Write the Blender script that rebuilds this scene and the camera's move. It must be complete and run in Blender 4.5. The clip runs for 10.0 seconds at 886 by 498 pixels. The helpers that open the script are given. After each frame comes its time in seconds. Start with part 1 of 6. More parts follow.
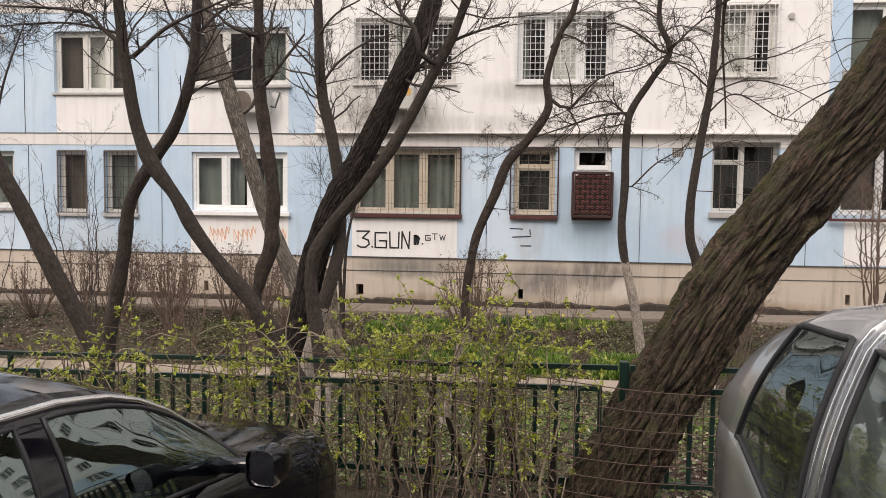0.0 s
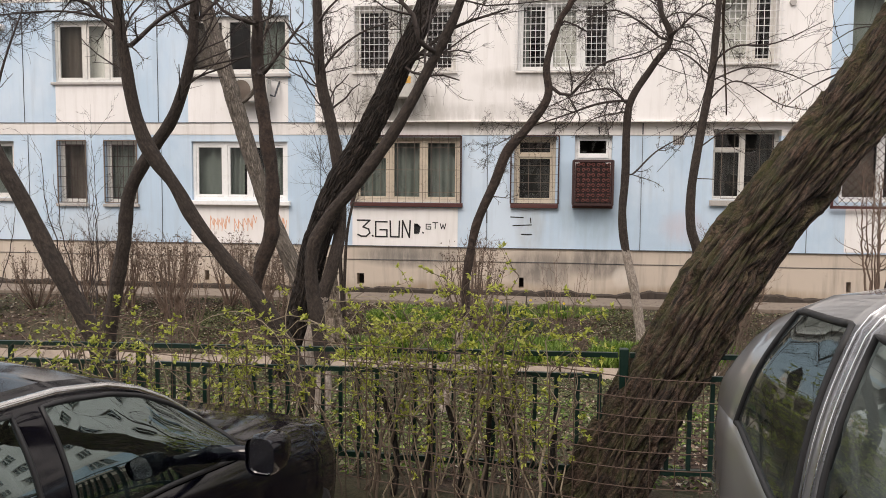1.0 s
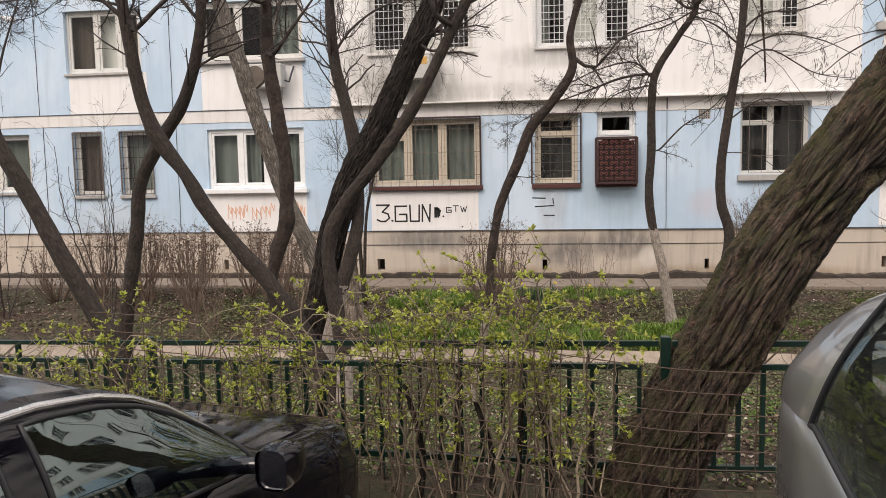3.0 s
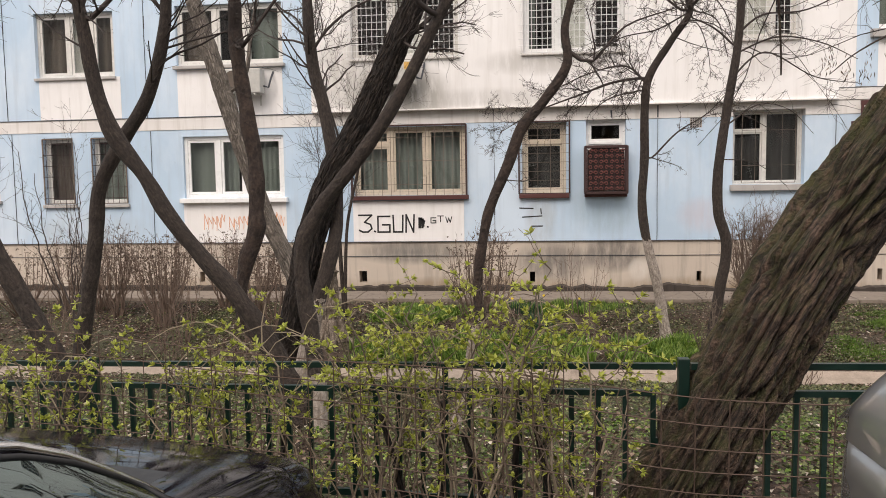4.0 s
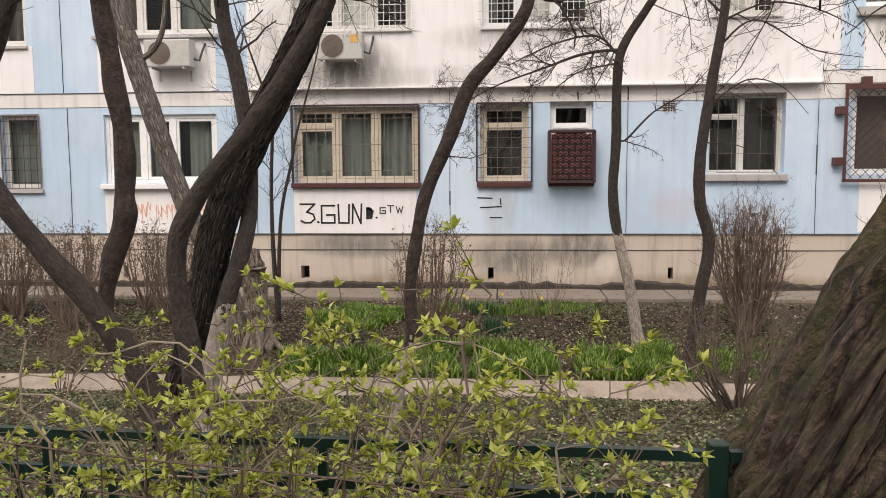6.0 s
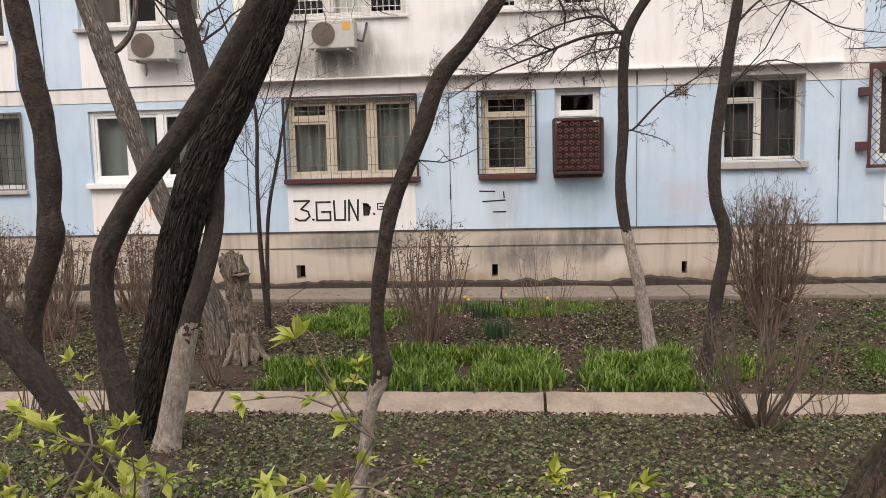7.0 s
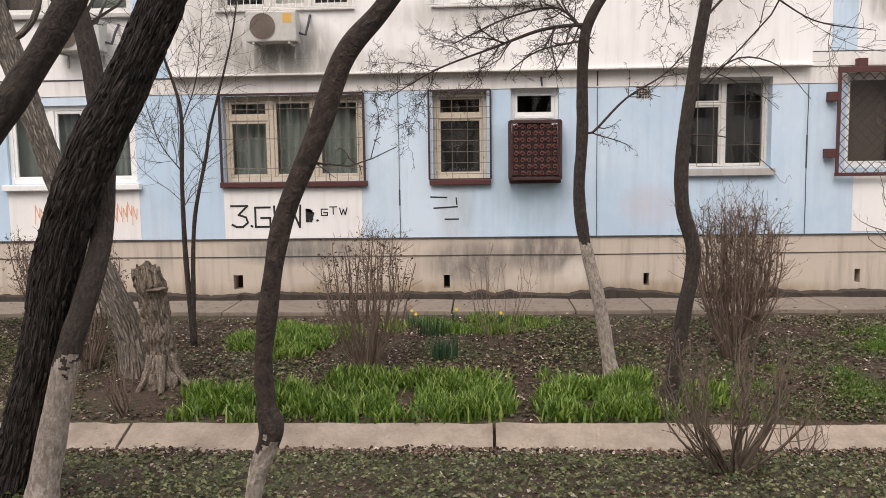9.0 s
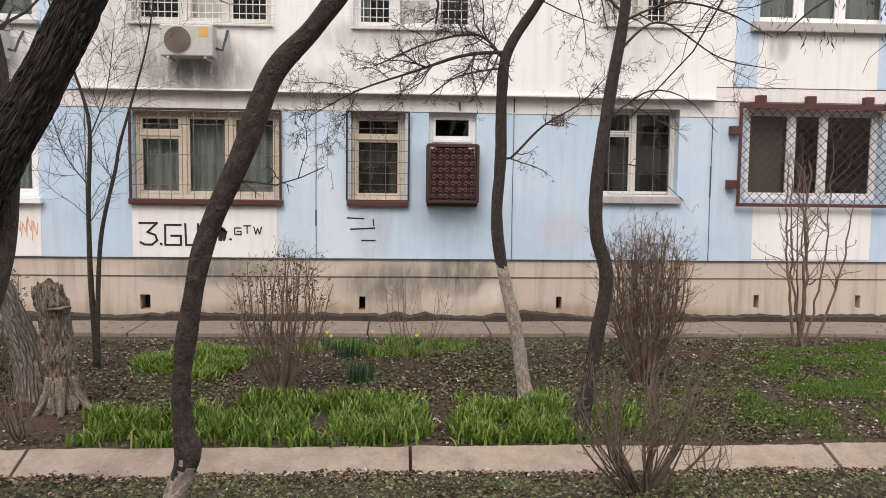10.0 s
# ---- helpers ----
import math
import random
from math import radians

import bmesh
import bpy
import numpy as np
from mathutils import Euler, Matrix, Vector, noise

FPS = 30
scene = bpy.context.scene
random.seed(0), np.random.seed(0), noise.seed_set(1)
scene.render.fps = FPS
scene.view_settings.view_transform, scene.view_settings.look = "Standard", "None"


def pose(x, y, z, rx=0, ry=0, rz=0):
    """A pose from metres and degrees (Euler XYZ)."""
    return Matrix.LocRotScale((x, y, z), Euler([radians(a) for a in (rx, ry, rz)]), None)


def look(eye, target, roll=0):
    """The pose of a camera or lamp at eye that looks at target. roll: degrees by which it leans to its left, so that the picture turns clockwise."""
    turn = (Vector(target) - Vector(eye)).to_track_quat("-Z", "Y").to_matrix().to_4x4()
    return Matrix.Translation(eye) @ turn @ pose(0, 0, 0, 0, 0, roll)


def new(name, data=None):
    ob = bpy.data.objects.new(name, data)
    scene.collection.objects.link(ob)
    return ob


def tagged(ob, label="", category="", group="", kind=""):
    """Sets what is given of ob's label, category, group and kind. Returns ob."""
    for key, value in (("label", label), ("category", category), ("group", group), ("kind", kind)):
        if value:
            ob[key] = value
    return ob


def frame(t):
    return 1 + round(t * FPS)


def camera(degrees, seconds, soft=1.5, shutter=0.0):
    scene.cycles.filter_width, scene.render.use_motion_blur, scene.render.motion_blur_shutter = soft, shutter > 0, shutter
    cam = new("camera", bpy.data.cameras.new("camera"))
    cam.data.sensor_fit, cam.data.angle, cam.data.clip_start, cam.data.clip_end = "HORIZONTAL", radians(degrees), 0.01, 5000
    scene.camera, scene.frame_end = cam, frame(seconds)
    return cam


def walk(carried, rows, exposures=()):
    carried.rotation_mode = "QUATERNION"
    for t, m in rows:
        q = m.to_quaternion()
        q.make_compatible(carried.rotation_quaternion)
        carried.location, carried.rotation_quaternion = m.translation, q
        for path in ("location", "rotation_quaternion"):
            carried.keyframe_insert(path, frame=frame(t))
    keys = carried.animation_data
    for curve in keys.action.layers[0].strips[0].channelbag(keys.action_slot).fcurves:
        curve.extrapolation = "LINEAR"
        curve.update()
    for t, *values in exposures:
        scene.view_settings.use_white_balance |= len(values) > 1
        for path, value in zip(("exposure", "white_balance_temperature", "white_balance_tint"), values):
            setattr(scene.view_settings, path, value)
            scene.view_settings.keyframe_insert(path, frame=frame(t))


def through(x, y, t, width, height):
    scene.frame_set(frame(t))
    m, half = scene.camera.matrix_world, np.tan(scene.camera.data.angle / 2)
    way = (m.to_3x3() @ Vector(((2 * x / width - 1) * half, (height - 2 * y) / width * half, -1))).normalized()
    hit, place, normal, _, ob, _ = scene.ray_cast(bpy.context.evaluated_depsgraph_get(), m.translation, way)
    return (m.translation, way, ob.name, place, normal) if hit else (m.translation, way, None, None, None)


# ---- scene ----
cam = camera(57.5, 10.0, soft=0.9)
PATH = [
    (0, (0.354, 0.688, 2.188), (0.123, 2.67, 2.056), 0.7),
    (0.5, (0.356, 0.697, 2.185), (0.127, 2.678, 2.031), 0.5),
    (1, (0.362, 0.697, 2.181), (0.129, 2.677, 2.022), 0.5),
    (1.5, (0.361, 0.679, 2.185), (0.113, 2.657, 2.027), 0.4),
    (2, (0.397, 0.72, 2.179), (0.122, 2.695, 2.019), -0.4),
    (3.3, (0.282, 1.122, 2.151), (0.005, 3.092, 1.946), -1.3),
    (3.5, (0.271, 1.216, 2.134), (0.001, 3.188, 1.933), -1.4),
    (4, (0.242, 1.541, 2.087), (-0.004, 3.518, 1.918), -0.9),
    (4.5, (0.179, 1.896, 2.044), (-0.029, 3.881, 1.912), -0.9),
    (5, (0.188, 2.255, 2.029), (0.019, 4.244, 1.907), -1.5),
    (5.5, (0.235, 2.619, 1.999), (0.069, 4.606, 1.851), -0.8),
    (5.7, (0.26, 2.762, 1.983), (0.099, 4.748, 1.816), -0.1),
    (6.8, (0.435, 3.575, 2.08), (0.285, 5.557, 1.857), -1.7),
    (7, (0.462, 3.711, 2.088), (0.273, 5.689, 1.866), -1.4),
    (7.5, (0.505, 4.073, 2.071), (0.249, 6.046, 1.861), -0.7),
    (8, (0.606, 4.329, 2.078), (0.327, 6.294, 1.829), -1.3),
    (8.5, (0.64, 4.527, 2.079), (0.411, 6.498, 1.829), -1.3),
    (9, (0.591, 4.614, 2.082), (0.497, 6.601, 1.867), -0.8),
    (9.5, (0.557, 4.623, 2.083), (0.548, 6.613, 1.883), 0.2),
    (10, (0.537, 4.617, 2.082), (0.658, 6.607, 1.921), 0.7),
]
walk(cam, [(t, look(eye, target, roll)) for t, eye, target, roll in PATH], [(0, 0.5, 7100, 15), (5, 0.55, 7100, 15), (10, 0.56, 6900, 15)])

# ---- world and light: an even, bright overcast sky ----
world = bpy.data.worlds.new("overcast_sky")
scene.world = world
world.use_nodes = True
wn, wl = world.node_tree.nodes, world.node_tree.links
wn.clear()
sky = wn.new("ShaderNodeTexSky")
sky.sky_type = "NISHITA"
sky.sun_disc = False
sky.sun_elevation, sky.sun_rotation = radians(48), radians(200)
sky.air_density, sky.dust_density, sky.ozone_density = 1.0, 6.0, 1.0
cloud = wn.new("ShaderNodeMixRGB")
cloud.inputs[0].default_value = 0.8
cloud.inputs[2].default_value = (8.6, 8.9, 9.3, 1)
bg = wn.new("ShaderNodeBackground")
bg.inputs[1].default_value = 0.15
wo = wn.new("ShaderNodeOutputWorld")
wl.new(sky.outputs[0], cloud.inputs[1])
wl.new(cloud.outputs[0], bg.inputs[0])
wl.new(bg.outputs[0], wo.inputs[0])
sun_data = bpy.data.lights.new("sun", "SUN")
sun_data.energy, sun_data.angle, sun_data.color = 0.9, radians(25), (1.0, 0.97, 0.93)
sun = new("sun", sun_data)
sun.matrix_world = look((0, 0, 30), (4, 14, 14))


# ---- materials ----
def mat(name, build):
    m = bpy.data.materials.new(name)
    m.use_nodes = True
    nt = m.node_tree
    bs = nt.nodes["Principled BSDF"]
    build(nt, bs)
    return m


def node(nt, kind, ins=None, **props):
    n = nt.nodes.new(kind)
    for k, v in props.items():
        if k == "operation":
            n.operation = v
        elif k == "blend_type":
            n.blend_type = v
        elif k == "feature":
            n.feature = v
        elif k == "wave_type":
            n.wave_type = v
    for k, v in (ins or {}).items():
        if isinstance(v, bpy.types.NodeSocket):
            nt.links.new(v, n.inputs[k])
        else:
            n.inputs[k].default_value = v
    return n


def coords(nt, scale=(1, 1, 1), uv=False, obj=False):
    if uv:
        src = node(nt, "ShaderNodeTexCoord").outputs["UV"]
    else:
        src = node(nt, "ShaderNodeTexCoord").outputs["Object"] if obj else node(nt, "ShaderNodeNewGeometry").outputs["Position"]
    return node(nt, "ShaderNodeMapping", {"Vector": src, "Scale": scale}).outputs[0]


def noise_of(nt, vec, scale, detail=5.0, rough=0.55, distort=0.0):
    return node(nt, "ShaderNodeTexNoise", {"Vector": vec, "Scale": scale, "Detail": detail, "Roughness": rough, "Distortion": distort}).outputs[0]


def ramp(nt, fac, stops):
    r = node(nt, "ShaderNodeValToRGB", {"Fac": fac})
    e = r.color_ramp.elements
    while len(e) < len(stops):
        e.new(0.5)
    for el, (p, c) in zip(e, stops):
        el.position = p
        el.color = (*c, 1) if len(c) == 3 else c
    return r.outputs[0]


def mix(nt, fac, a, b, how="MIX"):
    return node(nt, "ShaderNodeMixRGB", {"Fac": fac, "Color1": a if not isinstance(a, tuple) else (*a, 1), "Color2": b if not isinstance(b, tuple) else (*b, 1)}, blend_type=how).outputs[0]


def bump(nt, bs, height, strength=0.4, dist=0.02):
    b = node(nt, "ShaderNodeBump", {"Height": height, "Strength": strength, "Distance": dist})
    nt.links.new(b.outputs[0], bs.inputs["Normal"])


def put_color(nt, bs, c):
    nt.links.new(c, bs.inputs["Base Color"])


def gauss_spot(nt, centre, size):
    """A soft round stain round a point of the wall."""
    p = node(nt, "ShaderNodeNewGeometry").outputs["Position"]
    d = node(nt, "ShaderNodeVectorMath", {0: p, 1: centre}, operation="SUBTRACT").outputs[0]
    d = node(nt, "ShaderNodeVectorMath", {0: d, 1: tuple(1 / s for s in size)}, operation="MULTIPLY").outputs[0]
    ln = node(nt, "ShaderNodeVectorMath", {0: d}, operation="LENGTH").outputs["Value"]
    return ramp(nt, ln, [(0.0, (1, 1, 1)), (0.6, (0.7, 0.7, 0.7)), (1.0, (0, 0, 0))])


def plaster(name, base, dirt, streak=0.5, spots=(), rough=0.9):
    def build(nt, bs):
        p = coords(nt)
        big = noise_of(nt, p, 0.9, 6)
        fine = noise_of(nt, p, 45, 3)
        st = noise_of(nt, coords(nt, (7.0, 7.0, 0.55)), 1.0, 5, 0.6)
        c = mix(nt, ramp(nt, big, [(0.35, (0, 0, 0)), (0.75, (0.55, 0.55, 0.55))]), base, tuple(b * 0.86 for b in base))
        c = mix(nt, ramp(nt, noise_of(nt, coords(nt, (1.0, 1.0, 0.6)), 0.55, 6, 0.65), [(0.46, (0, 0, 0)), (0.64, (0.5, 0.5, 0.5))]), c, tuple(min(0.9, 0.55 * b + 0.42) for b in base) if base[2] > 0.6 else base)
        f = node(nt, "ShaderNodeMath", {0: ramp(nt, st, [(0.5, (0, 0, 0)), (0.78, (1, 1, 1))]), 1: streak}, operation="MULTIPLY").outputs[0]
        c = mix(nt, f, c, dirt)
        c = mix(nt, ramp(nt, noise_of(nt, p, 3.3, 8, 0.7), [(0.62, (0, 0, 0)), (0.72, (0.35, 0.35, 0.35))]), c, dirt)
        for centre, size, tint, amount in spots:
            g = gauss_spot(nt, centre, size)
            g = node(nt, "ShaderNodeMath", {0: g, 1: amount}, operation="MULTIPLY").outputs[0]
            g2 = mix(nt, 1.0, g, ramp(nt, noise_of(nt, coords(nt, (4.0, 4.0, 1.0)), 1.6, 7, 0.7), [(0.30, (0.25, 0.25, 0.25)), (0.55, (1, 1, 1))]), "MULTIPLY")
            c = mix(nt, g2, c, tint)
        put_color(nt, bs, c)
        bs.inputs["Roughness"].default_value = rough
        h = mix(nt, 0.35, fine, noise_of(nt, p, 9, 5))
        bump(nt, bs, h, 0.35, 0.012)
    return mat(name, build)


GREY_D, BROWN_D = (0.30, 0.28, 0.25), (0.30, 0.22, 0.14)
M_BLUE = plaster("blue_plaster", (0.475, 0.612, 0.745), (0.38, 0.45, 0.52), 0.45,
                 [((0.2, 17.6, 1.3), (0.35, 1, 0.7), (0.36, 0.38, 0.38), 0.55), ((1.45, 17.6, 1.45), (0.8, 1, 0.55), (0.33, 0.43, 0.5), 0.7),
                  ((3.3, 17.6, 1.35), (0.55, 1, 0.4), (0.55, 0.5, 0.55), 0.6), ((4.6, 17.6, 1.2), (0.5, 1, 0.35), (0.5, 0.5, 0.55), 0.5),
                  ((-9.3, 17.6, 1.1), (1.6, 1, 0.5), (0.42, 0.45, 0.46), 0.5)])
M_WHITE = plaster("white_plaster", (0.81, 0.79, 0.775), (0.50, 0.47, 0.43), 0.35,
                  [((-2.6, 17.45, 3.75), (1.2, 1, 0.75), (0.19, 0.18, 0.15), 0.95), ((-3.7, 17.45, 4.2), (0.8, 1, 1.0), (0.34, 0.32, 0.28), 0.6), ((0.3, 17.45, 4.35), (1.4, 1, 0.3), (0.42, 0.40, 0.37), 0.7),
                   ((4.3, 17.45, 4.25), (0.8, 1, 0.5), (0.5, 0.47, 0.45), 0.6), ((-1.0, 17.45, 3.6), (2.2, 1, 0.3), (0.38, 0.36, 0.33), 0.5), ((6.75, 17.6, 4.35), (0.22, 1, 0.3), (0.3, 0.28, 0.26), 0.7)])
M_BAND = plaster("band_plaster", (0.72, 0.69, 0.66), (0.40, 0.36, 0.31), 0.6)
M_PLINTH = plaster("plinth_render", (0.55, 0.475, 0.40), (0.26, 0.225, 0.185), 0.7,
                   [((0.4, 17.6, 0.45), (0.85, 1, 0.45), (0.17, 0.155, 0.14), 1.0), ((1.6, 17.6, 0.60), (0.75, 1, 0.4), (0.12, 0.112, 0.105), 1.0), ((-2.4, 17.6, 0.65), (1.3, 1, 0.28), (0.18, 0.17, 0.155), 0.95),
                    ((-1.0, 17.6, -0.1), (2.6, 1, 0.3), BROWN_D, 1.0), ((4.0, 17.6, -0.1), (3.0, 1, 0.3), BROWN_D, 1.0), ((-6.0, 17.6, -0.1), (4.0, 1, 0.3), BROWN_D, 0.7), ((2.1, 17.6, 0.3), (0.22, 1, 0.25), (0.7, 0.66, 0.6), 0.8)])
M_CONC = plaster("rough_concrete", (0.42, 0.37, 0.31), (0.26, 0.22, 0.18), 0.4)
M_SILL = plaster("sill_concrete", (0.42, 0.40, 0.38), (0.22, 0.2, 0.18), 0.5)
M_ROAD = plaster("asphalt", (0.055, 0.055, 0.057), (0.03, 0.03, 0.03), 0.2)


def plain(name, base, rough=0.5, metal=0.0, vary=0.25, scale=14.0, bumpy=0.15, worn=None, worn_at=0.62, coat=0.0):
    def build(nt, bs):
        p = coords(nt)
        n = noise_of(nt, p, scale, 6, 0.62)
        c = mix(nt, n, tuple(b * (1 - vary) for b in base), tuple(min(1, b * (1 + vary)) for b in base))
        if worn:
            c = mix(nt, ramp(nt, noise_of(nt, p, scale * 1.7, 7, 0.7), [(worn_at, (0, 0, 0)), (worn_at + 0.06, (1, 1, 1))]), c, worn)
        put_color(nt, bs, c)
        bs.inputs["Metallic"].default_value = metal
        bs.inputs["Coat Weight"].default_value = coat
        nt.links.new(ramp(nt, noise_of(nt, p, scale * 0.5, 4), [(0.3, (max(rough - 0.1, 0.02),) * 3), (0.7, (min(rough + 0.12, 1),) * 3)]), bs.inputs["Roughness"])
        if bumpy:
            bump(nt, bs, noise_of(nt, p, scale * 4, 4), bumpy, 0.004)
    return mat(name, build)


M_GREEN = plain("green_fence_paint", (0.002, 0.018, 0.0125), 0.38, worn=(0.05, 0.03, 0.018), worn_at=0.68)
M_RUST = plain("rusty_wire", (0.085, 0.055, 0.04), 0.75, 0.3, scale=40)
M_OXIDE = plain("oxide_red_paint", (0.078, 0.024, 0.021), 0.55, worn=(0.05, 0.035, 0.03), worn_at=0.6)
M_MAROON = plain("dark_grille_paint", (0.042, 0.017, 0.016), 0.6, worn=(0.08, 0.05, 0.035), worn_at=0.62)
M_CAGE = plain("cage_red_paint", (0.14, 0.042, 0.034), 0.5, worn=(0.06, 0.03, 0.025), worn_at=0.58)
M_IRON = plain("thin_grille_iron", (0.17, 0.135, 0.11), 0.6, 0.2, scale=30)
M_WBAR = plain("white_grille_paint", (0.72, 0.72, 0.71), 0.45, worn=(0.4, 0.33, 0.28), worn_at=0.7)
M_WOOD = plain("cream_window_wood", (0.56, 0.48, 0.38), 0.6, worn=(0.30, 0.24, 0.17), worn_at=0.58, scale=9)
M_PVC = plain("white_window_plastic", (0.80, 0.80, 0.79), 0.3, vary=0.05, bumpy=0.03)
M_OLDW = plain("old_white_window_paint", (0.62, 0.60, 0.56), 0.5, worn=(0.35, 0.3, 0.25), worn_at=0.62)
M_TAR = plain("joint_sealant", (0.055, 0.06, 0.07), 0.8)
M_PAINTBLACK = plain("black_spray_paint", (0.012, 0.012, 0.013), 0.7, vary=0.4)
M_ORANGE = plain("orange_spray_paint", (0.72, 0.36, 0.20), 0.7, vary=0.3)
# Near-black: the gloom of unlit rooms and hollows is in this colour.
M_DARK = plain("interior_shade", (0.022, 0.02, 0.019), 0.9)
M_CURTAIN = plain("grey_green_curtain", (0.17, 0.19, 0.17), 0.9, vary=0.2, scale=5)
M_LACE = plain("pale_blind", (0.70, 0.67, 0.62), 0.9, vary=0.1, scale=6)
M_BROWNC = plain("brown_curtain", (0.10, 0.075, 0.06), 0.9)
M_ACW = plain("air_conditioner_shell", (0.46, 0.45, 0.42), 0.45, worn=(0.3, 0.28, 0.25), worn_at=0.66)
M_LABEL = plain("yellow_label", (0.62, 0.36, 0.09), 0.5, vary=0.1)
M_RUBBER = plain("black_rubber", (0.012, 0.012, 0.013), 0.55, vary=0.1)
M_CHROME = plain("chrome_trim", (0.75, 0.75, 0.76), 0.14, 1.0, vary=0.05, bumpy=0.0)
M_BLACKCAR = plain("black_car_paint", (0.003, 0.003, 0.006), 0.06, 0.0, vary=0.1, bumpy=0.0)
M_SILVER = plain("silver_car_paint", (0.50, 0.51, 0.53), 0.30, 0.85, vary=0.03, scale=3.0, bumpy=0.0, coat=1.0)
M_CARPLAST = plain("dark_car_plastic", (0.02, 0.02, 0.021), 0.5, vary=0.1)
M_SEAT = plain("car_seat_cloth", (0.03, 0.03, 0.033), 0.85)
M_TYRE = plain("tyre_rubber", (0.018, 0.018, 0.018), 0.85)
M_ROOF = plain("roof_felt", (0.06, 0.06, 0.062), 0.9)
M_PETAL = plain("yellow_petal", (0.85, 0.65, 0.06), 0.6, vary=0.1)


def glass_build(tint, ior, sheen=(1, 1, 1), wavy=0.04):
    def build(nt, bs):
        bs.inputs["Base Color"].default_value = (*tint, 1)
        bs.inputs["Transmission Weight"].default_value = 1.0
        bs.inputs["Roughness"].default_value = 0.015
        bs.inputs["IOR"].default_value = ior
        bs.inputs["Specular Tint"].default_value = (*sheen, 1)
        bump(nt, bs, noise_of(nt, coords(nt), 2.5, 2), wavy, 0.02)
    return build


M_GLASS = mat("window_glass", glass_build((0.82, 0.86, 0.85), 1.5))
M_CARGLASS = mat("tinted_car_glass", glass_build((0.26, 0.34, 0.33), 2.9, (0.66, 0.82, 0.81), 0.006))
M_MIRROR = plain("mirror_glass", (0.8, 0.8, 0.82), 0.02, 1.0, vary=0.0, bumpy=0.0)


def bark(name, dark, light, ridge=1.0, moss=0.0, stretch=5.0, scale=26.0, plates=0.0, warm=None, broken=0.5, sharp=0.11):
    def build(nt, bs):
        uv = coords(nt, (stretch, 1, 1), uv=True)
        p = coords(nt)
        f = noise_of(nt, uv, scale / 3.5, 7, 0.65, 0.4)
        g = noise_of(nt, p, 70, 4)
        wob = node(nt, "ShaderNodeMixRGB", {"Fac": 0.035, "Color1": uv, "Color2": node(nt, "ShaderNodeTexNoise", {"Vector": p, "Scale": 9.0, "Detail": 3.0}).outputs["Color"]}, blend_type="ADD").outputs[0]
        vor = node(nt, "ShaderNodeTexVoronoi", {"Vector": node(nt, "ShaderNodeMapping", {"Vector": wob, "Scale": (plates * 0.8, plates, 1)}).outputs[0], "Scale": 1.0, "Randomness": 1.0}, feature="DISTANCE_TO_EDGE").outputs[0]
        crack = ramp(nt, vor, [(0.0, (0, 0, 0)), (0.07, (0.25, 0.25, 0.25)), (0.24, (1, 1, 1))])
        c = mix(nt, ramp(nt, f, [(0.51 - sharp, (0, 0, 0)), (0.51 + sharp, (1, 1, 1))]), dark, light)
        c = mix(nt, crack, tuple(0.6 * a for a in dark), c) if plates else c
        c = mix(nt, ramp(nt, noise_of(nt, p, 9.0, 6, 0.7), [(0.38, (0, 0, 0)), (0.66, (0.55, 0.55, 0.55))]), c, warm or light)
        c = mix(nt, ramp(nt, noise_of(nt, p, 48, 5, 0.7), [(0.46, (0, 0, 0)), (0.62, (broken, broken, broken))]), c, dark)
        c = mix(nt, ramp(nt, noise_of(nt, p, 2.2, 4), [(0.4, (0, 0, 0)), (0.8, (0.45, 0.45, 0.45))]), c, dark)
        if moss:
            lean = node(nt, "ShaderNodeSeparateXYZ", {"Vector": node(nt, "ShaderNodeNewGeometry").outputs["Normal"]}).outputs[2]
            grown = node(nt, "ShaderNodeMath", {0: lean, 1: 0.13, 2: noise_of(nt, p, 7.5, 7, 0.75)}, operation="MULTIPLY_ADD").outputs[0]
            c = mix(nt, ramp(nt, grown, [(0.60 - 0.10 * moss, (0, 0, 0)), (0.72, (0.7, 0.7, 0.7))]), c, (0.075, 0.085, 0.018))
        put_color(nt, bs, c)
        bs.inputs["Roughness"].default_value = 0.92
        h = mix(nt, 0.3, f, g)
        bump(nt, bs, mix(nt, 0.6, h, crack) if plates else h, 1.0, 0.05 * ridge)
    return mat(name, build)


M_BARK = bark("brown_bark", (0.020, 0.015, 0.012), (0.080, 0.060, 0.048), 0.9, stretch=1.7, scale=60.0, warm=(0.055, 0.038, 0.030))
M_BARKRED = bark("reddish_brown_bark", (0.018, 0.013, 0.011), (0.080, 0.057, 0.046), 1.0, stretch=1.5, scale=55.0, warm=(0.085, 0.050, 0.035))
M_BARKDARK = bark("dark_wet_bark", (0.012, 0.009, 0.007), (0.092, 0.066, 0.052), 1.4, stretch=7, plates=7.0)
M_BARKBIG = bark("mossy_furrowed_bark", (0.010, 0.007, 0.005), (0.25, 0.162, 0.115), 2.0, moss=1.35, stretch=7, scale=30.0, warm=(0.085, 0.055, 0.040), broken=0.6, sharp=0.10)
M_BARKGREY = bark("grey_weathered_bark", (0.13, 0.108, 0.09), (0.34, 0.295, 0.25), 0.9, stretch=5, plates=5.0)
M_LIME = bark("faded_limewashed_bark", (0.17, 0.135, 0.112), (0.47, 0.41, 0.355), 0.5, stretch=1.8, scale=50.0)
M_DEADWOOD = bark("bare_stump_wood", (0.085, 0.062, 0.047), (0.42, 0.345, 0.275), 1.3, stretch=6, scale=20.0, broken=0.7)
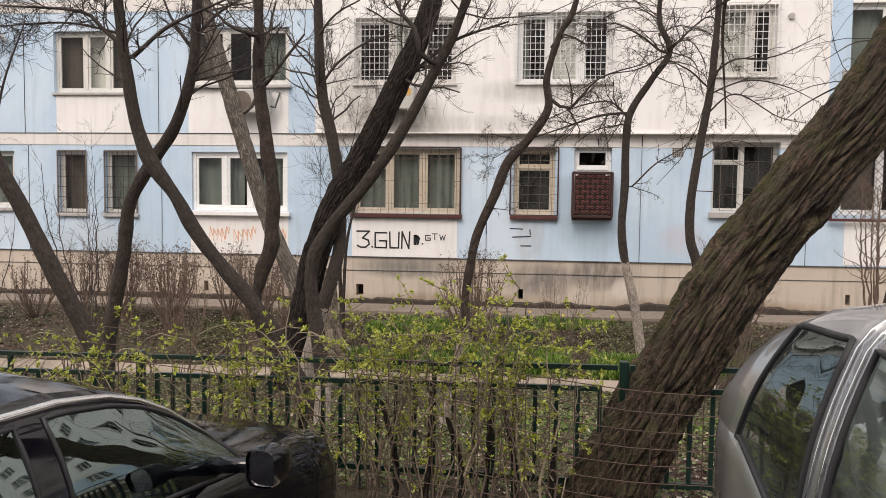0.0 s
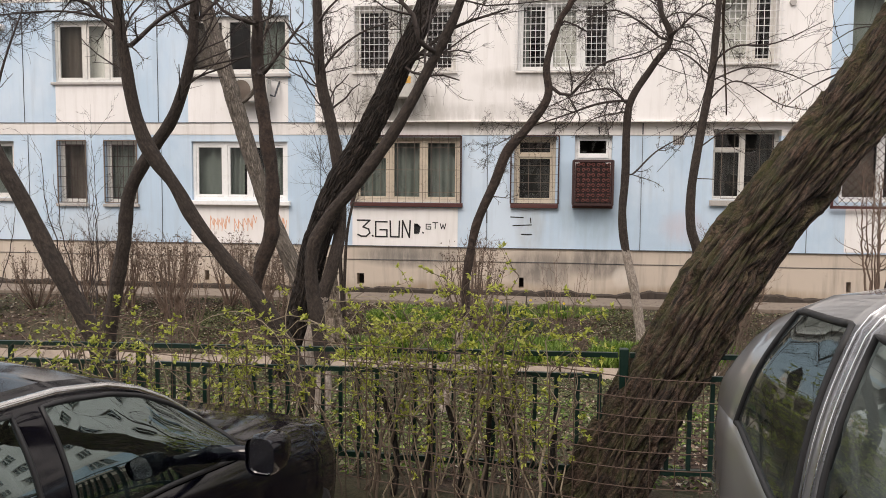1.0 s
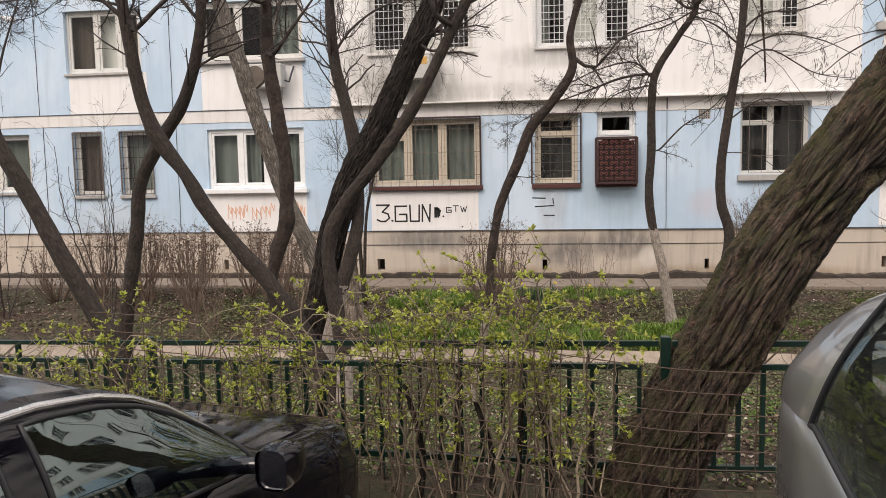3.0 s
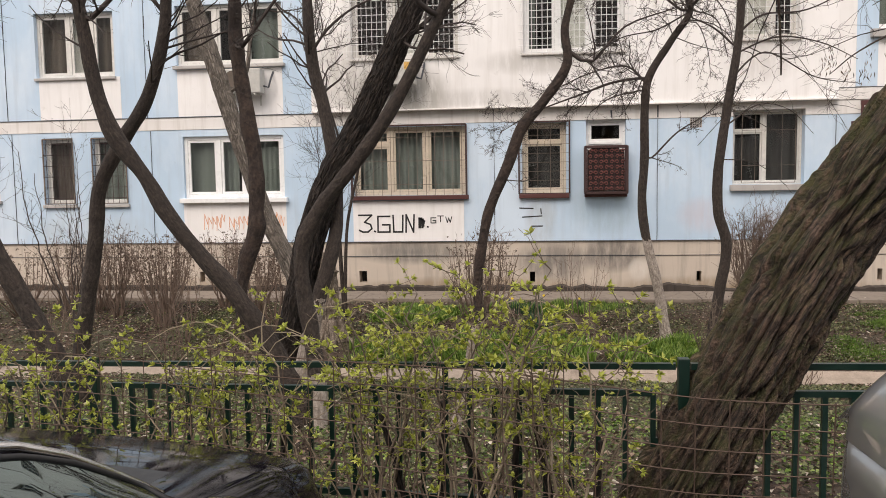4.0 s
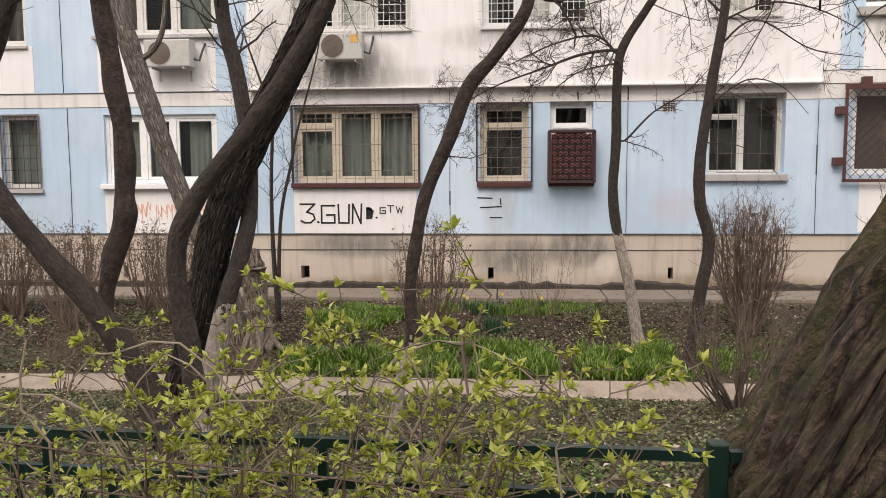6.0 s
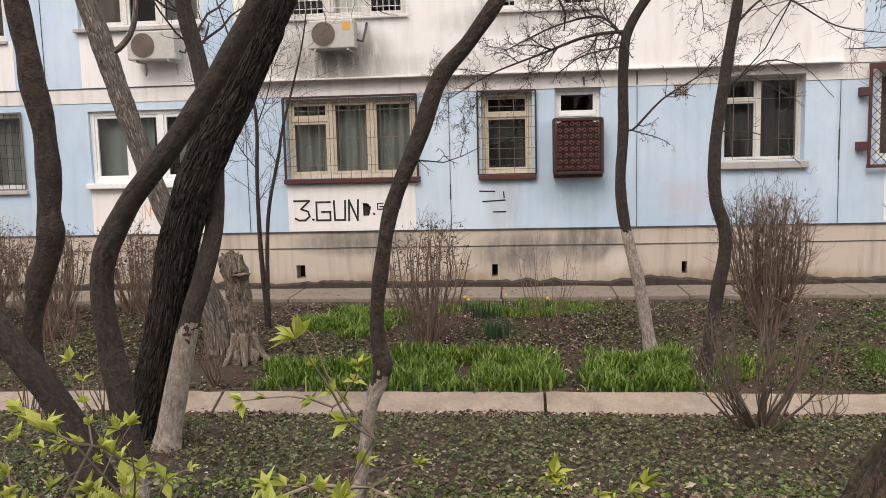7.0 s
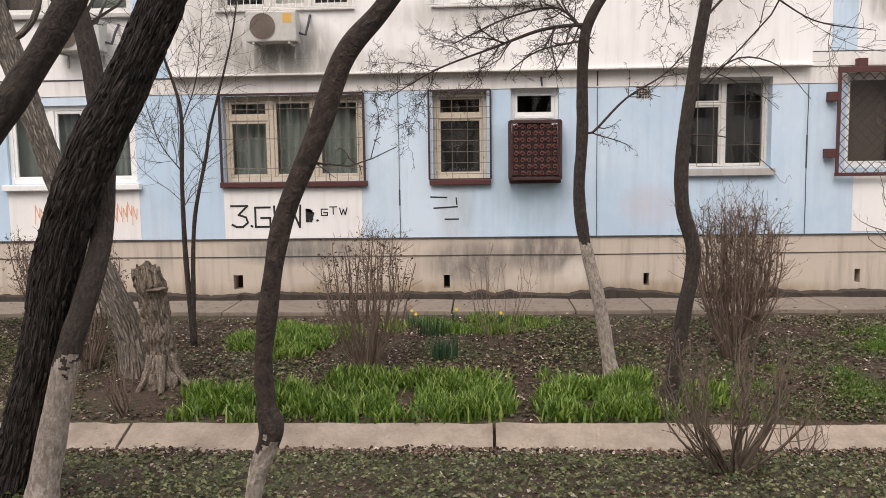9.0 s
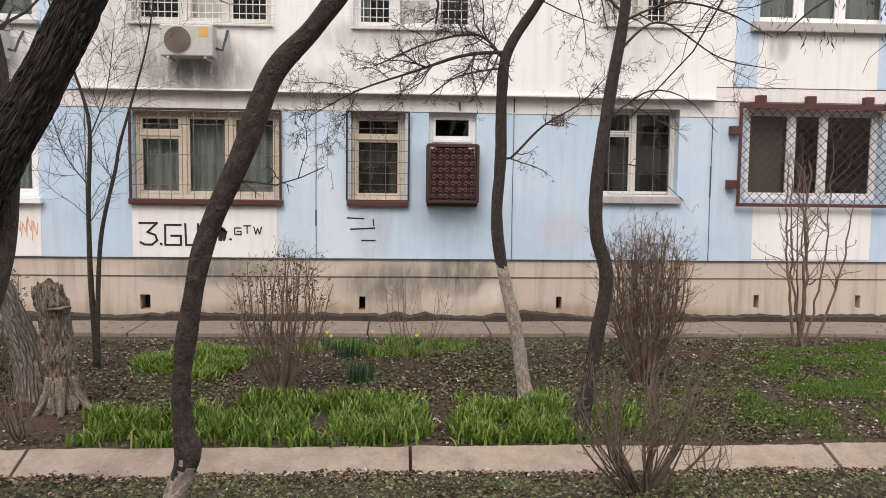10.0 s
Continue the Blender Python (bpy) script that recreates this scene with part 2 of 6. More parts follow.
M_TWIG = plain("twig_bark", (0.045, 0.034, 0.030), 0.85, vary=0.35, scale=3)
M_TWIGRED = plain("bush_twig_bark", (0.150, 0.105, 0.080), 0.85, vary=0.4, scale=5)
M_TWIGPALE = plain("pale_hedge_twig", (0.26, 0.21, 0.15), 0.8, vary=0.5, scale=5)
M_TWIGOLD = plain("grey_brown_hedge_stem", (0.125, 0.095, 0.070), 0.85, vary=0.5, scale=9)


def leaf_mat(name, stops, rough=0.55, through=0.4):
    def build(nt, bs):
        r = node(nt, "ShaderNodeNewGeometry").outputs["Random Per Island"]
        c = ramp(nt, r, stops)
        c = mix(nt, noise_of(nt, coords(nt), 3.0, 3), c, mix(nt, 0.5, c, (0.5, 0.5, 0.5), "MULTIPLY"))
        put_color(nt, bs, c)
        bs.inputs["Roughness"].default_value = rough
        tr = node(nt, "ShaderNodeBsdfTranslucent", {"Color": c})
        ms = node(nt, "ShaderNodeMixShader", {0: through, 1: bs.outputs[0], 2: tr.outputs[0]})
        nt.links.new(ms.outputs[0], nt.nodes["Material Output"].inputs[0])
    return mat(name, build)


M_HEDGE = leaf_mat("fresh_hedge_leaf", [(0.0, (0.26, 0.31, 0.04)), (0.5, (0.45, 0.49, 0.08)), (1.0, (0.62, 0.64, 0.18))])
M_GRASS = leaf_mat("bright_grass", [(0.0, (0.05, 0.11, 0.012)), (0.5, (0.145, 0.255, 0.03)), (0.85, (0.28, 0.40, 0.08)), (1.0, (0.46, 0.54, 0.18))])
M_LAWN = leaf_mat("short_lawn_grass", [(0.0, (0.05, 0.11, 0.012)), (0.6, (0.115, 0.215, 0.026)), (1.0, (0.22, 0.33, 0.06))])
M_COVER = leaf_mat("ground_cover_leaf", [(0.0, (0.043, 0.056, 0.02)), (0.6, (0.112, 0.132, 0.048)), (1.0, (0.28, 0.28, 0.135))], through=0.25)
M_LITTER = leaf_mat("dead_leaf_litter", [(0.0, (0.02, 0.013, 0.009)), (0.55, (0.125, 0.078, 0.052)), (0.86, (0.27, 0.19, 0.135)), (1.0, (0.62, 0.55, 0.46))], 0.8, 0.1)
M_DRY = leaf_mat("withered_leaf", [(0.0, (0.05, 0.033, 0.024)), (0.7, (0.13, 0.088, 0.062)), (1.0, (0.22, 0.16, 0.115))], 0.8, 0.15)
M_DAFF = leaf_mat("blue_green_leaf", [(0.0, (0.02, 0.06, 0.03)), (1.0, (0.05, 0.12, 0.05))], through=0.3)


def soil_build(nt, bs):
    p = coords(nt)
    a = noise_of(nt, p, 1.3, 7, 0.6)
    b = noise_of(nt, p, 28, 6, 0.7)
    c = mix(nt, ramp(nt, b, [(0.35, (0, 0, 0)), (0.7, (1, 1, 1))]), (0.018, 0.010, 0.007), (0.108, 0.064, 0.044))
    c = mix(nt, ramp(nt, a, [(0.42, (0, 0, 0)), (0.66, (0.75, 0.75, 0.75))]), c, mix(nt, b, (0.025, 0.03, 0.014), (0.085, 0.095, 0.042)))
    put_color(nt, bs, c)
    bs.inputs["Roughness"].default_value = 0.95
    bump(nt, bs, mix(nt, 0.4, b, noise_of(nt, p, 90, 3)), 0.9, 0.03)


M_SOIL = mat("garden_soil", soil_build)
def pavement_build(nt, bs):
    p = coords(nt)
    b = noise_of(nt, p, 30, 6, 0.7)
    c = mix(nt, b, (0.21, 0.165, 0.128), (0.45, 0.37, 0.30))
    c = mix(nt, ramp(nt, noise_of(nt, p, 2.4, 6, 0.7), [(0.42, (0, 0, 0)), (0.68, (0.9, 0.9, 0.9))]), c, (0.20, 0.16, 0.125))
    c = mix(nt, ramp(nt, noise_of(nt, p, 11, 8, 0.75), [(0.63, (0, 0, 0)), (0.68, (0.7, 0.7, 0.7))]), c, (0.10, 0.075, 0.055))
    put_color(nt, bs, c)
    bs.inputs["Roughness"].default_value = 0.93
    bump(nt, bs, b, 0.6, 0.01)


M_PAVE = plaster("grey_path_concrete", (0.23, 0.188, 0.152), (0.085, 0.066, 0.052), 0.8)
# Near-black, so the shadow gap at the wall foot sits in the colour.
M_FOOT = plaster("shadow_gap_concrete", (0.055, 0.043, 0.035), (0.02, 0.016, 0.013), 0.8)
M_SLAB = mat("weathered_slab_concrete", pavement_build)


# ---- mesh helpers ----
class Mesh:
    """Gathers vertices, faces and texture places for one mesh."""

    def __init__(self):
        self.v, self.f, self.uv = [], [], {}

    def box(self, x0, x1, y0, y1, z0, z1):
        b = len(self.v)
        self.v += [(x, y, z) for z in (z0, z1) for y in (y0, y1) for x in (x0, x1)]
        self.f += [tuple(b + i for i in q) for q in ((0, 2, 3, 1), (4, 5, 7, 6), (0, 1, 5, 4), (2, 6, 7, 3), (0, 4, 6, 2), (1, 3, 7, 5))]
        return self

    def beam(self, a, b, w, d=None):
        """A square bar from a to b."""
        a, b, d = Vector(a), Vector(b), d or w
        t = (b - a).normalized()
        side = t.cross(Vector((0, 0, 1)))
        side = Vector((1, 0, 0)) if side.length < 1e-3 else side.normalized()
        up = side.cross(t)
        k = len(self.v)
        for p in (a, b):
            self.v += [tuple(p + side * sx * w / 2 + up * sy * d / 2) for sx, sy in ((-1, -1), (1, -1), (1, 1), (-1, 1))]
        self.f += [(k, k + 1, k + 5, k + 4), (k + 1, k + 2, k + 6, k + 5), (k + 2, k + 3, k + 7, k + 6), (k + 3, k, k + 4, k + 7), (k + 3, k + 2, k + 1, k), (k + 4, k + 5, k + 6, k + 7)]
        return self

    def tube(self, pts, radii, n=5, rough=0.0, seed=0, freq=3.0, ridges=0.0, cap=True):
        pts = [Vector(p) for p in pts]
        k0 = len(self.v)
        t = (pts[1] - pts[0]).normalized()
        u = t.cross(Vector((0.3, 1, 0.1))).normalized()
        run = 0.0
        for i, p in enumerate(pts):
            if 0 < i < len(pts) - 1:
                t = (pts[i + 1] - pts[i - 1]).normalized()
            elif i:
                t = (pts[i] - pts[i - 1]).normalized()
            u = (u - t * u.dot(t)).normalized()
            w = t.cross(u)
            if i:
                run += (p - pts[i - 1]).length
            for j in range(n):
                a = 2 * math.pi * j / n
                r = radii[i]
                d = u * math.cos(a) + w * math.sin(a)
                if rough or ridges:
                    q = p + d * r
                    r *= 1 + rough * noise.noise(q * freq + Vector((seed, 0, 0)))
                    if ridges:
                        g = noise.noise(Vector((math.cos(a) * 3.4 + seed, math.sin(a) * 3.4, run * 1.6)))
                        h = noise.noise(Vector((math.cos(a) * 8 + seed, math.sin(a) * 8, run * 4.5)))
                        e = noise.noise(Vector((math.cos(a) * 5.2 + seed, math.sin(a) * 5.2 + run * 0.5, run * 2.1)))
                        k = noise.noise(Vector((math.cos(a) * 15 + seed, math.sin(a) * 15, run * 9)))
                        r *= 1 + ridges * (0.55 - 1.5 * min(abs(e), 0.55) + 0.5 * g + 0.45 * h + 0.3 * k)
                self.uv[len(self.v)] = (a * radii[0] / 1.0, run)
                self.v.append(tuple(p + d * r))
        for i in range(len(pts) - 1):
            for j in range(n):
                a, b = k0 + i * n + j, k0 + i * n + (j + 1) % n
                self.f.append((a, b, b + n, a + n))
        if cap:
            self.f.append(tuple(k0 + j for j in reversed(range(n))))
            self.f.append(tuple(k0 + (len(pts) - 1) * n + j for j in range(n)))
        return self

    def bark_plates(self, k0, n, pts, radii, across, stretch, depth, seed):
        """Sinks crooked furrows between long raised plates into a tube that starts at vertex k0."""
        run = 0.0
        for i, p in enumerate(pts):
            if i:
                run += (p - pts[i - 1]).length
            for j in range(n):
                v = Vector(self.v[k0 + i * n + j])
                a = 2 * math.pi * j / n
                r0 = max(radii[i], 0.05)
                q = Vector((math.cos(a) * r0 / across, math.sin(a) * r0 / across, run / (across * stretch) + seed))
                q += 0.30 * noise.noise_vector(Vector((q.x * 0.6, q.y * 0.6, run * 1.7 + seed)))
                q.z += 0.9 * noise.noise(Vector((q.x * 0.8, q.y * 0.8, seed + 5)))
                f, near = noise.voronoi(q)
                gap = min((f[1] - f[0]) / 0.24, 1.0)
                lift = noise.noise(near[0] * 3.7)
                plate = gap * gap * (3 - 2 * gap)
                flake = noise.noise(Vector((q.x * 3.1, q.y * 3.1, run * 22 + seed)))
                ledge = 0.5 + 0.5 * noise.noise(Vector((q.x * 0.9 + 7, q.y * 0.9, run * 9 + seed)))
                tip = (q.z - near[0].z) * 0.35
                d = depth * (plate * (0.75 + 0.35 * ledge + 0.35 * lift + tip) - 0.8 + 0.22 * flake)
                self.v[k0 + i * n + j] = tuple(v + (v - p).normalized() * d)

    def ribbon(self, pts, width, y, thick=0.004):
        """A painted stroke on the wall plane y through points (x, z)."""
        for (xa, za), (xb, zb) in zip(pts, pts[1:]):
            dx, dz = xb - xa, zb - za
            ln = math.hypot(dx, dz) or 1
            ex, ez = dx / ln * width * 0.42, dz / ln * width * 0.42
            nx, nz = -dz / ln * width / 2, dx / ln * width / 2
            k = len(self.v)
            xa, za, xb, zb = xa - ex, za - ez, xb + ex, zb + ez
            for yy in (y, y - thick):
                self.v += [(xa - nx, yy, za - nz), (xb - nx, yy, zb - nz), (xb + nx, yy, zb + nz), (xa + nx, yy, za + nz)]
            thick += 0.0004
            self.f += [(k + 4, k + 5, k + 6, k + 7), (k, k + 1, k + 5, k + 4), (k + 1, k + 2, k + 6, k + 5), (k + 2, k + 3, k + 7, k + 6), (k + 3, k, k + 4, k + 7)]
        return self


ORIGIN = {}


def thing(name, at, label, category, group="", kind=""):
    ob = new(name)
    ob.empty_display_size = 0.1
    ob.location = at
    ORIGIN[ob.name] = Vector(at)
    return tagged(ob, label, category, group, kind)


def mesh_object(name, m, material, smooth=False, bevel=0.0):
    data = bpy.data.meshes.new(name)
    data.from_pydata(m.v, [], m.f)
    if m.uv:
        layer = data.uv_layers.new(name="UVMap")
        idx = np.empty(len(data.loops), dtype=np.int32)
        data.loops.foreach_get("vertex_index", idx)
        table = np.zeros((len(m.v), 2), dtype=np.float32)
        for i, w in m.uv.items():
            table[i] = w
        layer.data.foreach_set("uv", table[idx].ravel())
    if smooth:
        data.polygons.foreach_set("use_smooth", [True] * len(data.polygons))
    data.materials.append(material)
    ob = new(name, data)
    if bevel:
        b = ob.modifiers.new("bevel", "BEVEL")
        b.width, b.segments, b.limit_method = bevel, 2, "ANGLE"
    return ob


def part(name, m, material, parent, label="", smooth=False, bevel=0.0):
    ob = mesh_object(name, m, material, smooth, bevel)
    ob.parent = parent
    if parent.type == "EMPTY":
        ob.matrix_parent_inverse = Matrix.Translation(-ORIGIN[parent.name])
    if label:
        tagged(ob, label)
    return ob


def curve_points(pts, step):
    """A smooth run of points through the given ones, about step apart."""
    p = [Vector(q) for q in pts]
    p = [p[0] * 2 - p[1]] + p + [p[-1] * 2 - p[-2]]
    out = []
    for i in range(1, len(p) - 2):
        n = max(2, int((p[i + 1] - p[i]).length / step))
        for k in range(n):
            t = k / n
            out.append(0.5 * (2 * p[i] + (p[i + 1] - p[i - 1]) * t + (2 * p[i - 1] - 5 * p[i] + 4 * p[i + 1] - p[i + 2]) * t * t + (3 * p[i] - p[i - 1] - 3 * p[i + 1] + p[i + 2]) * t ** 3))
    out.append(p[-2])
    return out


# ---- ground ----
STREET = 0.27
FENCE_SLOPE = -0.19


def fence_y(x):
    return 4.95 + (FENCE_SLOPE if x < 0.82 else 0.05) * (x - 0.82)


def fence_top(x):
    return 1.30 + (0.052 if x < 0.82 else 0.0) * (x - 0.82)


PROFILE = [(-60, STREET), (3.9, STREET), (4.25, STREET), (4.3, 0.44), (5.2, 0.47), (6.5, 0.30), (8.0, 0.10), (9.6, -0.10), (10.6, -0.24), (11.3, -0.43), (11.55, -0.52), (11.84, -0.45),
           (11.88, -0.345), (13.0, -0.21), (14.5, -0.12), (15.75, -0.10), (15.9, -0.16), (60, -0.16)]


def gz(x, y):
    ys, zs = zip(*PROFILE)
    z = float(np.interp(y, ys, zs))
    if 4.6 < y < 15.7:
        z += 0.035 * noise.noise(Vector((x * 0.9, y * 0.9, 3.1))) + 0.018 * noise.noise(Vector((x * 3.5, y * 3.5, 7.7)))
    return z


def axis(spans):
    out = []
    for a, b, step in spans:
        n = max(1, round((b - a) / step))
        out += [a + (b - a) * i / n for i in range(n)]
    return out + [spans[-1][1]]


gx = axis([(-400, -60, 85), (-60, -14, 4), (-14, -7, 0.5), (-7, 7, 0.11), (7, 14, 0.5), (14, 60, 4), (60, 400, 85)])
gy = axis([(-400, -60, 85), (-60, 3.8, 5), (3.8, 4.26, 0.1), (4.26, 4.32, 0.03), (4.32, 6, 0.2), (6, 11.2, 0.12), (11.2, 11.84, 0.06), (11.84, 11.9, 0.04), (11.9, 16, 0.12), (16, 60, 6), (60, 400, 85)])
g = Mesh()
g.v = [(x, y, gz(x, y)) for y in gy for x in gx]
nx = len(gx)
g.f = [(j * nx + i, j * nx + i + 1, (j + 1) * nx + i + 1, (j + 1) * nx + i) for j in range(len(gy) - 1) for i in range(nx - 1)]
tagged(mesh_object("ground", g, M_SOIL, True), "bare brown garden soil with patches of low green", "ground", kind="structure")
tagged(mesh_object("road", Mesh().box(-60, 60, -12, 4.12, STREET - 0.2, STREET + 0.012), M_ROAD), "grey asphalt street where the cars are parked", "road", kind="structure")
kerb = thing("kerb", (0, 4.2, STREET), "worn concrete kerb along the street", "kerb", kind="structure")
for i in range(16):
    part("kerb_stone", Mesh().box(-8 + i, -7.015 + i, 4.13, 4.27, STREET - 0.1, 0.445), M_CONC, kerb, bevel=0.015)

# ---- the block of flats: walls ----
FY, BACK, TOP = 17.6, 21.0, 20.2
X0, X1 = -24.0, 44.0
MID0, MID1, MID_Y = -4.35, 5.69, 17.47
LOW = {"small_a": (-10.25, -9.58, 1.70, 3.10), "small_b": (-9.15, -8.40, 1.70, 3.10), "plastic": (-7.15, -5.0, 1.80, 3.07), "wood": (-3.55, -1.28, 1.80, 3.17),
       "narrow": (-0.16, 0.70, 1.80, 3.19), "caged": (1.08, 1.84, 1.78, 3.22), "deep": (3.84, 5.15, 1.92, 3.33), "lattice": (6.28, 8.55, 1.90, 3.36), "far": (-12.9, -11.3, 1.8, 3.07)}
UP = {"up_a": (-10.30, -8.55, 4.35, 5.68), "up_b": (-7.20, -4.95, 4.50, 5.72), "up_c": (-3.52, -1.38, 4.50, 5.86), "up_d": (-0.12, 1.80, 4.50, 5.93), "up_e": (3.83, 4.97, 4.63, 6.02), "up_f": (6.30, 8.60, 4.74, 6.05)}


def pierced(x0, x1, z0, z1, y0, y1, holes):
    """A wall of real thickness with openings through it."""
    m = Mesh()
    holes = [h for h in holes if h[0] < x1 and h[1] > x0 and h[2] < z1 and h[3] > z0]
    xs = sorted({x0, x1} | {min(max(v, x0), x1) for h in holes for v in h[:2]})
    zs = sorted({z0, z1} | {min(max(v, z0), z1) for h in holes for v in h[2:]})
    for xa, xb in zip(xs, xs[1:]):
        run = None
        for za, zb in zip(zs, zs[1:]):
            cx, cz = (xa + xb) / 2, (za + zb) / 2
            solid = not any(h[0] < cx < h[1] and h[2] < cz < h[3] for h in holes)
            if solid:
                run = [run[0], zb] if run else [za, zb]
            if run and (not solid or zb == zs[-1]):
                m.box(xa, xb, y0, y1, *run)
                run = None
    return m


def structure(name, m, material, label, category="wall", bevel=0.0, smooth=False):
    return tagged(mesh_object(name, m, material, smooth, bevel), label, category, kind="structure")


STOREY = 2.72
FAR = [(12.0, 13.3), (15.2, 17.4), (18.6, 20.6), (22.2, 24.3), (26.0, 27.4), (29.5, 31.7), (33.0, 35.0), (36.6, 38.8), (40.4, 41.8)]
HIGH = [(a, b, c + STOREY * k, d + STOREY * k) for a, b, c, d in list(UP.values()) + [(a, b, 4.6, 6.0) for a, b in FAR] for k in range(6) if k or a > 9]
HIGH += [(a, b, 1.85, 3.2) for a, b in FAR]
holes_low, holes_up = list(LOW.values()) + HIGH, list(UP.values()) + HIGH
vents = [(-3.49, -3.33, 0.03, 0.27), (-0.02, 0.08, 0.03, 0.25), (3.20, 3.29, 0.05, 0.26), (6.52, 6.61, 0.08, 0.30), (8.27, 8.36, 0.08, 0.30), (-6.9, -6.8, 0.04, 0.26)]
structure("plinth", pierced(X0, X1, 0.575, 0.862, FY + 0.03, FY + 0.3, []), M_PLINTH, "beige rendered plinth with damp brown stains")
low_plinth = structure("plinth_foot", pierced(X0, X1, -0.6, 0.568, FY + 0.024, FY + 0.3, vents), M_PLINTH, "beige rendered plinth foot with small vent holes")
structure("plinth_core", Mesh().box(X0, X1, FY + 0.3, FY + 0.42, -0.6, 0.87), M_DARK, "dark masonry behind the plinth")
vent_w = [(3.04, 3.27, 3.02, 3.21)]
wall_low = structure("wall_ground_floor", pierced(X0, X1, 0.87, 3.21, FY, FY + 0.32, holes_low + vent_w), M_BLUE, "pale blue painted panel wall, faded and streaked")
structure("wall_band", pierced(X0, X1, 3.214, 3.47, FY - 0.012, FY + 0.3, holes_low), M_BAND, "off-white concrete band between the storeys")
structure("wall_upper_left", pierced(X0, MID0, 3.474, TOP, FY - 0.02, FY + 0.3, holes_up), M_BLUE, "pale blue painted panel wall of the upper storey")
wall_mid = structure("wall_upper_middle", pierced(MID0, MID1, 3.50, TOP, MID_Y, FY + 0.3, holes_up), M_WHITE, "white painted projecting wall with grey run-off stains")
structure("wall_upper_right", pierced(MID1, X1, 3.70, TOP, FY - 0.02, FY + 0.3, holes_up), M_WHITE, "white painted wall of the upper storey")
structure("wall_band_right", pierced(MID1, X1, 3.474, 3.69, FY - 0.03, FY + 0.3, holes_low), M_BAND, "off-white concrete band over the ground floor")
# Room surfaces in near-black, so the shade indoors is painted in.
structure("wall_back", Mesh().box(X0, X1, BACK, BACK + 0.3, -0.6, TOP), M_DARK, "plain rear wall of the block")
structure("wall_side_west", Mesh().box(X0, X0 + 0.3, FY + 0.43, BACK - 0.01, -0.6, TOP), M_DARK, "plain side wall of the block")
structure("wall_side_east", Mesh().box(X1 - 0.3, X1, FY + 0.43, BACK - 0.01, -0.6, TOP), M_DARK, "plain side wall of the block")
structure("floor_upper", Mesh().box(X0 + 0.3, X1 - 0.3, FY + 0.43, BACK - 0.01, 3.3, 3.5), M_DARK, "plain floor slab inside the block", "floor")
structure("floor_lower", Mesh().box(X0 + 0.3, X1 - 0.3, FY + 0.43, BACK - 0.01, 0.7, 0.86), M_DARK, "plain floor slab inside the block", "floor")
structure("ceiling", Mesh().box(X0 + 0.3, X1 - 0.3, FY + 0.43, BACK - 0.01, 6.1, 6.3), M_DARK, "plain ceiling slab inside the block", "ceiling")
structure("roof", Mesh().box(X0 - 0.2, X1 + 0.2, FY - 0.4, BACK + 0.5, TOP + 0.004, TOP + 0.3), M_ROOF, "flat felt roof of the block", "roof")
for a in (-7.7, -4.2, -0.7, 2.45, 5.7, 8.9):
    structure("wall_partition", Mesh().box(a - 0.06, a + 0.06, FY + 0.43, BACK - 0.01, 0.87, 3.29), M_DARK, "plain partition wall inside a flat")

# painted panels of the other colour, a few millimetres proud
for name, x0, x1, z0, z1, y, material, label in (
        ("wall_panel", -7.18, -4.98, 0.875, 1.70, FY, M_WHITE, "white painted panel with orange scrawls under the window"),
        ("wall_panel", -3.58, -1.32, 0.875, 1.69, FY, M_WHITE, "white painted panel with black writing under the window"),
        ("wall_panel", 6.43, 8.45, 0.90, 1.80, FY, M_WHITE, "white painted panel under the latticed window"),
        ("wall_panel", -10.25, -8.44, 3.48, 4.34, FY - 0.02, M_WHITE, "white painted panel under the upper window"),
        ("wall_panel", -7.20, -4.97, 3.48, 4.42, FY - 0.02, M_WHITE, "white painted panel under the upper window"),
        ("wall_panel", 6.02, 6.40, 3.71, 6.3, FY - 0.02, M_BLUE, "pale blue painted strip beside the upper window"),
        ("wall_panel", 8.42, 9.4, 3.71, 6.3, FY - 0.02, M_BLUE, "pale blue painted strip beside the upper window")):
    structure(name, Mesh().box(x0, x1, y - 0.008, y, z0, z1), material, label)
for z0, z1 in ((6.08, 6.34), (8.75, 9.0), (11.45, 11.7)):
    structure("wall_band_upper", pierced(X0, MID0 - 0.002, z0, z1, FY - 0.035, FY - 0.02, []), M_BAND, "off-white concrete band between the upper storeys")

# drip ledge under the projecting wall and the sealed panel joints
structure("ledge", Mesh().box(MID0, MID1 + 0.01, MID_Y - 0.05, FY, 3.47, 3.50), M_BAND, "thin dirty concrete drip ledge", "ledge", bevel=0.006)
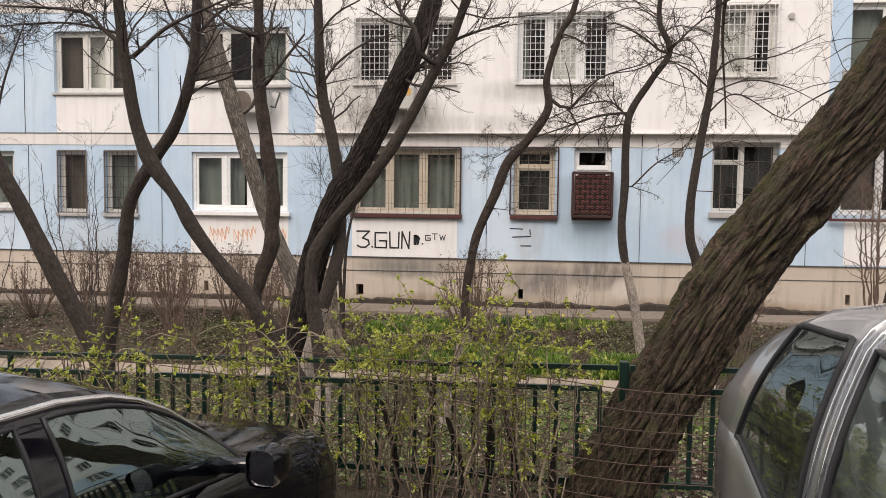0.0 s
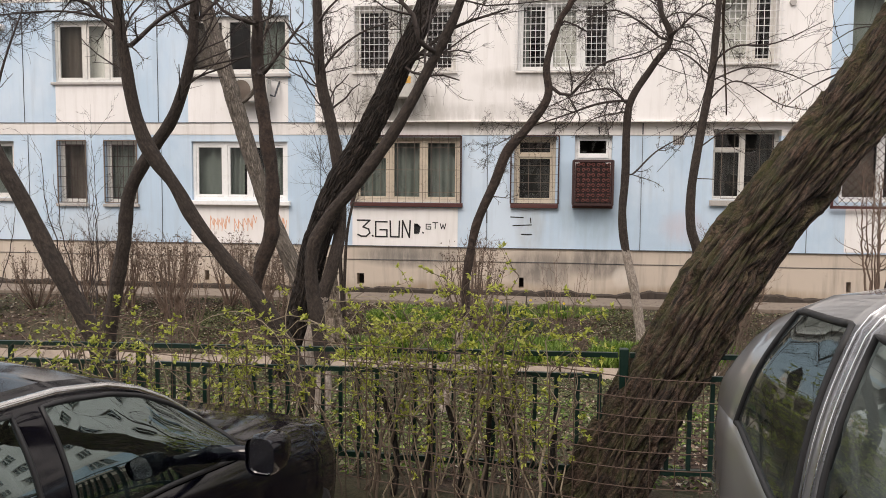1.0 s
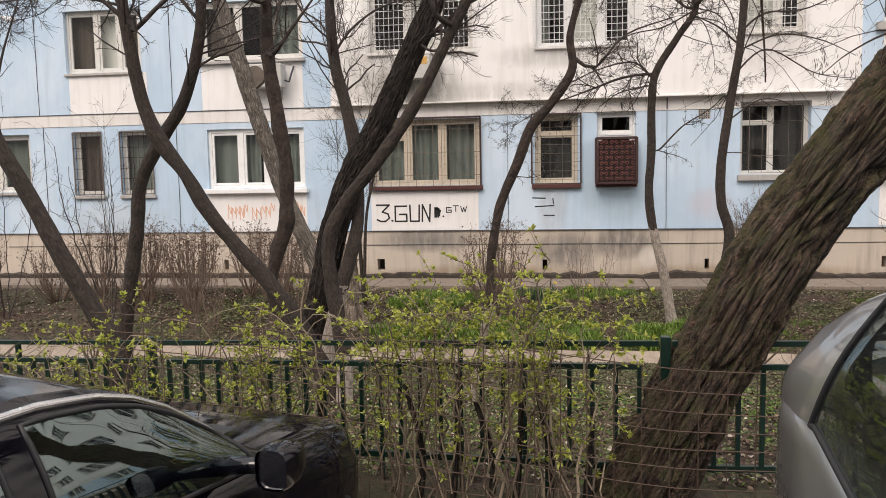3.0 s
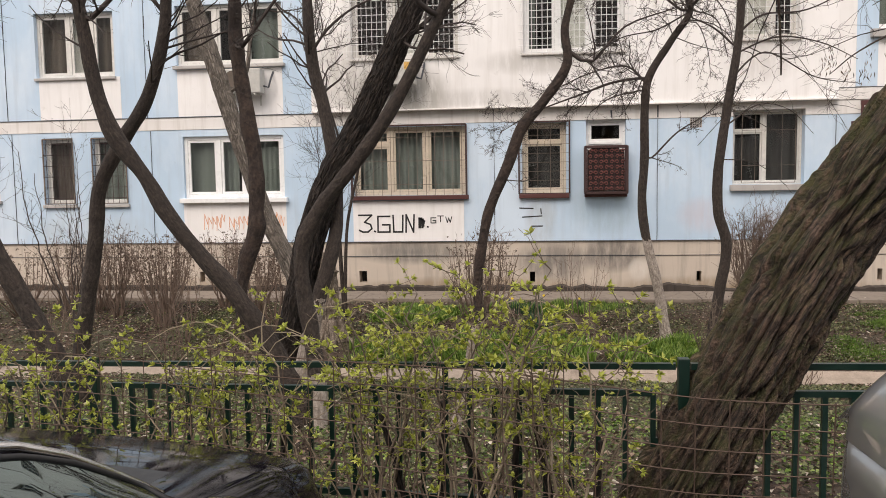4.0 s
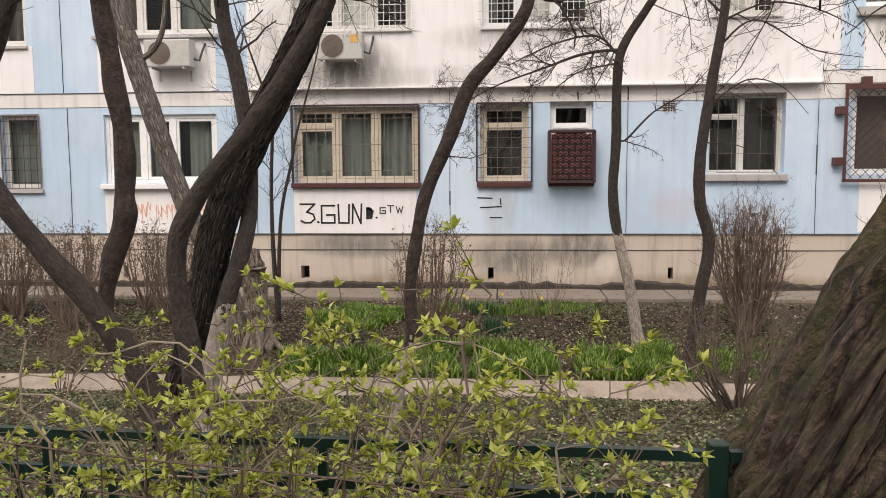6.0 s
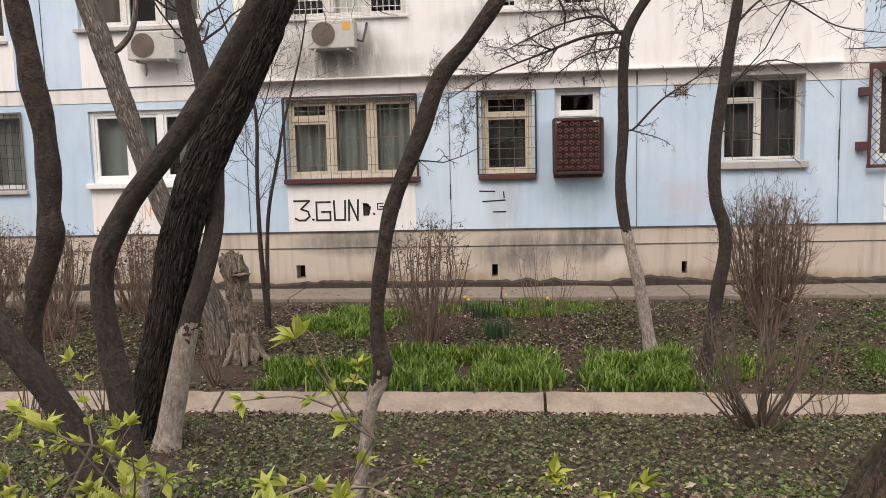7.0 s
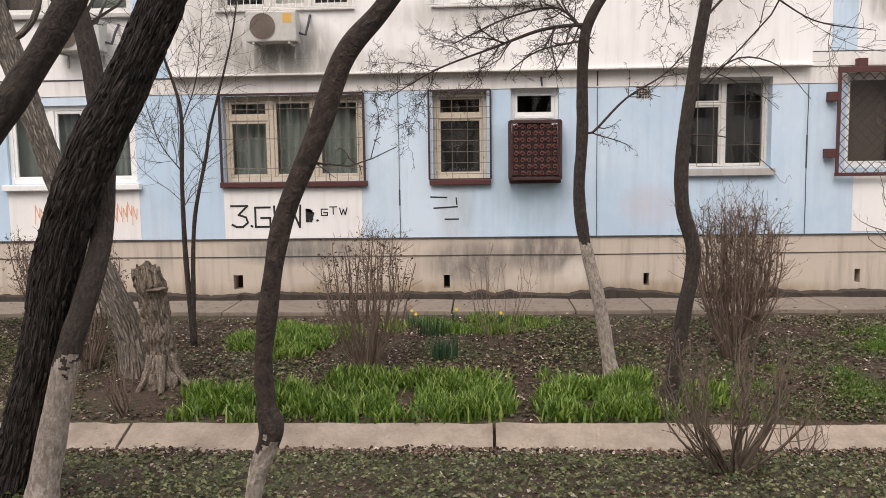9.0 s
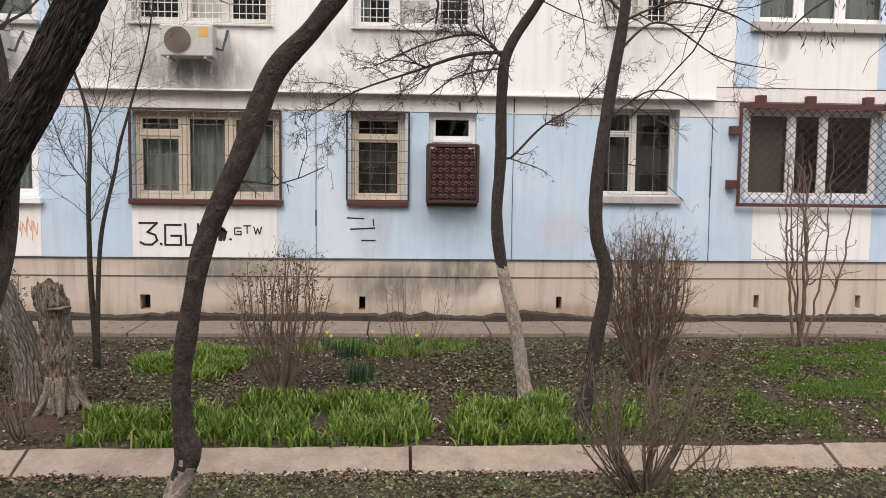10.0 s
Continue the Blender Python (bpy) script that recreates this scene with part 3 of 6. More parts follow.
for x, z0, z1, y in ((-10.95, 0.87, 3.2, FY), (-7.84, 0.87, 3.2, FY), (-4.28, 0.87, 3.2, FY), (-0.71, 0.87, 3.2, FY), (2.44, 0.87, 3.2, FY), (5.70, 0.87, 3.2, FY), (9.1, 0.87, 3.2, FY),
                     (-11.0, 3.48, 6.07, FY - 0.02), (-7.88, 3.48, 6.07, FY - 0.02), (-4.36, 3.48, 6.07, FY - 0.02), (-0.71, 3.23, 3.46, FY - 0.012), (2.44, 3.23, 3.46, FY - 0.012)):
    m = Mesh()
    zs = axis([(z0, z1, 0.25)])
    for a, b in zip(zs, zs[1:]):
        d, e = (0.006 * noise.noise(Vector((x, 0, q * 2.3))) for q in (a, b))
        m.beam((x + d, y - 0.001, a), (x + e, y - 0.001, b), 0.024, 0.008)
    structure("joint", m, M_TAR, "dark sealed joint between two wall panels", "joint")
structure("joint_band", Mesh().box(X0, MID0, FY - 0.026, FY - 0.012, 3.462, 3.476), M_TAR, "dark joint above the band", "joint")
structure("joint_band_right", Mesh().box(MID1 + 0.012, X1, FY - 0.034, FY - 0.02, 3.688, 3.70), M_TAR, "dark joint above the band", "joint")
# Tar strip for the joint; it also paints in the overhang's shade.
structure("joint_plinth", Mesh().box(X0, X1, FY - 0.004, FY + 0.02, 0.857, 0.8695), M_TAR, "dark joint above the plinth", "joint")


# ---- windows ----
def curtain(x0, x1, z0, z1, y, waves=9.0, depth=0.03):
    m = Mesh()
    n = max(8, int((x1 - x0) * 45))
    for i in range(n + 1):
        x = x0 + (x1 - x0) * i / n
        d = y + depth * math.sin(x * waves * 6.28) + 0.5 * depth * math.sin(x * waves * 2.7 + 1)
        m.v += [(x, d, z0), (x, d + 0.01, z1)]
    m.f = [(2 * i, 2 * i + 2, 2 * i + 3, 2 * i + 1) for i in range(n)]
    return m


def window(number, hole, recess, lights, frame_mat, label, sill=None, transoms=(), bars=0.06, curtains=(), wall_y=FY, rail=0.05):
    """A window: frame, mullions, panes with sash frames, a sill, and what hangs behind it.
    lights: edges of the panes as parts of the width. transoms: (light, height share)."""
    x0, x1, z0, z1 = hole
    root = thing("window_%d" % number, ((x0 + x1) / 2, wall_y, z0), label, "window", kind="structure")
    y0, y1 = wall_y + recess, wall_y + recess + 0.07
    fr = Mesh().box(x0, x0 + bars, y0, y1, z0, z1).box(x1 - bars, x1, y0, y1, z0, z1).box(x0 + bars, x1 - bars, y0, y1, z1 - bars, z1).box(x0 + bars, x1 - bars, y0, y1, z0, z0 + bars)
    part("window_frame", fr, frame_mat, root, bevel=0.008)
    xs = [x0 + bars + (x1 - x0 - 2 * bars) * s for s in lights]
    for i, x in enumerate(xs[1:-1]):
        part("mullion", Mesh().box(x - bars * 0.6, x + bars * 0.6, y0 - 0.006, y1, z0 + bars + 0.001, z1 - bars - 0.001), frame_mat, root, bevel=0.006)
    tr = dict(transoms)
    for i in range(len(xs) - 1):
        a = xs[i] + (bars * 0.6 if i else 0) + 0.002
        b = xs[i + 1] - (bars * 0.6 if i < len(xs) - 2 else 0) - 0.002
        rows = [(z0 + bars + 0.002, z1 - bars - 0.002)]
        if i in tr:
            zt = z0 + (z1 - z0) * tr[i]
            part("transom", Mesh().box(a, b, y0 - 0.004, y1, zt - bars * 0.45, zt + bars * 0.45), frame_mat, root, bevel=0.006)
            rows = [(z0 + bars + 0.002, zt - bars * 0.45), (zt + bars * 0.45, z1 - bars - 0.002)]
        for za, zb in rows:
            r = min(rail, (b - a) * 0.2)
            sash = Mesh().box(a, a + r, y0 + 0.012, y1 - 0.01, za, zb).box(b - r, b, y0 + 0.012, y1 - 0.01, za, zb).box(a + r, b - r, y0 + 0.012, y1 - 0.01, zb - r, zb).box(a + r, b - r, y0 + 0.012, y1 - 0.01, za, za + r)
            s = part("sash", sash, frame_mat, root, bevel=0.005)
            p = part("pane", Mesh().box(a + r, b - r, y0 + 0.03, y0 + 0.036, za + r, zb - r), M_GLASS, s, "clear window glass")
            p.visible_shadow = False
    if sill:
        depth, drop, over, sm, text = sill
        part("window_sill", Mesh().box(x0 - over, x1 + over, wall_y - depth, y0 - 0.002, z0 - drop, z0 - 0.003), sm, root, text, bevel=0.01)
    for c0, c1, material, text, waves in curtains:
        ca, cb = x0 + (x1 - x0) * c0, x0 + (x1 - x0) * c1
        part("curtain", curtain(ca, cb, z0 + 0.02, z1 - 0.02, y1 + 0.12, waves), material, root, text, smooth=True)
    return root


window(1, LOW["small_a"], 0.10, (0, 1), M_OLDW, "narrow dark window with a thin rusty grille", (0.07, 0.07, 0.04, M_SILL, "grey concrete sill"), bars=0.045, curtains=[(0, 1, M_BROWNC, "brown net curtain", 4)])
window(2, LOW["small_b"], 0.10, (0, 1), M_OLDW, "narrow dark window with a thin rusty grille", (0.07, 0.07, 0.04, M_SILL, "grey concrete sill"), bars=0.045, curtains=[(0, 1, M_CURTAIN, "grey net curtain", 4)])
window(3, LOW["plastic"], 0.06, (0, 0.335, 0.62, 1), M_PVC, "white plastic window of three lights with green curtains", (0.12, 0.10, 0.07, M_PVC, "white window sill"), bars=0.075, curtains=[(0.0, 0.33, M_CURTAIN, "grey net curtain", 3), (0.36, 0.52, M_CURTAIN, "green curtain", 9), (0.72, 1.0, M_CURTAIN, "green curtain", 9)])
window(4, LOW["wood"], 0.09, (0, 0.325, 0.665, 1), M_WOOD, "cream wooden window of three lights with pale curtains", (0.10, 0.09, 0.06, M_OXIDE, "dark red sill board"), transoms=((0, 0.74),), bars=0.072, curtains=[(0.0, 1.0, M_CURTAIN, "grey net curtain", 6)], rail=0.045)
# The M_DARK sheets of windows 5 and 7 stand for the rooms' shade.
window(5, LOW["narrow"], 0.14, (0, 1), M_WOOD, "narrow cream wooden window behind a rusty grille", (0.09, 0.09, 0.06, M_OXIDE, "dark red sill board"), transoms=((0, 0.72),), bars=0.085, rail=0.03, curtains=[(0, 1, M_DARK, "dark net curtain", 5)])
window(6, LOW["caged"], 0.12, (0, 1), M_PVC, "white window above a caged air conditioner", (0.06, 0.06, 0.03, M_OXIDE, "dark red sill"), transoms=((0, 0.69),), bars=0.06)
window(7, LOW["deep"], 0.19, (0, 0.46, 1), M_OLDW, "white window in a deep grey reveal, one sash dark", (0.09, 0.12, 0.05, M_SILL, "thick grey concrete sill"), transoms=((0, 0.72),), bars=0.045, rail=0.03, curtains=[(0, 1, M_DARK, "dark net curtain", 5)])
window(8, LOW["lattice"], 0.10, (0, 0.345, 0.60, 1), M_PVC, "white plastic window behind a red diamond lattice", None, bars=0.07, rail=0.03, curtains=[(0.02, 0.33, M_BROWNC, "brown blind", 1)])
window(9, UP["up_a"], 0.10, (0, 0.40, 0.72, 1), M_OLDW, "upper window with worn white frame and brown curtains", (0.06, 0.06, 0.03, M_SILL, "dark worn sill"), curtains=[(0.0, 0.4, M_BROWNC, "brown curtain", 5), (0.42, 0.7, M_LACE, "pale blind", 2), (0.72, 1, M_BROWNC, "brown curtain", 5)], wall_y=FY - 0.02)
window(10, UP["up_b"], 0.08, (0, 0.36, 0.66, 1), M_OLDW, "upper white-framed window with dark panes", (0.11, 0.07, 0.05, M_SILL, "grey sill"), curtains=[(0.0, 0.3, M_BROWNC, "brown net curtain", 5), (0.68, 1, M_CURTAIN, "dark net curtain", 5)], wall_y=FY - 0.02)
window(11, UP["up_c"], 0.16, (0, 0.36, 0.68, 1), M_OLDW, "upper window with a blind, behind a white grille", (0.05, 0.04, 0.03, M_BAND, "white sill"), curtains=[(0.36, 0.68, M_LACE, "pale blind", 1)], wall_y=MID_Y)
window(12, UP["up_d"], 0.16, (0, 0.32, 0.68, 1), M_PVC, "upper window with a pale blind, behind a white grille", (0.05, 0.04, 0.03, M_BAND, "white sill"), curtains=[(0.33, 0.68, M_LACE, "pale blind", 1), (0.02, 0.12, M_CURTAIN, "grey curtain", 8)], wall_y=MID_Y)
window(13, UP["up_e"], 0.16, (0, 0.6, 1), M_OLDW, "upper window half covered by a blind, behind a white grille", (0.05, 0.04, 0.03, M_BAND, "white sill"), curtains=[(0.0, 0.58, M_LACE, "pale blind", 1)], wall_y=MID_Y)
window(14, UP["up_f"], 0.10, (0, 0.34, 0.66, 1), M_PVC, "upper white window with grey curtains", (0.12, 0.15, 0.05, M_SILL, "thick grey concrete sill"), curtains=[(0.0, 1.0, M_CURTAIN, "grey curtain", 4)], wall_y=FY - 0.02)
window(15, LOW["far"], 0.10, (0, 0.5, 1), M_OLDW, "white-framed ground floor window", (0.07, 0.07, 0.04, M_SILL, "grey sill"), curtains=[(0, 1, M_CURTAIN, "grey curtain", 4)])


def plain_window(number, x0, x1, z0, z1):
    """A window of an upper or far storey: a frame with mullions, panes and a curtain or dark sheet."""
    wall_y = MID_Y if MID0 < x0 < MID1 else FY - 0.02
    root = thing("window_%d" % number, ((x0 + x1) / 2, wall_y, z0), "white-framed window of the block with dark panes", "window", kind="structure")
    y = wall_y + 0.12
    fr = Mesh().box(x0, x0 + 0.07, y, y + 0.06, z0, z1).box(x1 - 0.07, x1, y, y + 0.06, z0, z1).box(x0 + 0.07, x1 - 0.07, y, y + 0.06, z0, z0 + 0.07).box(x0 + 0.07, x1 - 0.07, y, y + 0.06, z1 - 0.07, z1)
    n = 3 if x1 - x0 > 1.6 else 2
    for i in range(1, n):
        c = x0 + (x1 - x0) * i / n
        fr.box(c - 0.045, c + 0.045, y, y + 0.06, z0 + 0.07, z1 - 0.07)
    part("window_frame", fr, M_OLDW, root)
    part("window_sill", Mesh().box(x0 - 0.05, x1 + 0.05, wall_y - 0.08, y - 0.002, z0 - 0.06, z0 - 0.003), M_SILL, root)
    for i in range(n):
        a, b = x0 + 0.07 + (x1 - x0 - 0.14) * i / n, x0 + 0.07 + (x1 - x0 - 0.14) * (i + 1) / n
        part("pane", Mesh().box(a + 0.03, b - 0.03, y + 0.02, y + 0.026, z0 + 0.07, z1 - 0.07), M_GLASS, root)
    # Sheets in M_DARK are room shade given as colour, not cloth.
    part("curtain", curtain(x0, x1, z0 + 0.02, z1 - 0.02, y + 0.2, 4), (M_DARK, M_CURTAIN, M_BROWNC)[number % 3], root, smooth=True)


for k, q in enumerate(HIGH):
    plain_window(20 + k, *q)


def grille(label, x0, x1, z0, z1, y, nx_, nz_, r, bar_mat, frame_mat=None, fw=0.03, deep=None, over=0.0):
    """A window grille of round bars in a frame, bolted to the wall."""
    root = thing("window_grille", ((x0 + x1) / 2, y, z0), label, "grille")
    if frame_mat:
        fr = Mesh()
        for a, b in (((x0, y, z0), (x1, y, z0)), ((x0, y, z1), (x1, y, z1)), ((x0, y, z0), (x0, y, z1)), ((x1, y, z0), (x1, y, z1))):
            fr.beam(a, b, fw)
        part("frame", fr, frame_mat, root)
    for i in range(nx_):
        x = x0 + (x1 - x0) * (i + 0.5) / nx_ if not over else x0 + (x1 - x0) * i / (nx_ - 1)
        part("upright_bar", Mesh().tube([(x, y, z0 - over), (x, y, z1 + over)], [r, r], 6), bar_mat, root)
    for i in range(nz_):
        z = z0 + (z1 - z0) * (i + 0.5) / nz_ if not over else z0 + (z1 - z0) * i / (nz_ - 1)
        part("cross_bar", Mesh().tube([(x0 - over, y - r * 1.6, z), (x1 + over, y - r * 1.6, z)], [r, r], 6), bar_mat, root)
    if deep:
        for x in (x0, x1):
            for z in (z0 + 0.1, z1 - 0.1):
                part("bracket", Mesh().tube([(x, y, z), (x, deep, z)], [r, r], 6), bar_mat, root)
    return root


grille("thin iron grille in a dark red frame over wide window", -3.58, -1.26, 1.78, 3.19, FY - 0.06, 13, 3, 0.006, M_IRON, M_MAROON, 0.035, FY)
grille("thin rusty iron grille in dark red frame, narrow window", -0.22, 0.76, 1.80, 3.20, FY - 0.06, 4, 8, 0.0042, M_IRON, M_MAROON, 0.03, FY)
grille("dark rusty iron grille over a small window", -10.25, -9.58, 1.72, 3.08, FY - 0.03, 5, 6, 0.0055, M_MAROON, M_IRON, 0.022, FY)
grille("dark rusty iron grille over a small window", -9.15, -8.40, 1.72, 3.08, FY - 0.03, 6, 6, 0.0055, M_MAROON, M_IRON, 0.022, FY)
grille("thin rusty iron grille in a deep window", 4.02, 5.0, 1.95, 3.28, FY + 0.06, 2, 2, 0.0035, M_IRON, M_IRON, 0.010, None)
for a, b, c, d in ((-3.58, -1.34, 4.50, 5.88), (-0.16, 1.86, 4.50, 5.95), (3.80, 5.0, 4.62, 6.04)):
    n = int((b - a) / 0.095)
    grille("white welded iron grille over an upper window", a, b, c, d, MID_Y - 0.09, n, int((d - c) / 0.12), 0.0065, M_WBAR, None, over=0.05, deep=MID_Y)

# red lattice frame
lat = thing("window_grille", (7.4, FY - 0.1, 1.80), "oxide red steel frame with a diamond lattice over the window", "grille")
x0, x1, z0, z1, y = 6.12, 8.68, 1.80, 3.40, FY - 0.12
part("frame", Mesh().beam((x0, y, z0), (x0, y, z1), 0.045).beam((x1, y, z0), (x1, y, z1), 0.045).beam((x0 - 0.03, y, z0), (x1 + 0.03, y, z0), 0.045, 0.055).beam((x0 - 0.03, y, z1), (x1 + 0.03, y, z1), 0.05, 0.09), M_OXIDE, lat, bevel=0.005)
for bx, bz in ((6.45, 3.50), (7.28, 3.50), (8.25, 3.50), (6.04, 3.0), (6.02, 2.13)):
    part("mounting_lug", Mesh().box(bx - 0.075, bx + 0.075, y - 0.02, FY - 0.005, bz - 0.07, bz + 0.07), M_OXIDE, lat, bevel=0.006)
step = 0.165
k = 0
while x0 - (z1 - z0) + k * step < x1:
    for sgn in (1, -1):
        xa = x0 - (z1 - z0) + k * step
        t0, t1 = max(0, x0 - xa), min(z1 - z0, x1 - xa)
        if t1 - t0 > 0.05:
            za, zb = (z0 + t0, z0 + t1) if sgn == 1 else (z1 - t0, z1 - t1)
            part("lattice_bar", Mesh().tube([(xa + t0, y + 0.012 * sgn, za), (xa + t1, y + 0.012 * sgn, zb)], [0.006, 0.006], 5), M_MAROON, lat)
    k += 1

# caged air conditioner
cage = thing("air_conditioner_cage", (1.45, FY - 0.18, 1.78), "dark red steel cage with scrolled front round an air conditioner", "cage")
cx0, cx1, cz0, cz1, cy = 1.06, 1.84, 1.80, 2.68, FY - 0.30
m = Mesh()
for xx in (cx0, cx1):
    for yy in (cy, FY - 0.02):
        m.beam((xx, yy, cz0), (xx, yy, cz1), 0.045)
for zz in (cz0, cz1):
    m.beam((cx0, cy, zz), (cx1, cy, zz), 0.045)
    for xx in (cx0, cx1):
        m.beam((xx, cy, zz), (xx, FY - 0.02, zz), 0.04)
part("cage_frame", m, M_MAROON, cage, bevel=0.004)
part("top_sheet", Mesh().box(cx0, cx1, cy, FY - 0.01, cz1 + 0.022, cz1 + 0.03), M_MAROON, cage)
for xx in (cx0 - 0.003, cx1 - 0.003):
    part("side_sheet", Mesh().box(xx, xx + 0.006, cy + 0.03, FY - 0.02, cz0, cz1), M_MAROON, cage)
nxs, nzs = 7, 8
for i in range(nxs):
    for j in range(nzs):
        px, pz = cx0 + 0.09 + (cx1 - cx0 - 0.18) * i / (nxs - 1), cz0 + 0.08 + (cz1 - cz0 - 0.16) * j / (nzs - 1)
        s = 1 if (i + j) % 2 else -1
        pts = [(px + s * 0.045 * (1 - a / 9) * math.cos(a * 0.75), cy - 0.005, pz + 0.045 * (1 - a / 12) * math.sin(a * 0.75)) for a in range(9)]
        part("scroll", Mesh().tube(pts, [0.009] * 9, 4), M_CAGE, cage)
for i in range(nxs + 1):
    px = cx0 + 0.09 + (cx1 - cx0 - 0.18) * (i - 0.5) / (nxs - 1)
    part("upright_bar", Mesh().beam((px, cy + 0.004, cz0 + 0.03), (px, cy + 0.004, cz1 - 0.03), 0.007), M_MAROON, cage)
for j in range(nzs + 1):
    pz = cz0 + 0.08 + (cz1 - cz0 - 0.16) * (j - 0.5) / (nzs - 1)
    part("cross_bar", Mesh().beam((cx0 + 0.03, cy + 0.012, pz), (cx1 - 0.03, cy + 0.012, pz), 0.007), M_MAROON, cage)
for i in range(nxs):
    for j in range(nzs):
        px, pz = cx0 + 0.09 + (cx1 - cx0 - 0.18) * i / (nxs - 1), cz0 + 0.08 + (cz1 - cz0 - 0.16) * j / (nzs - 1)
        ring = [(px + 0.026 * math.cos(a * 0.6), cy - 0.002, pz + 0.026 * math.sin(a * 0.6)) for a in range(11)]
        part("ring", Mesh().tube(ring, [0.006] * 11, 4), M_CAGE, cage)
# Near-black backing: the dark inside of the cage is put into its colour.
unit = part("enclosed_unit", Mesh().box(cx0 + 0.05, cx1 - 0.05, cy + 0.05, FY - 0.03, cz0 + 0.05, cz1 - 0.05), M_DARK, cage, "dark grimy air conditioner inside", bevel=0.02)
for xx in (cx0 + 0.04, cx1 - 0.04):
    part("inner_rail", Mesh().beam((xx, cy, cz0 + 0.05), (xx, cy, cz1 - 0.04), 0.02), M_MAROON, cage)


def air_conditioner(x, z, label, w=0.80, h=0.50, wall=MID_Y, tag=False):
    y1, y0 = wall - 0.10, wall - 0.40
    root = thing("air_conditioner", (x, wall - 0.25, z), label, "air conditioner")
    body = part("casing", Mesh().box(x - w / 2, x + w / 2, y0, y1, z, z + h), M_ACW, root, bevel=0.02)
    fx, fz, r = x - w * 0.16, z + h / 2, h * 0.42
    rings = Mesh()
    for q in range(6):
        rr = r * (q + 1) / 6
        rings.tube([(fx + rr * math.cos(a * math.pi / 12), y0 - 0.012, fz + rr * math.sin(a * math.pi / 12)) for a in range(25)], [0.004] * 25, 4, cap=False)
    part("fan_guard", rings, M_IRON, root)
    part("fan_recess", Mesh().tube([(fx, y0 - 0.004, fz), (fx, y0 - 0.002, fz)], [r, r], 24), M_IRON, root)
    for bx in (x - w * 0.35, x + w * 0.35):
        part("bracket", Mesh().beam((bx, wall, z - 0.02), (bx, y0, z - 0.02), 0.03).beam((bx, wall, z - 0.02), (bx, wall - 0.02, z - 0.22), 0.03), M_ACW, root)
    part("pipe", Mesh().tube([(x + w / 2, y1 - 0.1, z + 0.15), (x + w / 2 + 0.1, y1 - 0.1, z + 0.12), (x + w / 2 + 0.14, y1 - 0.05, z + 0.3), (x + w / 2 + 0.14, wall, z + 0.45)], [0.02] * 4, 7), M_TAR, root)
    if tag:
        part("energy_label", Mesh().box(x + w * 0.24, x + w * 0.42, y0 - 0.004, y0, z + h * 0.62, z + h * 0.92), M_LABEL, root, "faded yellow label")
    return root


air_conditioner(-2.58, 3.94, "dirty white air conditioner unit with a yellow label", tag=True, w=0.78, h=0.46)
air_conditioner(-5.72, 3.88, "white air conditioner unit under the upper window", wall=FY - 0.02, w=0.84, h=0.48)

vent = thing("wall_vent", (3.15, FY, 3.02), "square perforated brick vent in the wall", "vent")
m = Mesh()
for i in range(6):
    m.box(3.04, 3.27, FY + 0.01, FY + 0.03, 3.02 + i * 0.0385, 3.035 + i * 0.0385)
    m.box(3.04 + i * 0.043, 3.055 + i * 0.043, FY + 0.008, FY + 0.03, 3.02, 3.208)
part("lattice", m, M_SILL, vent)
part("duct", Mesh().box(3.04, 3.27, FY + 0.1, FY + 0.11, 3.02, 3.208), M_DARK, vent)

pipe = thing("wall_lamp", (-11.3, FY - 0.1, 5.55), "small white floodlight on the upper wall", "lamp")
part("lamp_arm", Mesh().tube([(-11.5, FY - 0.02, 5.55), (-11.45, FY - 0.2, 5.55)], [0.02, 0.02], 8), M_PVC, pipe)
part("lamp_head", Mesh().tube([(-11.6, FY - 0.22, 5.58), (-11.3, FY - 0.22, 5.5)], [0.05, 0.075], 12), M_PVC, pipe, smooth=True)
hole = thing("vent_cap", (5.22, MID_Y, 5.78), "round dark vent outlet in the upper wall", "vent")
part("collar", Mesh().tube([(5.22, MID_Y, 5.78), (5.22, MID_Y - 0.05, 5.78)], [0.065, 0.06], 14), M_SILL, hole)
lug = thing("wall_hook", (1.56, FY - 0.05, 3.30), "small dark hook on the band above the cage", "hook")
part("shank", Mesh().tube([(1.56, FY, 3.38), (1.56, FY - 0.05, 3.36), (1.57, FY - 0.05, 3.24)], [0.018, 0.02, 0.012], 6), M_TAR, lug)
# Added tar-black bead: draws the dark line of the plinth groove, no cable.
lv = thing("plinth_groove_line", (2.0, FY, 0.60), "thin dark cable clipped along the plinth", "cable")
part("cable", Mesh().tube([(x, FY + 0.015, 0.571 + 0.004 * math.sin(x * 2.1)) for x in np.arange(-12, 12.1, 0.5)], [0.006] * 49, 5), M_TAR, lv)

# ---- writing on the wall ----
GY = FY - 0.009


def scrawl(label, strokes, width, material, y):
    pts = strokes[0]
    root = thing("graffiti", (pts[0][0], y, pts[0][1]), label, "graffiti")
    for s in strokes:
        part("stroke", Mesh().ribbon(s, width, y), material, root)
    return root


def letters(text_strokes, x, z, w, h):
    return [[(x + a * w, z + b * h) for a, b in s] for s in text_strokes]


THREE = [[(0, 1), (1, 1), (0.45, 0.58)], [(0.45, 0.58), (0.9, 0.45), (1, 0.2), (0.7, 0), (0.3, 0.0), (0.05, 0.1)]]
LETTER_G = [[(1, 0.95), (0.1, 0.95), (0.1, 0.02), (1, 0.02), (1, 0.45), (0.45, 0.45)]]
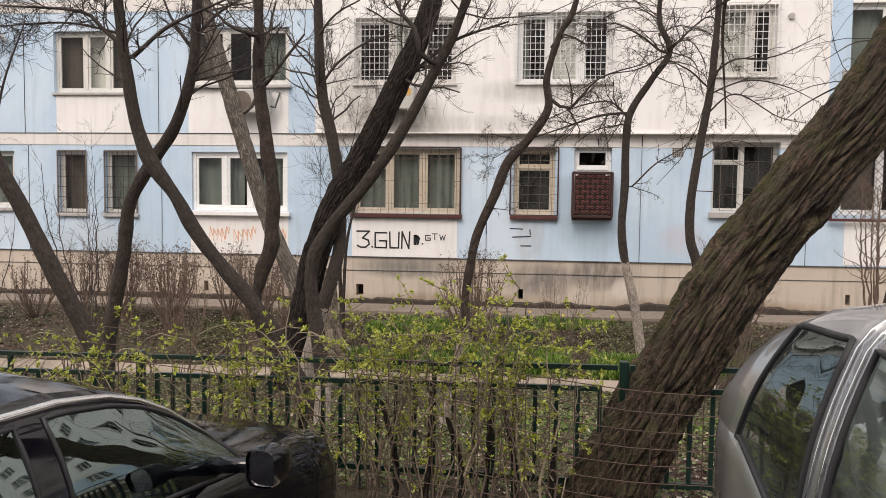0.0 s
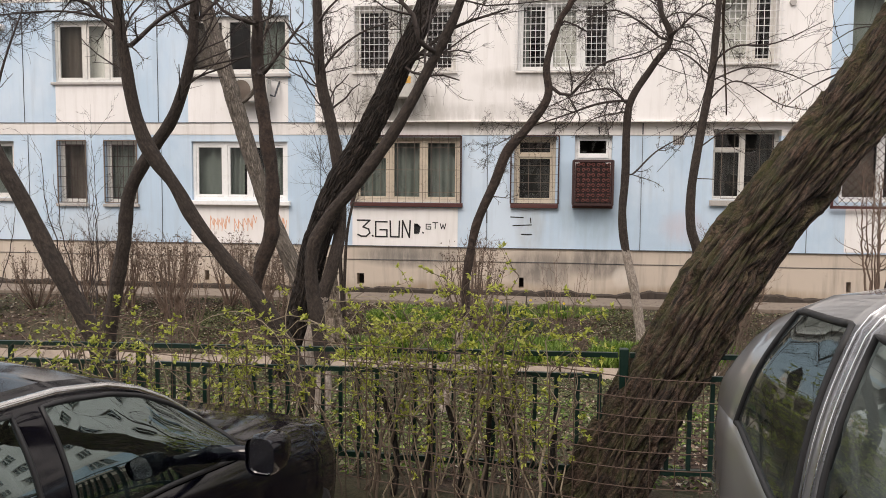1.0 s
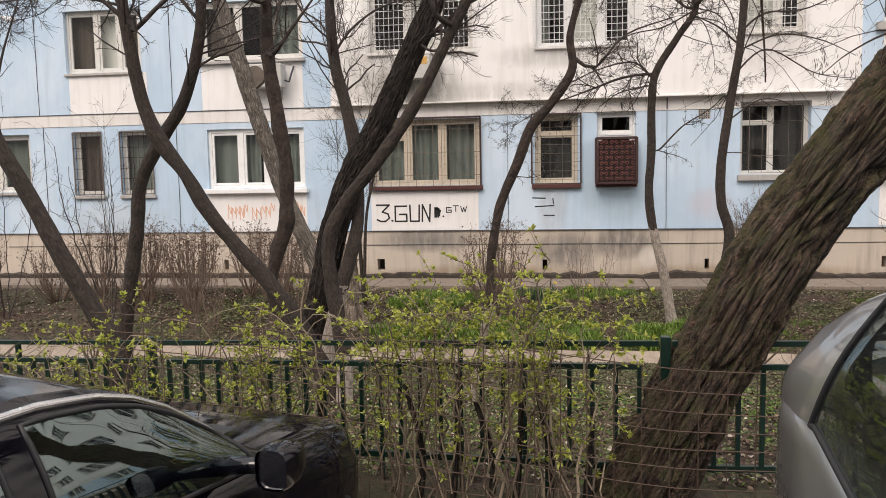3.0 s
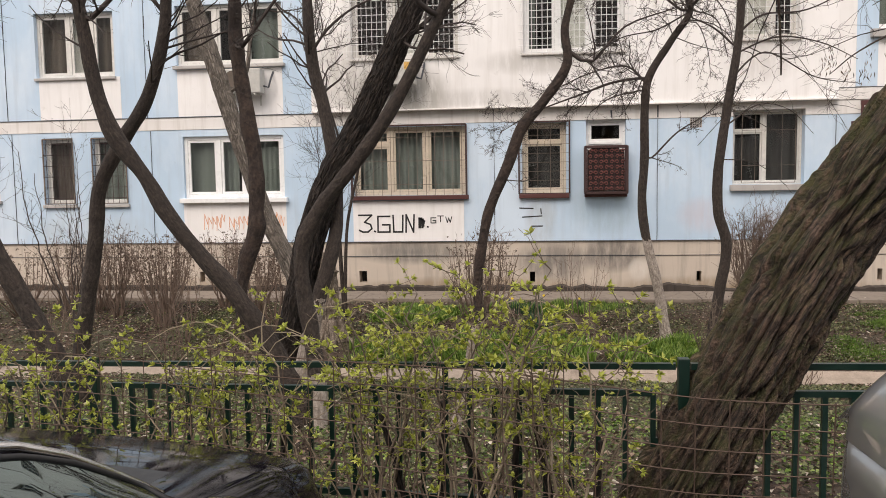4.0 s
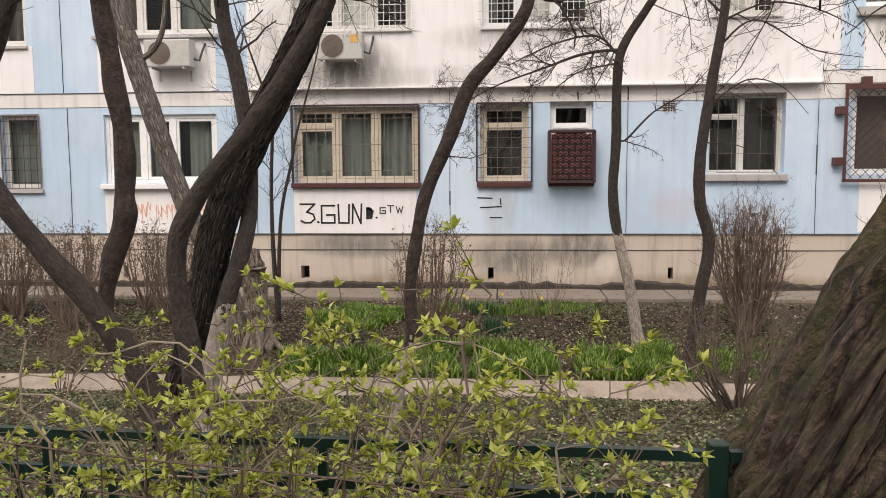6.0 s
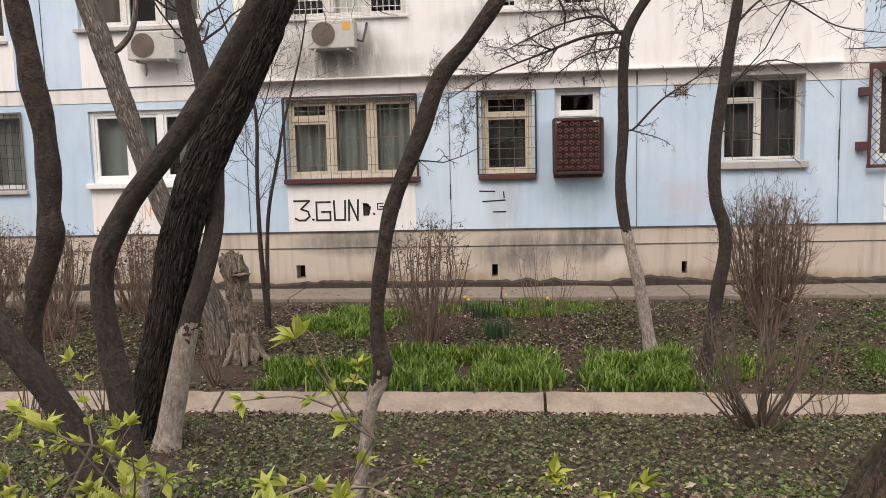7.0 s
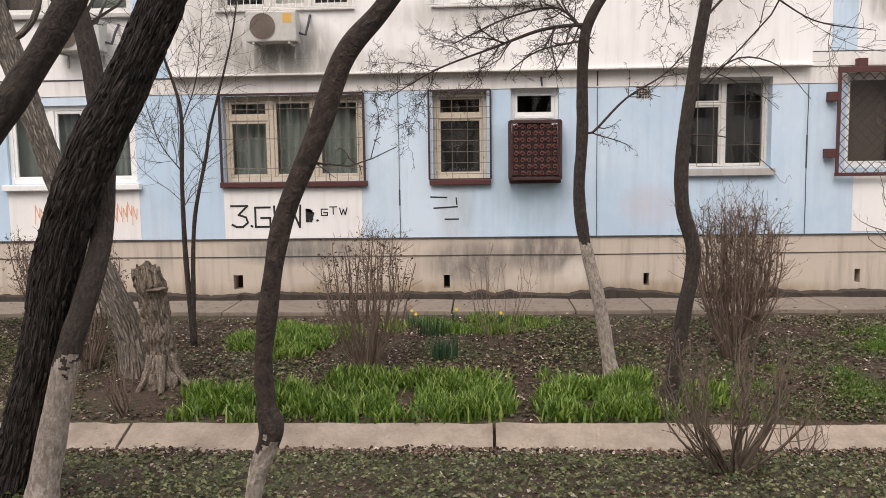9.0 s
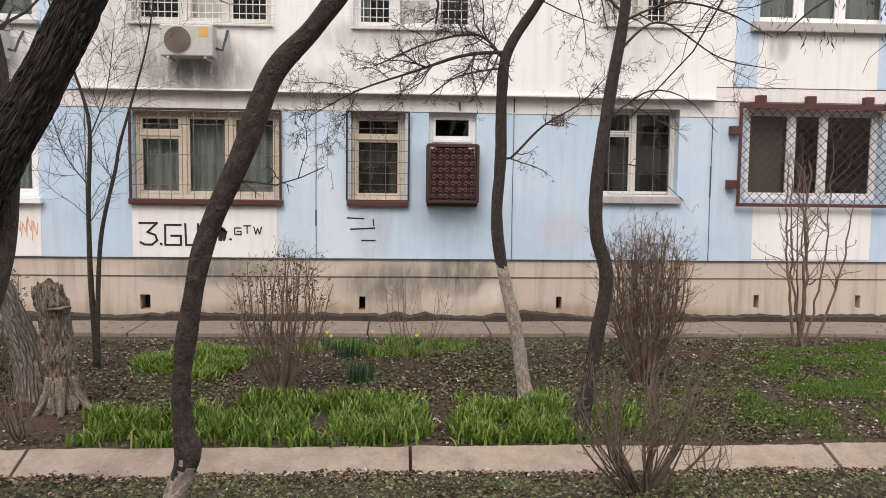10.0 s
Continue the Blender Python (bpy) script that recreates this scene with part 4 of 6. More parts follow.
LETTER_U = [[(0, 1), (0.05, 0.02), (0.95, 0.02), (1, 1)]]
LETTER_N = [[(0, 0), (0.05, 1), (0.9, 0), (1, 1)]]
LETTER_T = [[(0, 1), (1, 1)], [(0.5, 1), (0.5, 0)]]
LETTER_W = [[(0, 1), (0.25, 0), (0.5, 0.8), (0.75, 0), (1, 1)]]
big = letters(THREE, -3.47, 1.07, 0.27, 0.34) + [[(-3.145, 1.085), (-3.13, 1.075)]] + letters(LETTER_G, -3.10, 1.06, 0.27, 0.34) + letters(LETTER_U, -2.76, 1.06, 0.20, 0.34) + letters(LETTER_N, -2.50, 1.06, 0.17, 0.35)
big += [[(-2.23, 1.34), (-2.23, 1.15)], [(-2.205, 1.34), (-2.20, 1.15)], [(-2.18, 1.34), (-2.165, 1.16)], [(-2.15, 1.32), (-2.14, 1.18)], [(-2.23, 1.34), (-2.12, 1.28), (-2.16, 1.15)], [(-2.06, 1.165), (-2.05, 1.16)]]
scrawl("black sprayed letters reading 3.GUN and a scribbled-out mark", big, 0.032, M_PAINTBLACK, GY)
small = letters(LETTER_G, -2.0, 1.24, 0.11, 0.11) + letters(LETTER_T, -1.85, 1.26, 0.11, 0.12) + letters(LETTER_W, -1.69, 1.25, 0.12, 0.11)
scrawl("small black sprayed letters reading GTW", small, 0.018, M_PAINTBLACK, GY)
scrawl("crude black sprayed strokes under the narrow window", [[(-0.21, 1.52), (0.05, 1.51)], [(-0.16, 1.34), (0.22, 1.36)], [(0.02, 1.16), (0.23, 1.16)], [(0.2, 1.5), (0.21, 1.40)]], 0.022, M_PAINTBLACK, FY - 0.001)
rnd = random.Random(11)
for gx0, gw in ((-6.75, 0.45), (-6.2, 0.5), (-5.45, 0.42)):
    st = []
    for i in range(5):
        a, b = gx0 + gw * i / 5, 1.12 + 0.06 * rnd.random()
        st.append([(a, b), (a + 0.03 * rnd.random(), b + 0.22 + 0.1 * rnd.random()), (a + gw / 6, b + 0.12 * rnd.random() + 0.05), (a + gw / 5, b + 0.26)])
    scrawl("thin orange sprayed scrawl on the white panel", st, 0.011, M_ORANGE, GY)

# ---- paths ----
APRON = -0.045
pav = thing("pavement", (0, 16.5, -0.1), "narrow cracked concrete path along the building", "pavement", kind="structure")
rnd = random.Random(5)
x = -16.0
while x < 14:
    w = rnd.uniform(1.0, 1.9)
    m = Mesh()
    n = 8
    for i in range(n + 1):
        xx = x + (w - 0.02) * i / n
        fr = 16.30 + 0.12 * noise.noise(Vector((xx * 1.7, 0, 1)))
        bk = 17.30 + 0.10 * noise.noise(Vector((xx * 1.1, 4, 1)))
        m.v += [(xx, fr, -0.3), (xx, fr, -0.10), (xx, bk, -0.095), (xx, bk, -0.3)]
    for i in range(n):
        a = 4 * i
        m.f += [(a, a + 4, a + 5, a + 1), (a + 1, a + 5, a + 6, a + 2), (a + 2, a + 6, a + 7, a + 3)]
    m.f += [(0, 1, 2, 3), (4 * n + 3, 4 * n + 2, 4 * n + 1, 4 * n)]
    part("paving_slab", m, M_PAVE, pav, bevel=0.012)
    x += w
# The apron's dark front draws the shaded crevice between wall and path.
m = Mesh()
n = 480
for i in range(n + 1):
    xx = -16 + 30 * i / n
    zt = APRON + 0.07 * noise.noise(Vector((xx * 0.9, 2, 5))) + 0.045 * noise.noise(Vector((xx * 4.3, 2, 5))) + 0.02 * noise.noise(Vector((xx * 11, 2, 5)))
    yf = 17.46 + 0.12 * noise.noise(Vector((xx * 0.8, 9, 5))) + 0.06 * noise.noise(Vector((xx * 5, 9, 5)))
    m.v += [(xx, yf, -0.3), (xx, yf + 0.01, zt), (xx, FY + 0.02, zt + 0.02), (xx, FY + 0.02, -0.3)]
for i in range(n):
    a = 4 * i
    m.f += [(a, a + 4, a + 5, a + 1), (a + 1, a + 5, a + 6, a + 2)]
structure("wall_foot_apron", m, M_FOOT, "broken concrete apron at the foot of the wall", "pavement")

edge = thing("slab_edging", (0, 11.7, -0.4), "tilted weathered concrete slabs edging the flower bed", "edging", kind="structure")
cuts = [-10.9, -9.3, -7.7, -6.1, -4.55, -2.70, 0.70, 2.55, 4.6, 6.3, 8.0, 9.6, 11.2]
for a, b in zip(cuts, cuts[1:]):
    m = Mesh()
    n = 40
    rnd = random.Random(int(a * 100))
    lift = rnd.uniform(-0.012, 0.012)
    for i in range(n + 1):
        xx = a + 0.012 + (b - a - 0.03) * i / n
        e = 0.17 * noise.noise(Vector((xx * 2.6, 1, 2))) + 0.04 * noise.noise(Vector((xx * 1.3, 5, 2))) + 0.03 * noise.noise(Vector((xx * 11, 3, 2)))
        f0, f1 = 11.44 + e, 11.85 + 0.05 * noise.noise(Vector((xx * 3, 7, 2))) + 0.02 * noise.noise(Vector((xx * 12, 7, 2)))
        m.v += [(xx, f0, -0.62), (xx, f0, -0.475 + lift), (xx, f0 + 0.02, -0.462 + lift), (xx, f1, -0.328 + lift), (xx, f1 + 0.01, -0.345 + lift), (xx, f1 + 0.01, -0.62)]
    for i in range(n):
        c = 6 * i
        for q in range(5):
            m.f.append((c + q, c + 6 + q, c + 7 + q, c + q + 1))
    m.f += [tuple(range(6)), tuple(6 * n + q for q in reversed(range(6)))]
    part("edging_slab", m, M_SLAB, edge)

# ---- fence ----
fence_group = "green fence panels"


def on_fence(x, z, dy=0.0):
    """A point on the fence line, z below its top."""
    return (x, fence_y(x) + dy, fence_top(x) - z)


posts = [-8.05, -5.1, -2.135, 0.82, 3.78, 6.7]
for xa, xb in zip(posts, posts[1:]):
    root = thing("fence_panel", on_fence(xa, 0.9), "dark green painted steel fence panel with square bars", "fence", fence_group)
    part("post", Mesh().box(xa - 0.023, xa + 0.023, fence_y(xa) - 0.023, fence_y(xa) + 0.023, fence_top(xa) - 0.95, fence_top(xa) + 0.035), M_GREEN, root, bevel=0.004)
    part("top_rail", Mesh().beam(on_fence(xa + 0.03, 0.0), on_fence(xb - 0.03, 0.0), 0.026, 0.026), M_GREEN, root)
    pa, pb = xa + 0.12, xb - 0.12
    part("panel_rail", Mesh().beam(on_fence(pa, 0.115), on_fence(pb, 0.115), 0.026, 0.026), M_GREEN, root)
    part("bottom_rail", Mesh().beam(on_fence(pa, 0.62), on_fence(pb, 0.62), 0.026, 0.03), M_GREEN, root)
    for c in (xa + 0.03, xb - 0.03):
        s = 1 if c < (xa + xb) / 2 else -1
        for d in (0.32, 0.6):
            part("connector", Mesh().beam(on_fence(c, d), on_fence(c + s * 0.09, d), 0.02, 0.026), M_GREEN, root)
    for t in (1 / 3, 2 / 3):
        c = pa + (pb - pa) * t
        part("stay", Mesh().beam(on_fence(c, 0.01), on_fence(c, 0.115), 0.026), M_GREEN, root)
    n = round((pb - pa) / 0.113)
    for i in range(n + 1):
        c = pa + (pb - pa) * i / n
        part("bar", Mesh().beam(on_fence(c, 0.105), on_fence(c, 0.64 if i % 4 else 0.85), 0.022), M_GREEN, root)

net = thing("wire_mesh", (0.5, 4.5, 0.45), "rusty welded wire mesh standing in front of the fence", "wire mesh")


def on_net(x, z):
    y = 4.43 + FENCE_SLOPE * (x - 0.82) * (1.0 if x < 0.82 else 0.4) + 0.03 * noise.noise(Vector((x * 1.1, z, 3)))
    return (x, y, z + 0.06 * noise.noise(Vector((x * 0.7, z * 2.0, 8))) - 0.03 * (x - 0.8))


for i in range(9):
    z = 1.34 - 0.09 * i
    part("level_wire", Mesh().tube([on_net(-2.2 + 0.12 * k, z) for k in range(44)], [0.0026] * 44, 4), M_RUST, net)
for i in range(44):
    x = -2.1 + 0.115 * i
    part("upright_wire", Mesh().tube([on_net(x, 1.345 - 0.12 * k) for k in range(8)], [0.0024] * 8, 4), M_RUST, net)


# ---- bare trees ----
def wander(p, d, length, r, rnd, n, up=0.15, kink=0.35, taper=0.45):
    """A crooked twig: its points and radii."""
    pts, rad = [Vector(p)], [r]
    d = Vector(d).normalized()
    for i in range(n):
        d = (d + Vector((rnd.gauss(0, kink), rnd.gauss(0, kink), rnd.gauss(0, kink) + up)) * 0.5).normalized()
        pts.append(pts[-1] + d * length / n)
        rad.append(r * (1 - (1 - taper) * (i + 1) / n))
    return pts, rad


def sprout(m, pts, rad, rnd, depth, spread=0.9, per=3.0, shrink=0.55, up=0.12, kink=0.35, start=0.15, least=0.0024):
    """Side twigs along a limb, and twigs on them in turn."""
    total = sum((b - a).length for a, b in zip(pts, pts[1:]))
    count = max(1, int(total * per + rnd.random()))
    for _ in range(count):
        t = start + (1 - start) * rnd.random()
        k = min(int(t * (len(pts) - 1)), len(pts) - 2)
        f = t * (len(pts) - 1) - k
        p = pts[k].lerp(pts[k + 1], f)
        axis_d = (pts[k + 1] - pts[k]).normalized()
        side = Vector((rnd.gauss(0, 1), rnd.gauss(0, 1), rnd.gauss(0, 1)))
        side = (side - axis_d * side.dot(axis_d)).normalized()
        d = (axis_d * (1 - 0.45 * rnd.random()) + side * spread).normalized()
        r = max(least, (rad[k] * (1 - f) + rad[k + 1] * f) * rnd.uniform(0.35, 0.6))
        ln = min(total * shrink, 1.0) * rnd.uniform(0.5, 1.15)
        q, s = wander(p, d, ln, r, rnd, 4 if depth else 3, up, kink)
        m.tube(q, s, 4 if depth > 1 else 3, cap=False)
        if depth:
            sprout(m, q, s, rnd, depth - 1, spread, per * 1.6, shrink, up, kink, 0.1, least)


def trunk_mesh(line, step=0.06, n=18, rough=0.08, ridges=0.0, seed=0, plates=None):
    """A tapered trunk round a crooked line of (x, y, z, radius)."""
    pts = curve_points([q[:3] for q in line], step)
    ends, seg = [0.0], [Vector(q[:3]) for q in line]
    for a, b in zip(seg, seg[1:]):
        ends.append(ends[-1] + (b - a).length)
    run, rad = 0.0, []
    total = sum((b - a).length for a, b in zip(pts, pts[1:]))
    for i, p in enumerate(pts):
        if i:
            run += (p - pts[i - 1]).length
        rad.append(float(np.interp(run / total * ends[-1], ends, [q[3] for q in line])))
    m = Mesh()
    if plates:
        m.tube(pts, rad, n, rough, seed, 5.0, 0)
        m.bark_plates(0, n, pts, rad, *plates, seed)
    else:
        m.tube(pts, rad, n, rough, seed, 5.0, ridges)
    return m, pts, rad


def tree(label, stems, limbs=(), seed=0, twig_from=0.45, per=2.2, depth=2, spread=0.9, up=0.12, kink=0.35, shrink=0.5, group=""):
    """stems: (line, material, sides, roughness, ridges, pale foot height). limbs: lines of (x, y, z, radius)."""
    base = stems[0][0][0]
    root = thing("tree", base[:3], label, "tree", group)
    rnd = random.Random(seed)
    twigs = Mesh()
    for line, material, n, rough, ridges, pale, *thin in stems:
        line = [(a, b, c, r * (thin[0] if thin else 1)) for a, b, c, r in line]
        plates = ridges if isinstance(ridges, tuple) else None
        m, pts, rad = trunk_mesh(line, 0.012 if pale else 0.013 if plates else 0.018 if n > 60 else 0.03 if n > 20 else 0.035, 36 if pale else n, rough, 0 if plates else ridges, seed, plates)
        if pale:
            low, high = Mesh(), Mesh()
            for q in (low, high):
                q.v, q.uv = m.v, m.uv
            for face in m.f:
                c = sum((Vector(m.v[i]) for i in face), Vector()) / len(face)
                lim = pale + 0.10 * noise.noise(c * 9) + 0.05 * noise.noise(c * 30)
                (low if c.z < lim else high).f.append(face)
            stem = part("trunk", high, material, root, smooth=True)
            part("limewash", low, M_LIME, stem, "faded pale limewash on the foot of the trunk", smooth=True)
        else:
            part("trunk", m, material, root, smooth=True)
        if per:
            sprout(twigs, pts, [r * 0.4 for r in rad], rnd, depth, spread, per * 1.1, 0.26, up, kink, twig_from)
    cores = [Vector(q) for line, *_ in stems for q in curve_points([w[:3] for w in line], 0.1)]
    for line in limbs:
        near = min(cores, key=lambda q: (q - Vector(line[0][:3])).length)
        if 0.02 < (near - Vector(line[0][:3])).length < 0.7:
            line = [(*near, line[0][3])] + list(line)
        line = [(a, b, c, r * 0.62) for a, b, c, r in line]
        m, pts, rad = trunk_mesh(line, 0.08, 8, 0.1, 0, seed)
        part("limb", m, M_TWIG if rad[0] < 0.025 else stems[0][1], root, smooth=True)
        sprout(twigs, pts, rad, rnd, depth, spread, per * 3.0, shrink, up, kink, 0.08)
    if twigs.v:
        tagged(part("twig_mass", twigs, M_TWIG, root, "tangle of thin bare twigs"), kind="stuff")
    return root


def L(y, *q):
    """Points (x, z, radius) in the upright plane y."""
    return [(a, y, b, r) for a, b, r in q]


# the clump of three stems beside the fence
tree("clump of three crooked brown stems from one foot", [
    ([(-1.60, 7.45, 0.10, 0.15), (-1.64, 7.45, 0.42, 0.125), (-1.75, 7.48, 0.61, 0.115)] + L(7.5, (-1.85, 0.83, 0.10), (-2.09, 1.19, 0.088), (-2.34, 1.48, 0.082), (-2.62, 1.82, 0.085), (-2.82, 2.15, 0.075), (-3.05, 2.46, 0.085), (-3.17, 2.77, 0.075), (-3.25, 3.18, 0.07), (-3.30, 3.55, 0.06), (-3.38, 4.4, 0.04), (-3.5, 5.6, 0.02)), M_BARK, 22, 0.16, 0.05, 0, 0.76),
    ([(-1.66, 7.5, 0.36, 0.105), (-1.82, 7.62, 0.66, 0.098), (-2.04, 7.76, 0.83, 0.088), (-2.19, 7.82, 1.0, 0.08)] + L(7.85, (-2.21, 1.22, 0.078), (-2.16, 1.45, 0.088), (-2.09, 1.64, 0.10), (-2.06, 1.76, 0.122), (-2.065, 1.86, 0.098), (-2.05, 2.15, 0.088), (-2.09, 2.5, 0.098), (-2.13, 2.8, 0.095), (-2.18, 3.19, 0.085), (-2.18, 3.6, 0.07), (-2.16, 4.6, 0.045), (-2.05, 6, 0.02)), M_BARKRED, 26, 0.26, 0.07, 0, 0.66),
    ([(-1.46, 7.38, 0.12, 0.115), (-1.46, 7.40, 0.56, 0.10), (-1.51, 7.43, 0.95, 0.098), (-1.56, 7.45, 1.22, 0.09)] + L(7.45, (-1.57, 1.58, 0.085), (-1.43, 1.88, 0.083), (-1.15, 2.22, 0.08), (-0.87, 2.60, 0.075), (-0.64, 3.0, 0.07), (-0.30, 3.70, 0.055), (-0.1, 4.6, 0.035), (0.1, 5.6, 0.02)), M_BARK, 22, 0.16, 0.04, 0.62, 0.65)],
    [L(7.5, (-3.25, 3.42, 0.035), (-3.48, 3.62, 0.03), (-3.69, 3.77, 0.025), (-4.44, 3.83, 0.012)), L(7.5, (-3.2, 3.37, 0.035), (-3.02, 3.52, 0.03), (-2.81, 3.66, 0.026), (-2.35, 3.85, 0.014)), L(7.5, (-3.3, 3.57, 0.022), (-3.8, 3.67, 0.016), (-4.45, 3.65, 0.01)),
     L(7.6, (-2.03, 3.14, 0.028), (-1.88, 3.33, 0.022), (-1.68, 3.57, 0.014)), L(7.6, (-2.18, 3.58, 0.03), (-2.39, 3.67, 0.022), (-2.54, 3.87, 0.014)), L(7.3, (-0.62, 3.34, 0.035), (-0.67, 3.54, 0.03), (-0.83, 3.77, 0.022), (-0.9, 4.4, 0.012))], 3, 0.55, 3.4)

# dark furrowed tree with the pale one leaning on it
tree("dark furrowed leaning tree with deeply ridged bark", [
    (L(9.75, (-2.62, -0.16, 0.20), (-2.57, -0.02, 0.175), (-2.36, 0.71, 0.15), (-2.17, 1.52, 0.15), (-1.93, 2.13, 0.155), (-1.63, 2.65, 0.14), (-1.28, 3.35, 0.13), (-0.90, 4.2, 0.11), (-0.6, 5.4, 0.08), (-0.4, 7, 0.04)), M_BARKDARK, 130, 0.05, (0.034, 13.0, 0.019), 0)],
    [L(9.7, (-1.3, 3.4, 0.05), (-1.0, 3.6, 0.04), (-0.6, 3.9, 0.03), (0.0, 4.1, 0.015))], 5, 0.6, 2.4)
tree("smooth slim grey tree, its foot pale with limewash", [
    ([(-2.30, 9.53, -0.16, 0.125), (-2.26, 9.55, 0.05, 0.095), (-2.15, 9.56, 0.52, 0.085), (-2.04, 9.58, 0.95, 0.077), (-1.95, 9.68, 1.3, 0.073), (-1.92, 9.85, 1.65, 0.07), (-1.98, 10.06, 2.2, 0.07), (-2.12, 10.22, 2.9, 0.072), (-2.26, 10.3, 3.4, 0.065), (-2.32, 10.35, 4.3, 0.055), (-2.36, 10.4, 6.0, 0.03)], M_BARK, 18, 0.1, 0.0, 0.85)],
    [L(10.3, (-2.3, 3.45, 0.03), (-2.08, 3.75, 0.025), (-1.76, 3.98, 0.02), (-1.4, 4.1, 0.012)), L(10.3, (-2.3, 4.1, 0.03), (-2.08, 4.35, 0.022), (-1.8, 4.5, 0.015))], 7, 0.5, 3.2)
# the tree with a knot at knee height
tree("slim crooked tree with a swollen knot and pale foot", [
    (L(7.64, (-0.46, 0.08, 0.085), (-0.40, 0.35, 0.062), (-0.35, 0.55, 0.058), (-0.30, 0.85, 0.06), (-0.245, 1.0, 0.072), (-0.235, 1.07, 0.085), (-0.25, 1.15, 0.066), (-0.25, 1.38, 0.066), (-0.19, 1.74, 0.07), (-0.13, 1.94, 0.07), (-0.015, 2.2, 0.072), (0.09, 2.47, 0.07), (0.25, 2.66, 0.066), (0.42, 2.92, 0.06), (0.41, 3.2, 0.05), (0.51, 3.55, 0.046), (0.64, 3.83, 0.04), (0.8, 4.8, 0.025), (0.9, 6, 0.012)), M_BARKRED, 20, 0.18, 0.04, 1.0, 0.56)],
    [L(7.64, (0.46, 3.0, 0.025), (0.61, 2.94, 0.02), (0.84, 3.18, 0.012), (1.2, 3.3, 0.008)), L(7.64, (0.44, 3.44, 0.02), (0.55, 3.55, 0.015), (0.74, 3.46, 0.01)), L(7.64, (-0.1, 2.1, 0.007), (0.1, 2.07, 0.005), (0.28, 2.14, 0.003))], 11, 0.6, 2.4)
# two slim trees in the flower bed
tree("slim tree with a drooping tangle of twigs and a pale foot", [
    (L(13.1, (1.98, -0.24, 0.11), (1.94, -0.05, 0.082), (1.84, 0.56, 0.075), (1.67, 1.28, 0.07), (1.615, 1.76, 0.068), (1.645, 2.3, 0.068), (1.65, 3.1, 0.066), (1.72, 3.5, 0.06), (2.0, 3.95, 0.055), (2.25, 4.36, 0.05), (2.09, 4.78, 0.045), (2.1, 5.3, 0.035), (2.2, 6.5, 0.015)), M_BARK, 16, 0.12, 0.0, 1.25, 0.9)],
    [L(13.1, (1.67, 3.45, 0.035), (1.24, 3.41, 0.03), (0.74, 3.24, 0.022), (0.15, 3.03, 0.015), (-0.36, 2.75, 0.008)), L(13.1, (1.67, 3.37, 0.025), (1.4, 3.62, 0.022), (0.9, 3.54, 0.016), (0.31, 3.28, 0.01)), L(13.1, (1.75, 2.36, 0.022), (2.09, 2.7, 0.018), (2.49, 2.95, 0.012), (2.81, 3.29, 0.007)),
     L(13.1, (2.12, 4.36, 0.03), (1.79, 4.61, 0.025), (1.37, 4.78, 0.016), (0.9, 4.6, 0.009)), L(13.1, (2.28, 4.4, 0.03), (2.56, 4.69, 0.024), (2.83, 4.85, 0.016), (3.1, 4.5, 0.008)), L(13.1, (2.2, 4.3, 0.02), (1.8, 4.1, 0.016), (1.3, 4.0, 0.012), (0.8, 3.7, 0.007)), L(13.1, (2.25, 4.35, 0.018), (2.6, 4.2, 0.013), (2.75, 3.7, 0.008)), L(13.1, (1.68, 3.3, 0.018), (1.2, 3.2, 0.014), (0.9, 3.0, 0.009)),
     L(13.0, (2.22, 4.4, 0.02), (2.5, 4.5, 0.016), (2.72, 4.2, 0.011), (2.8, 3.75, 0.006)), L(13.2, (2.1, 4.6, 0.02), (2.4, 4.75, 0.016), (2.95, 4.55, 0.011), (3.2, 4.05, 0.006)), L(12.95, (2.05, 4.1, 0.018), (2.3, 4.15, 0.013), (2.45, 3.8, 0.009), (2.5, 3.4, 0.005)), L(13.1, (2.1, 4.8, 0.02), (1.7, 5.0, 0.015), (1.2, 4.8, 0.01), (0.9, 4.4, 0.006))], 13, 0.62, 4.2, 2, 1.0, -0.06, 0.6, 0.34)
tree("slim crooked grey-brown tree with arching side branches", [
    (L(12.2, (2.37, -0.28, 0.10), (2.39, -0.08, 0.082), (2.49, 0.61, 0.075), (2.57, 1.21, 0.074), (2.46, 1.65, 0.072), (2.46, 2.2, 0.068), (2.57, 3.03, 0.062), (2.67, 3.7, 0.056), (2.73, 4.6, 0.048), (2.8, 6.2, 0.025)), M_BARK, 18, 0.12, 0.0, 0, 0.9)],
    [L(12.2, (2.67, 3.86, 0.025), (2.97, 4.08, 0.02), (3.49, 4.12, 0.015), (4.13, 4.41, 0.008)), L(12.2, (2.63, 3.6, 0.022), (3.13, 3.80, 0.018), (3.65, 3.72, 0.013), (4.1, 3.5, 0.007)), L(12.2, (2.57, 2.74, 0.018), (2.94, 2.98, 0.013), (3.31, 2.9, 0.008), (3.6, 2.6, 0.005)), L(12.2, (2.6, 3.74, 0.022), (2.38, 3.94, 0.018), (2.0, 4.13, 0.01)), L(12.2, (2.6, 3.3, 0.022), (3.0, 3.62, 0.016), (3.6, 3.3, 0.011), (4.15, 3.2, 0.006)), L(12.2, (2.48, 2.3, 0.012), (2.9, 2.25, 0.008), (3.3, 1.95, 0.005))], 17, 0.5, 1.1, 2, 0.9, 0.0, 0.5)
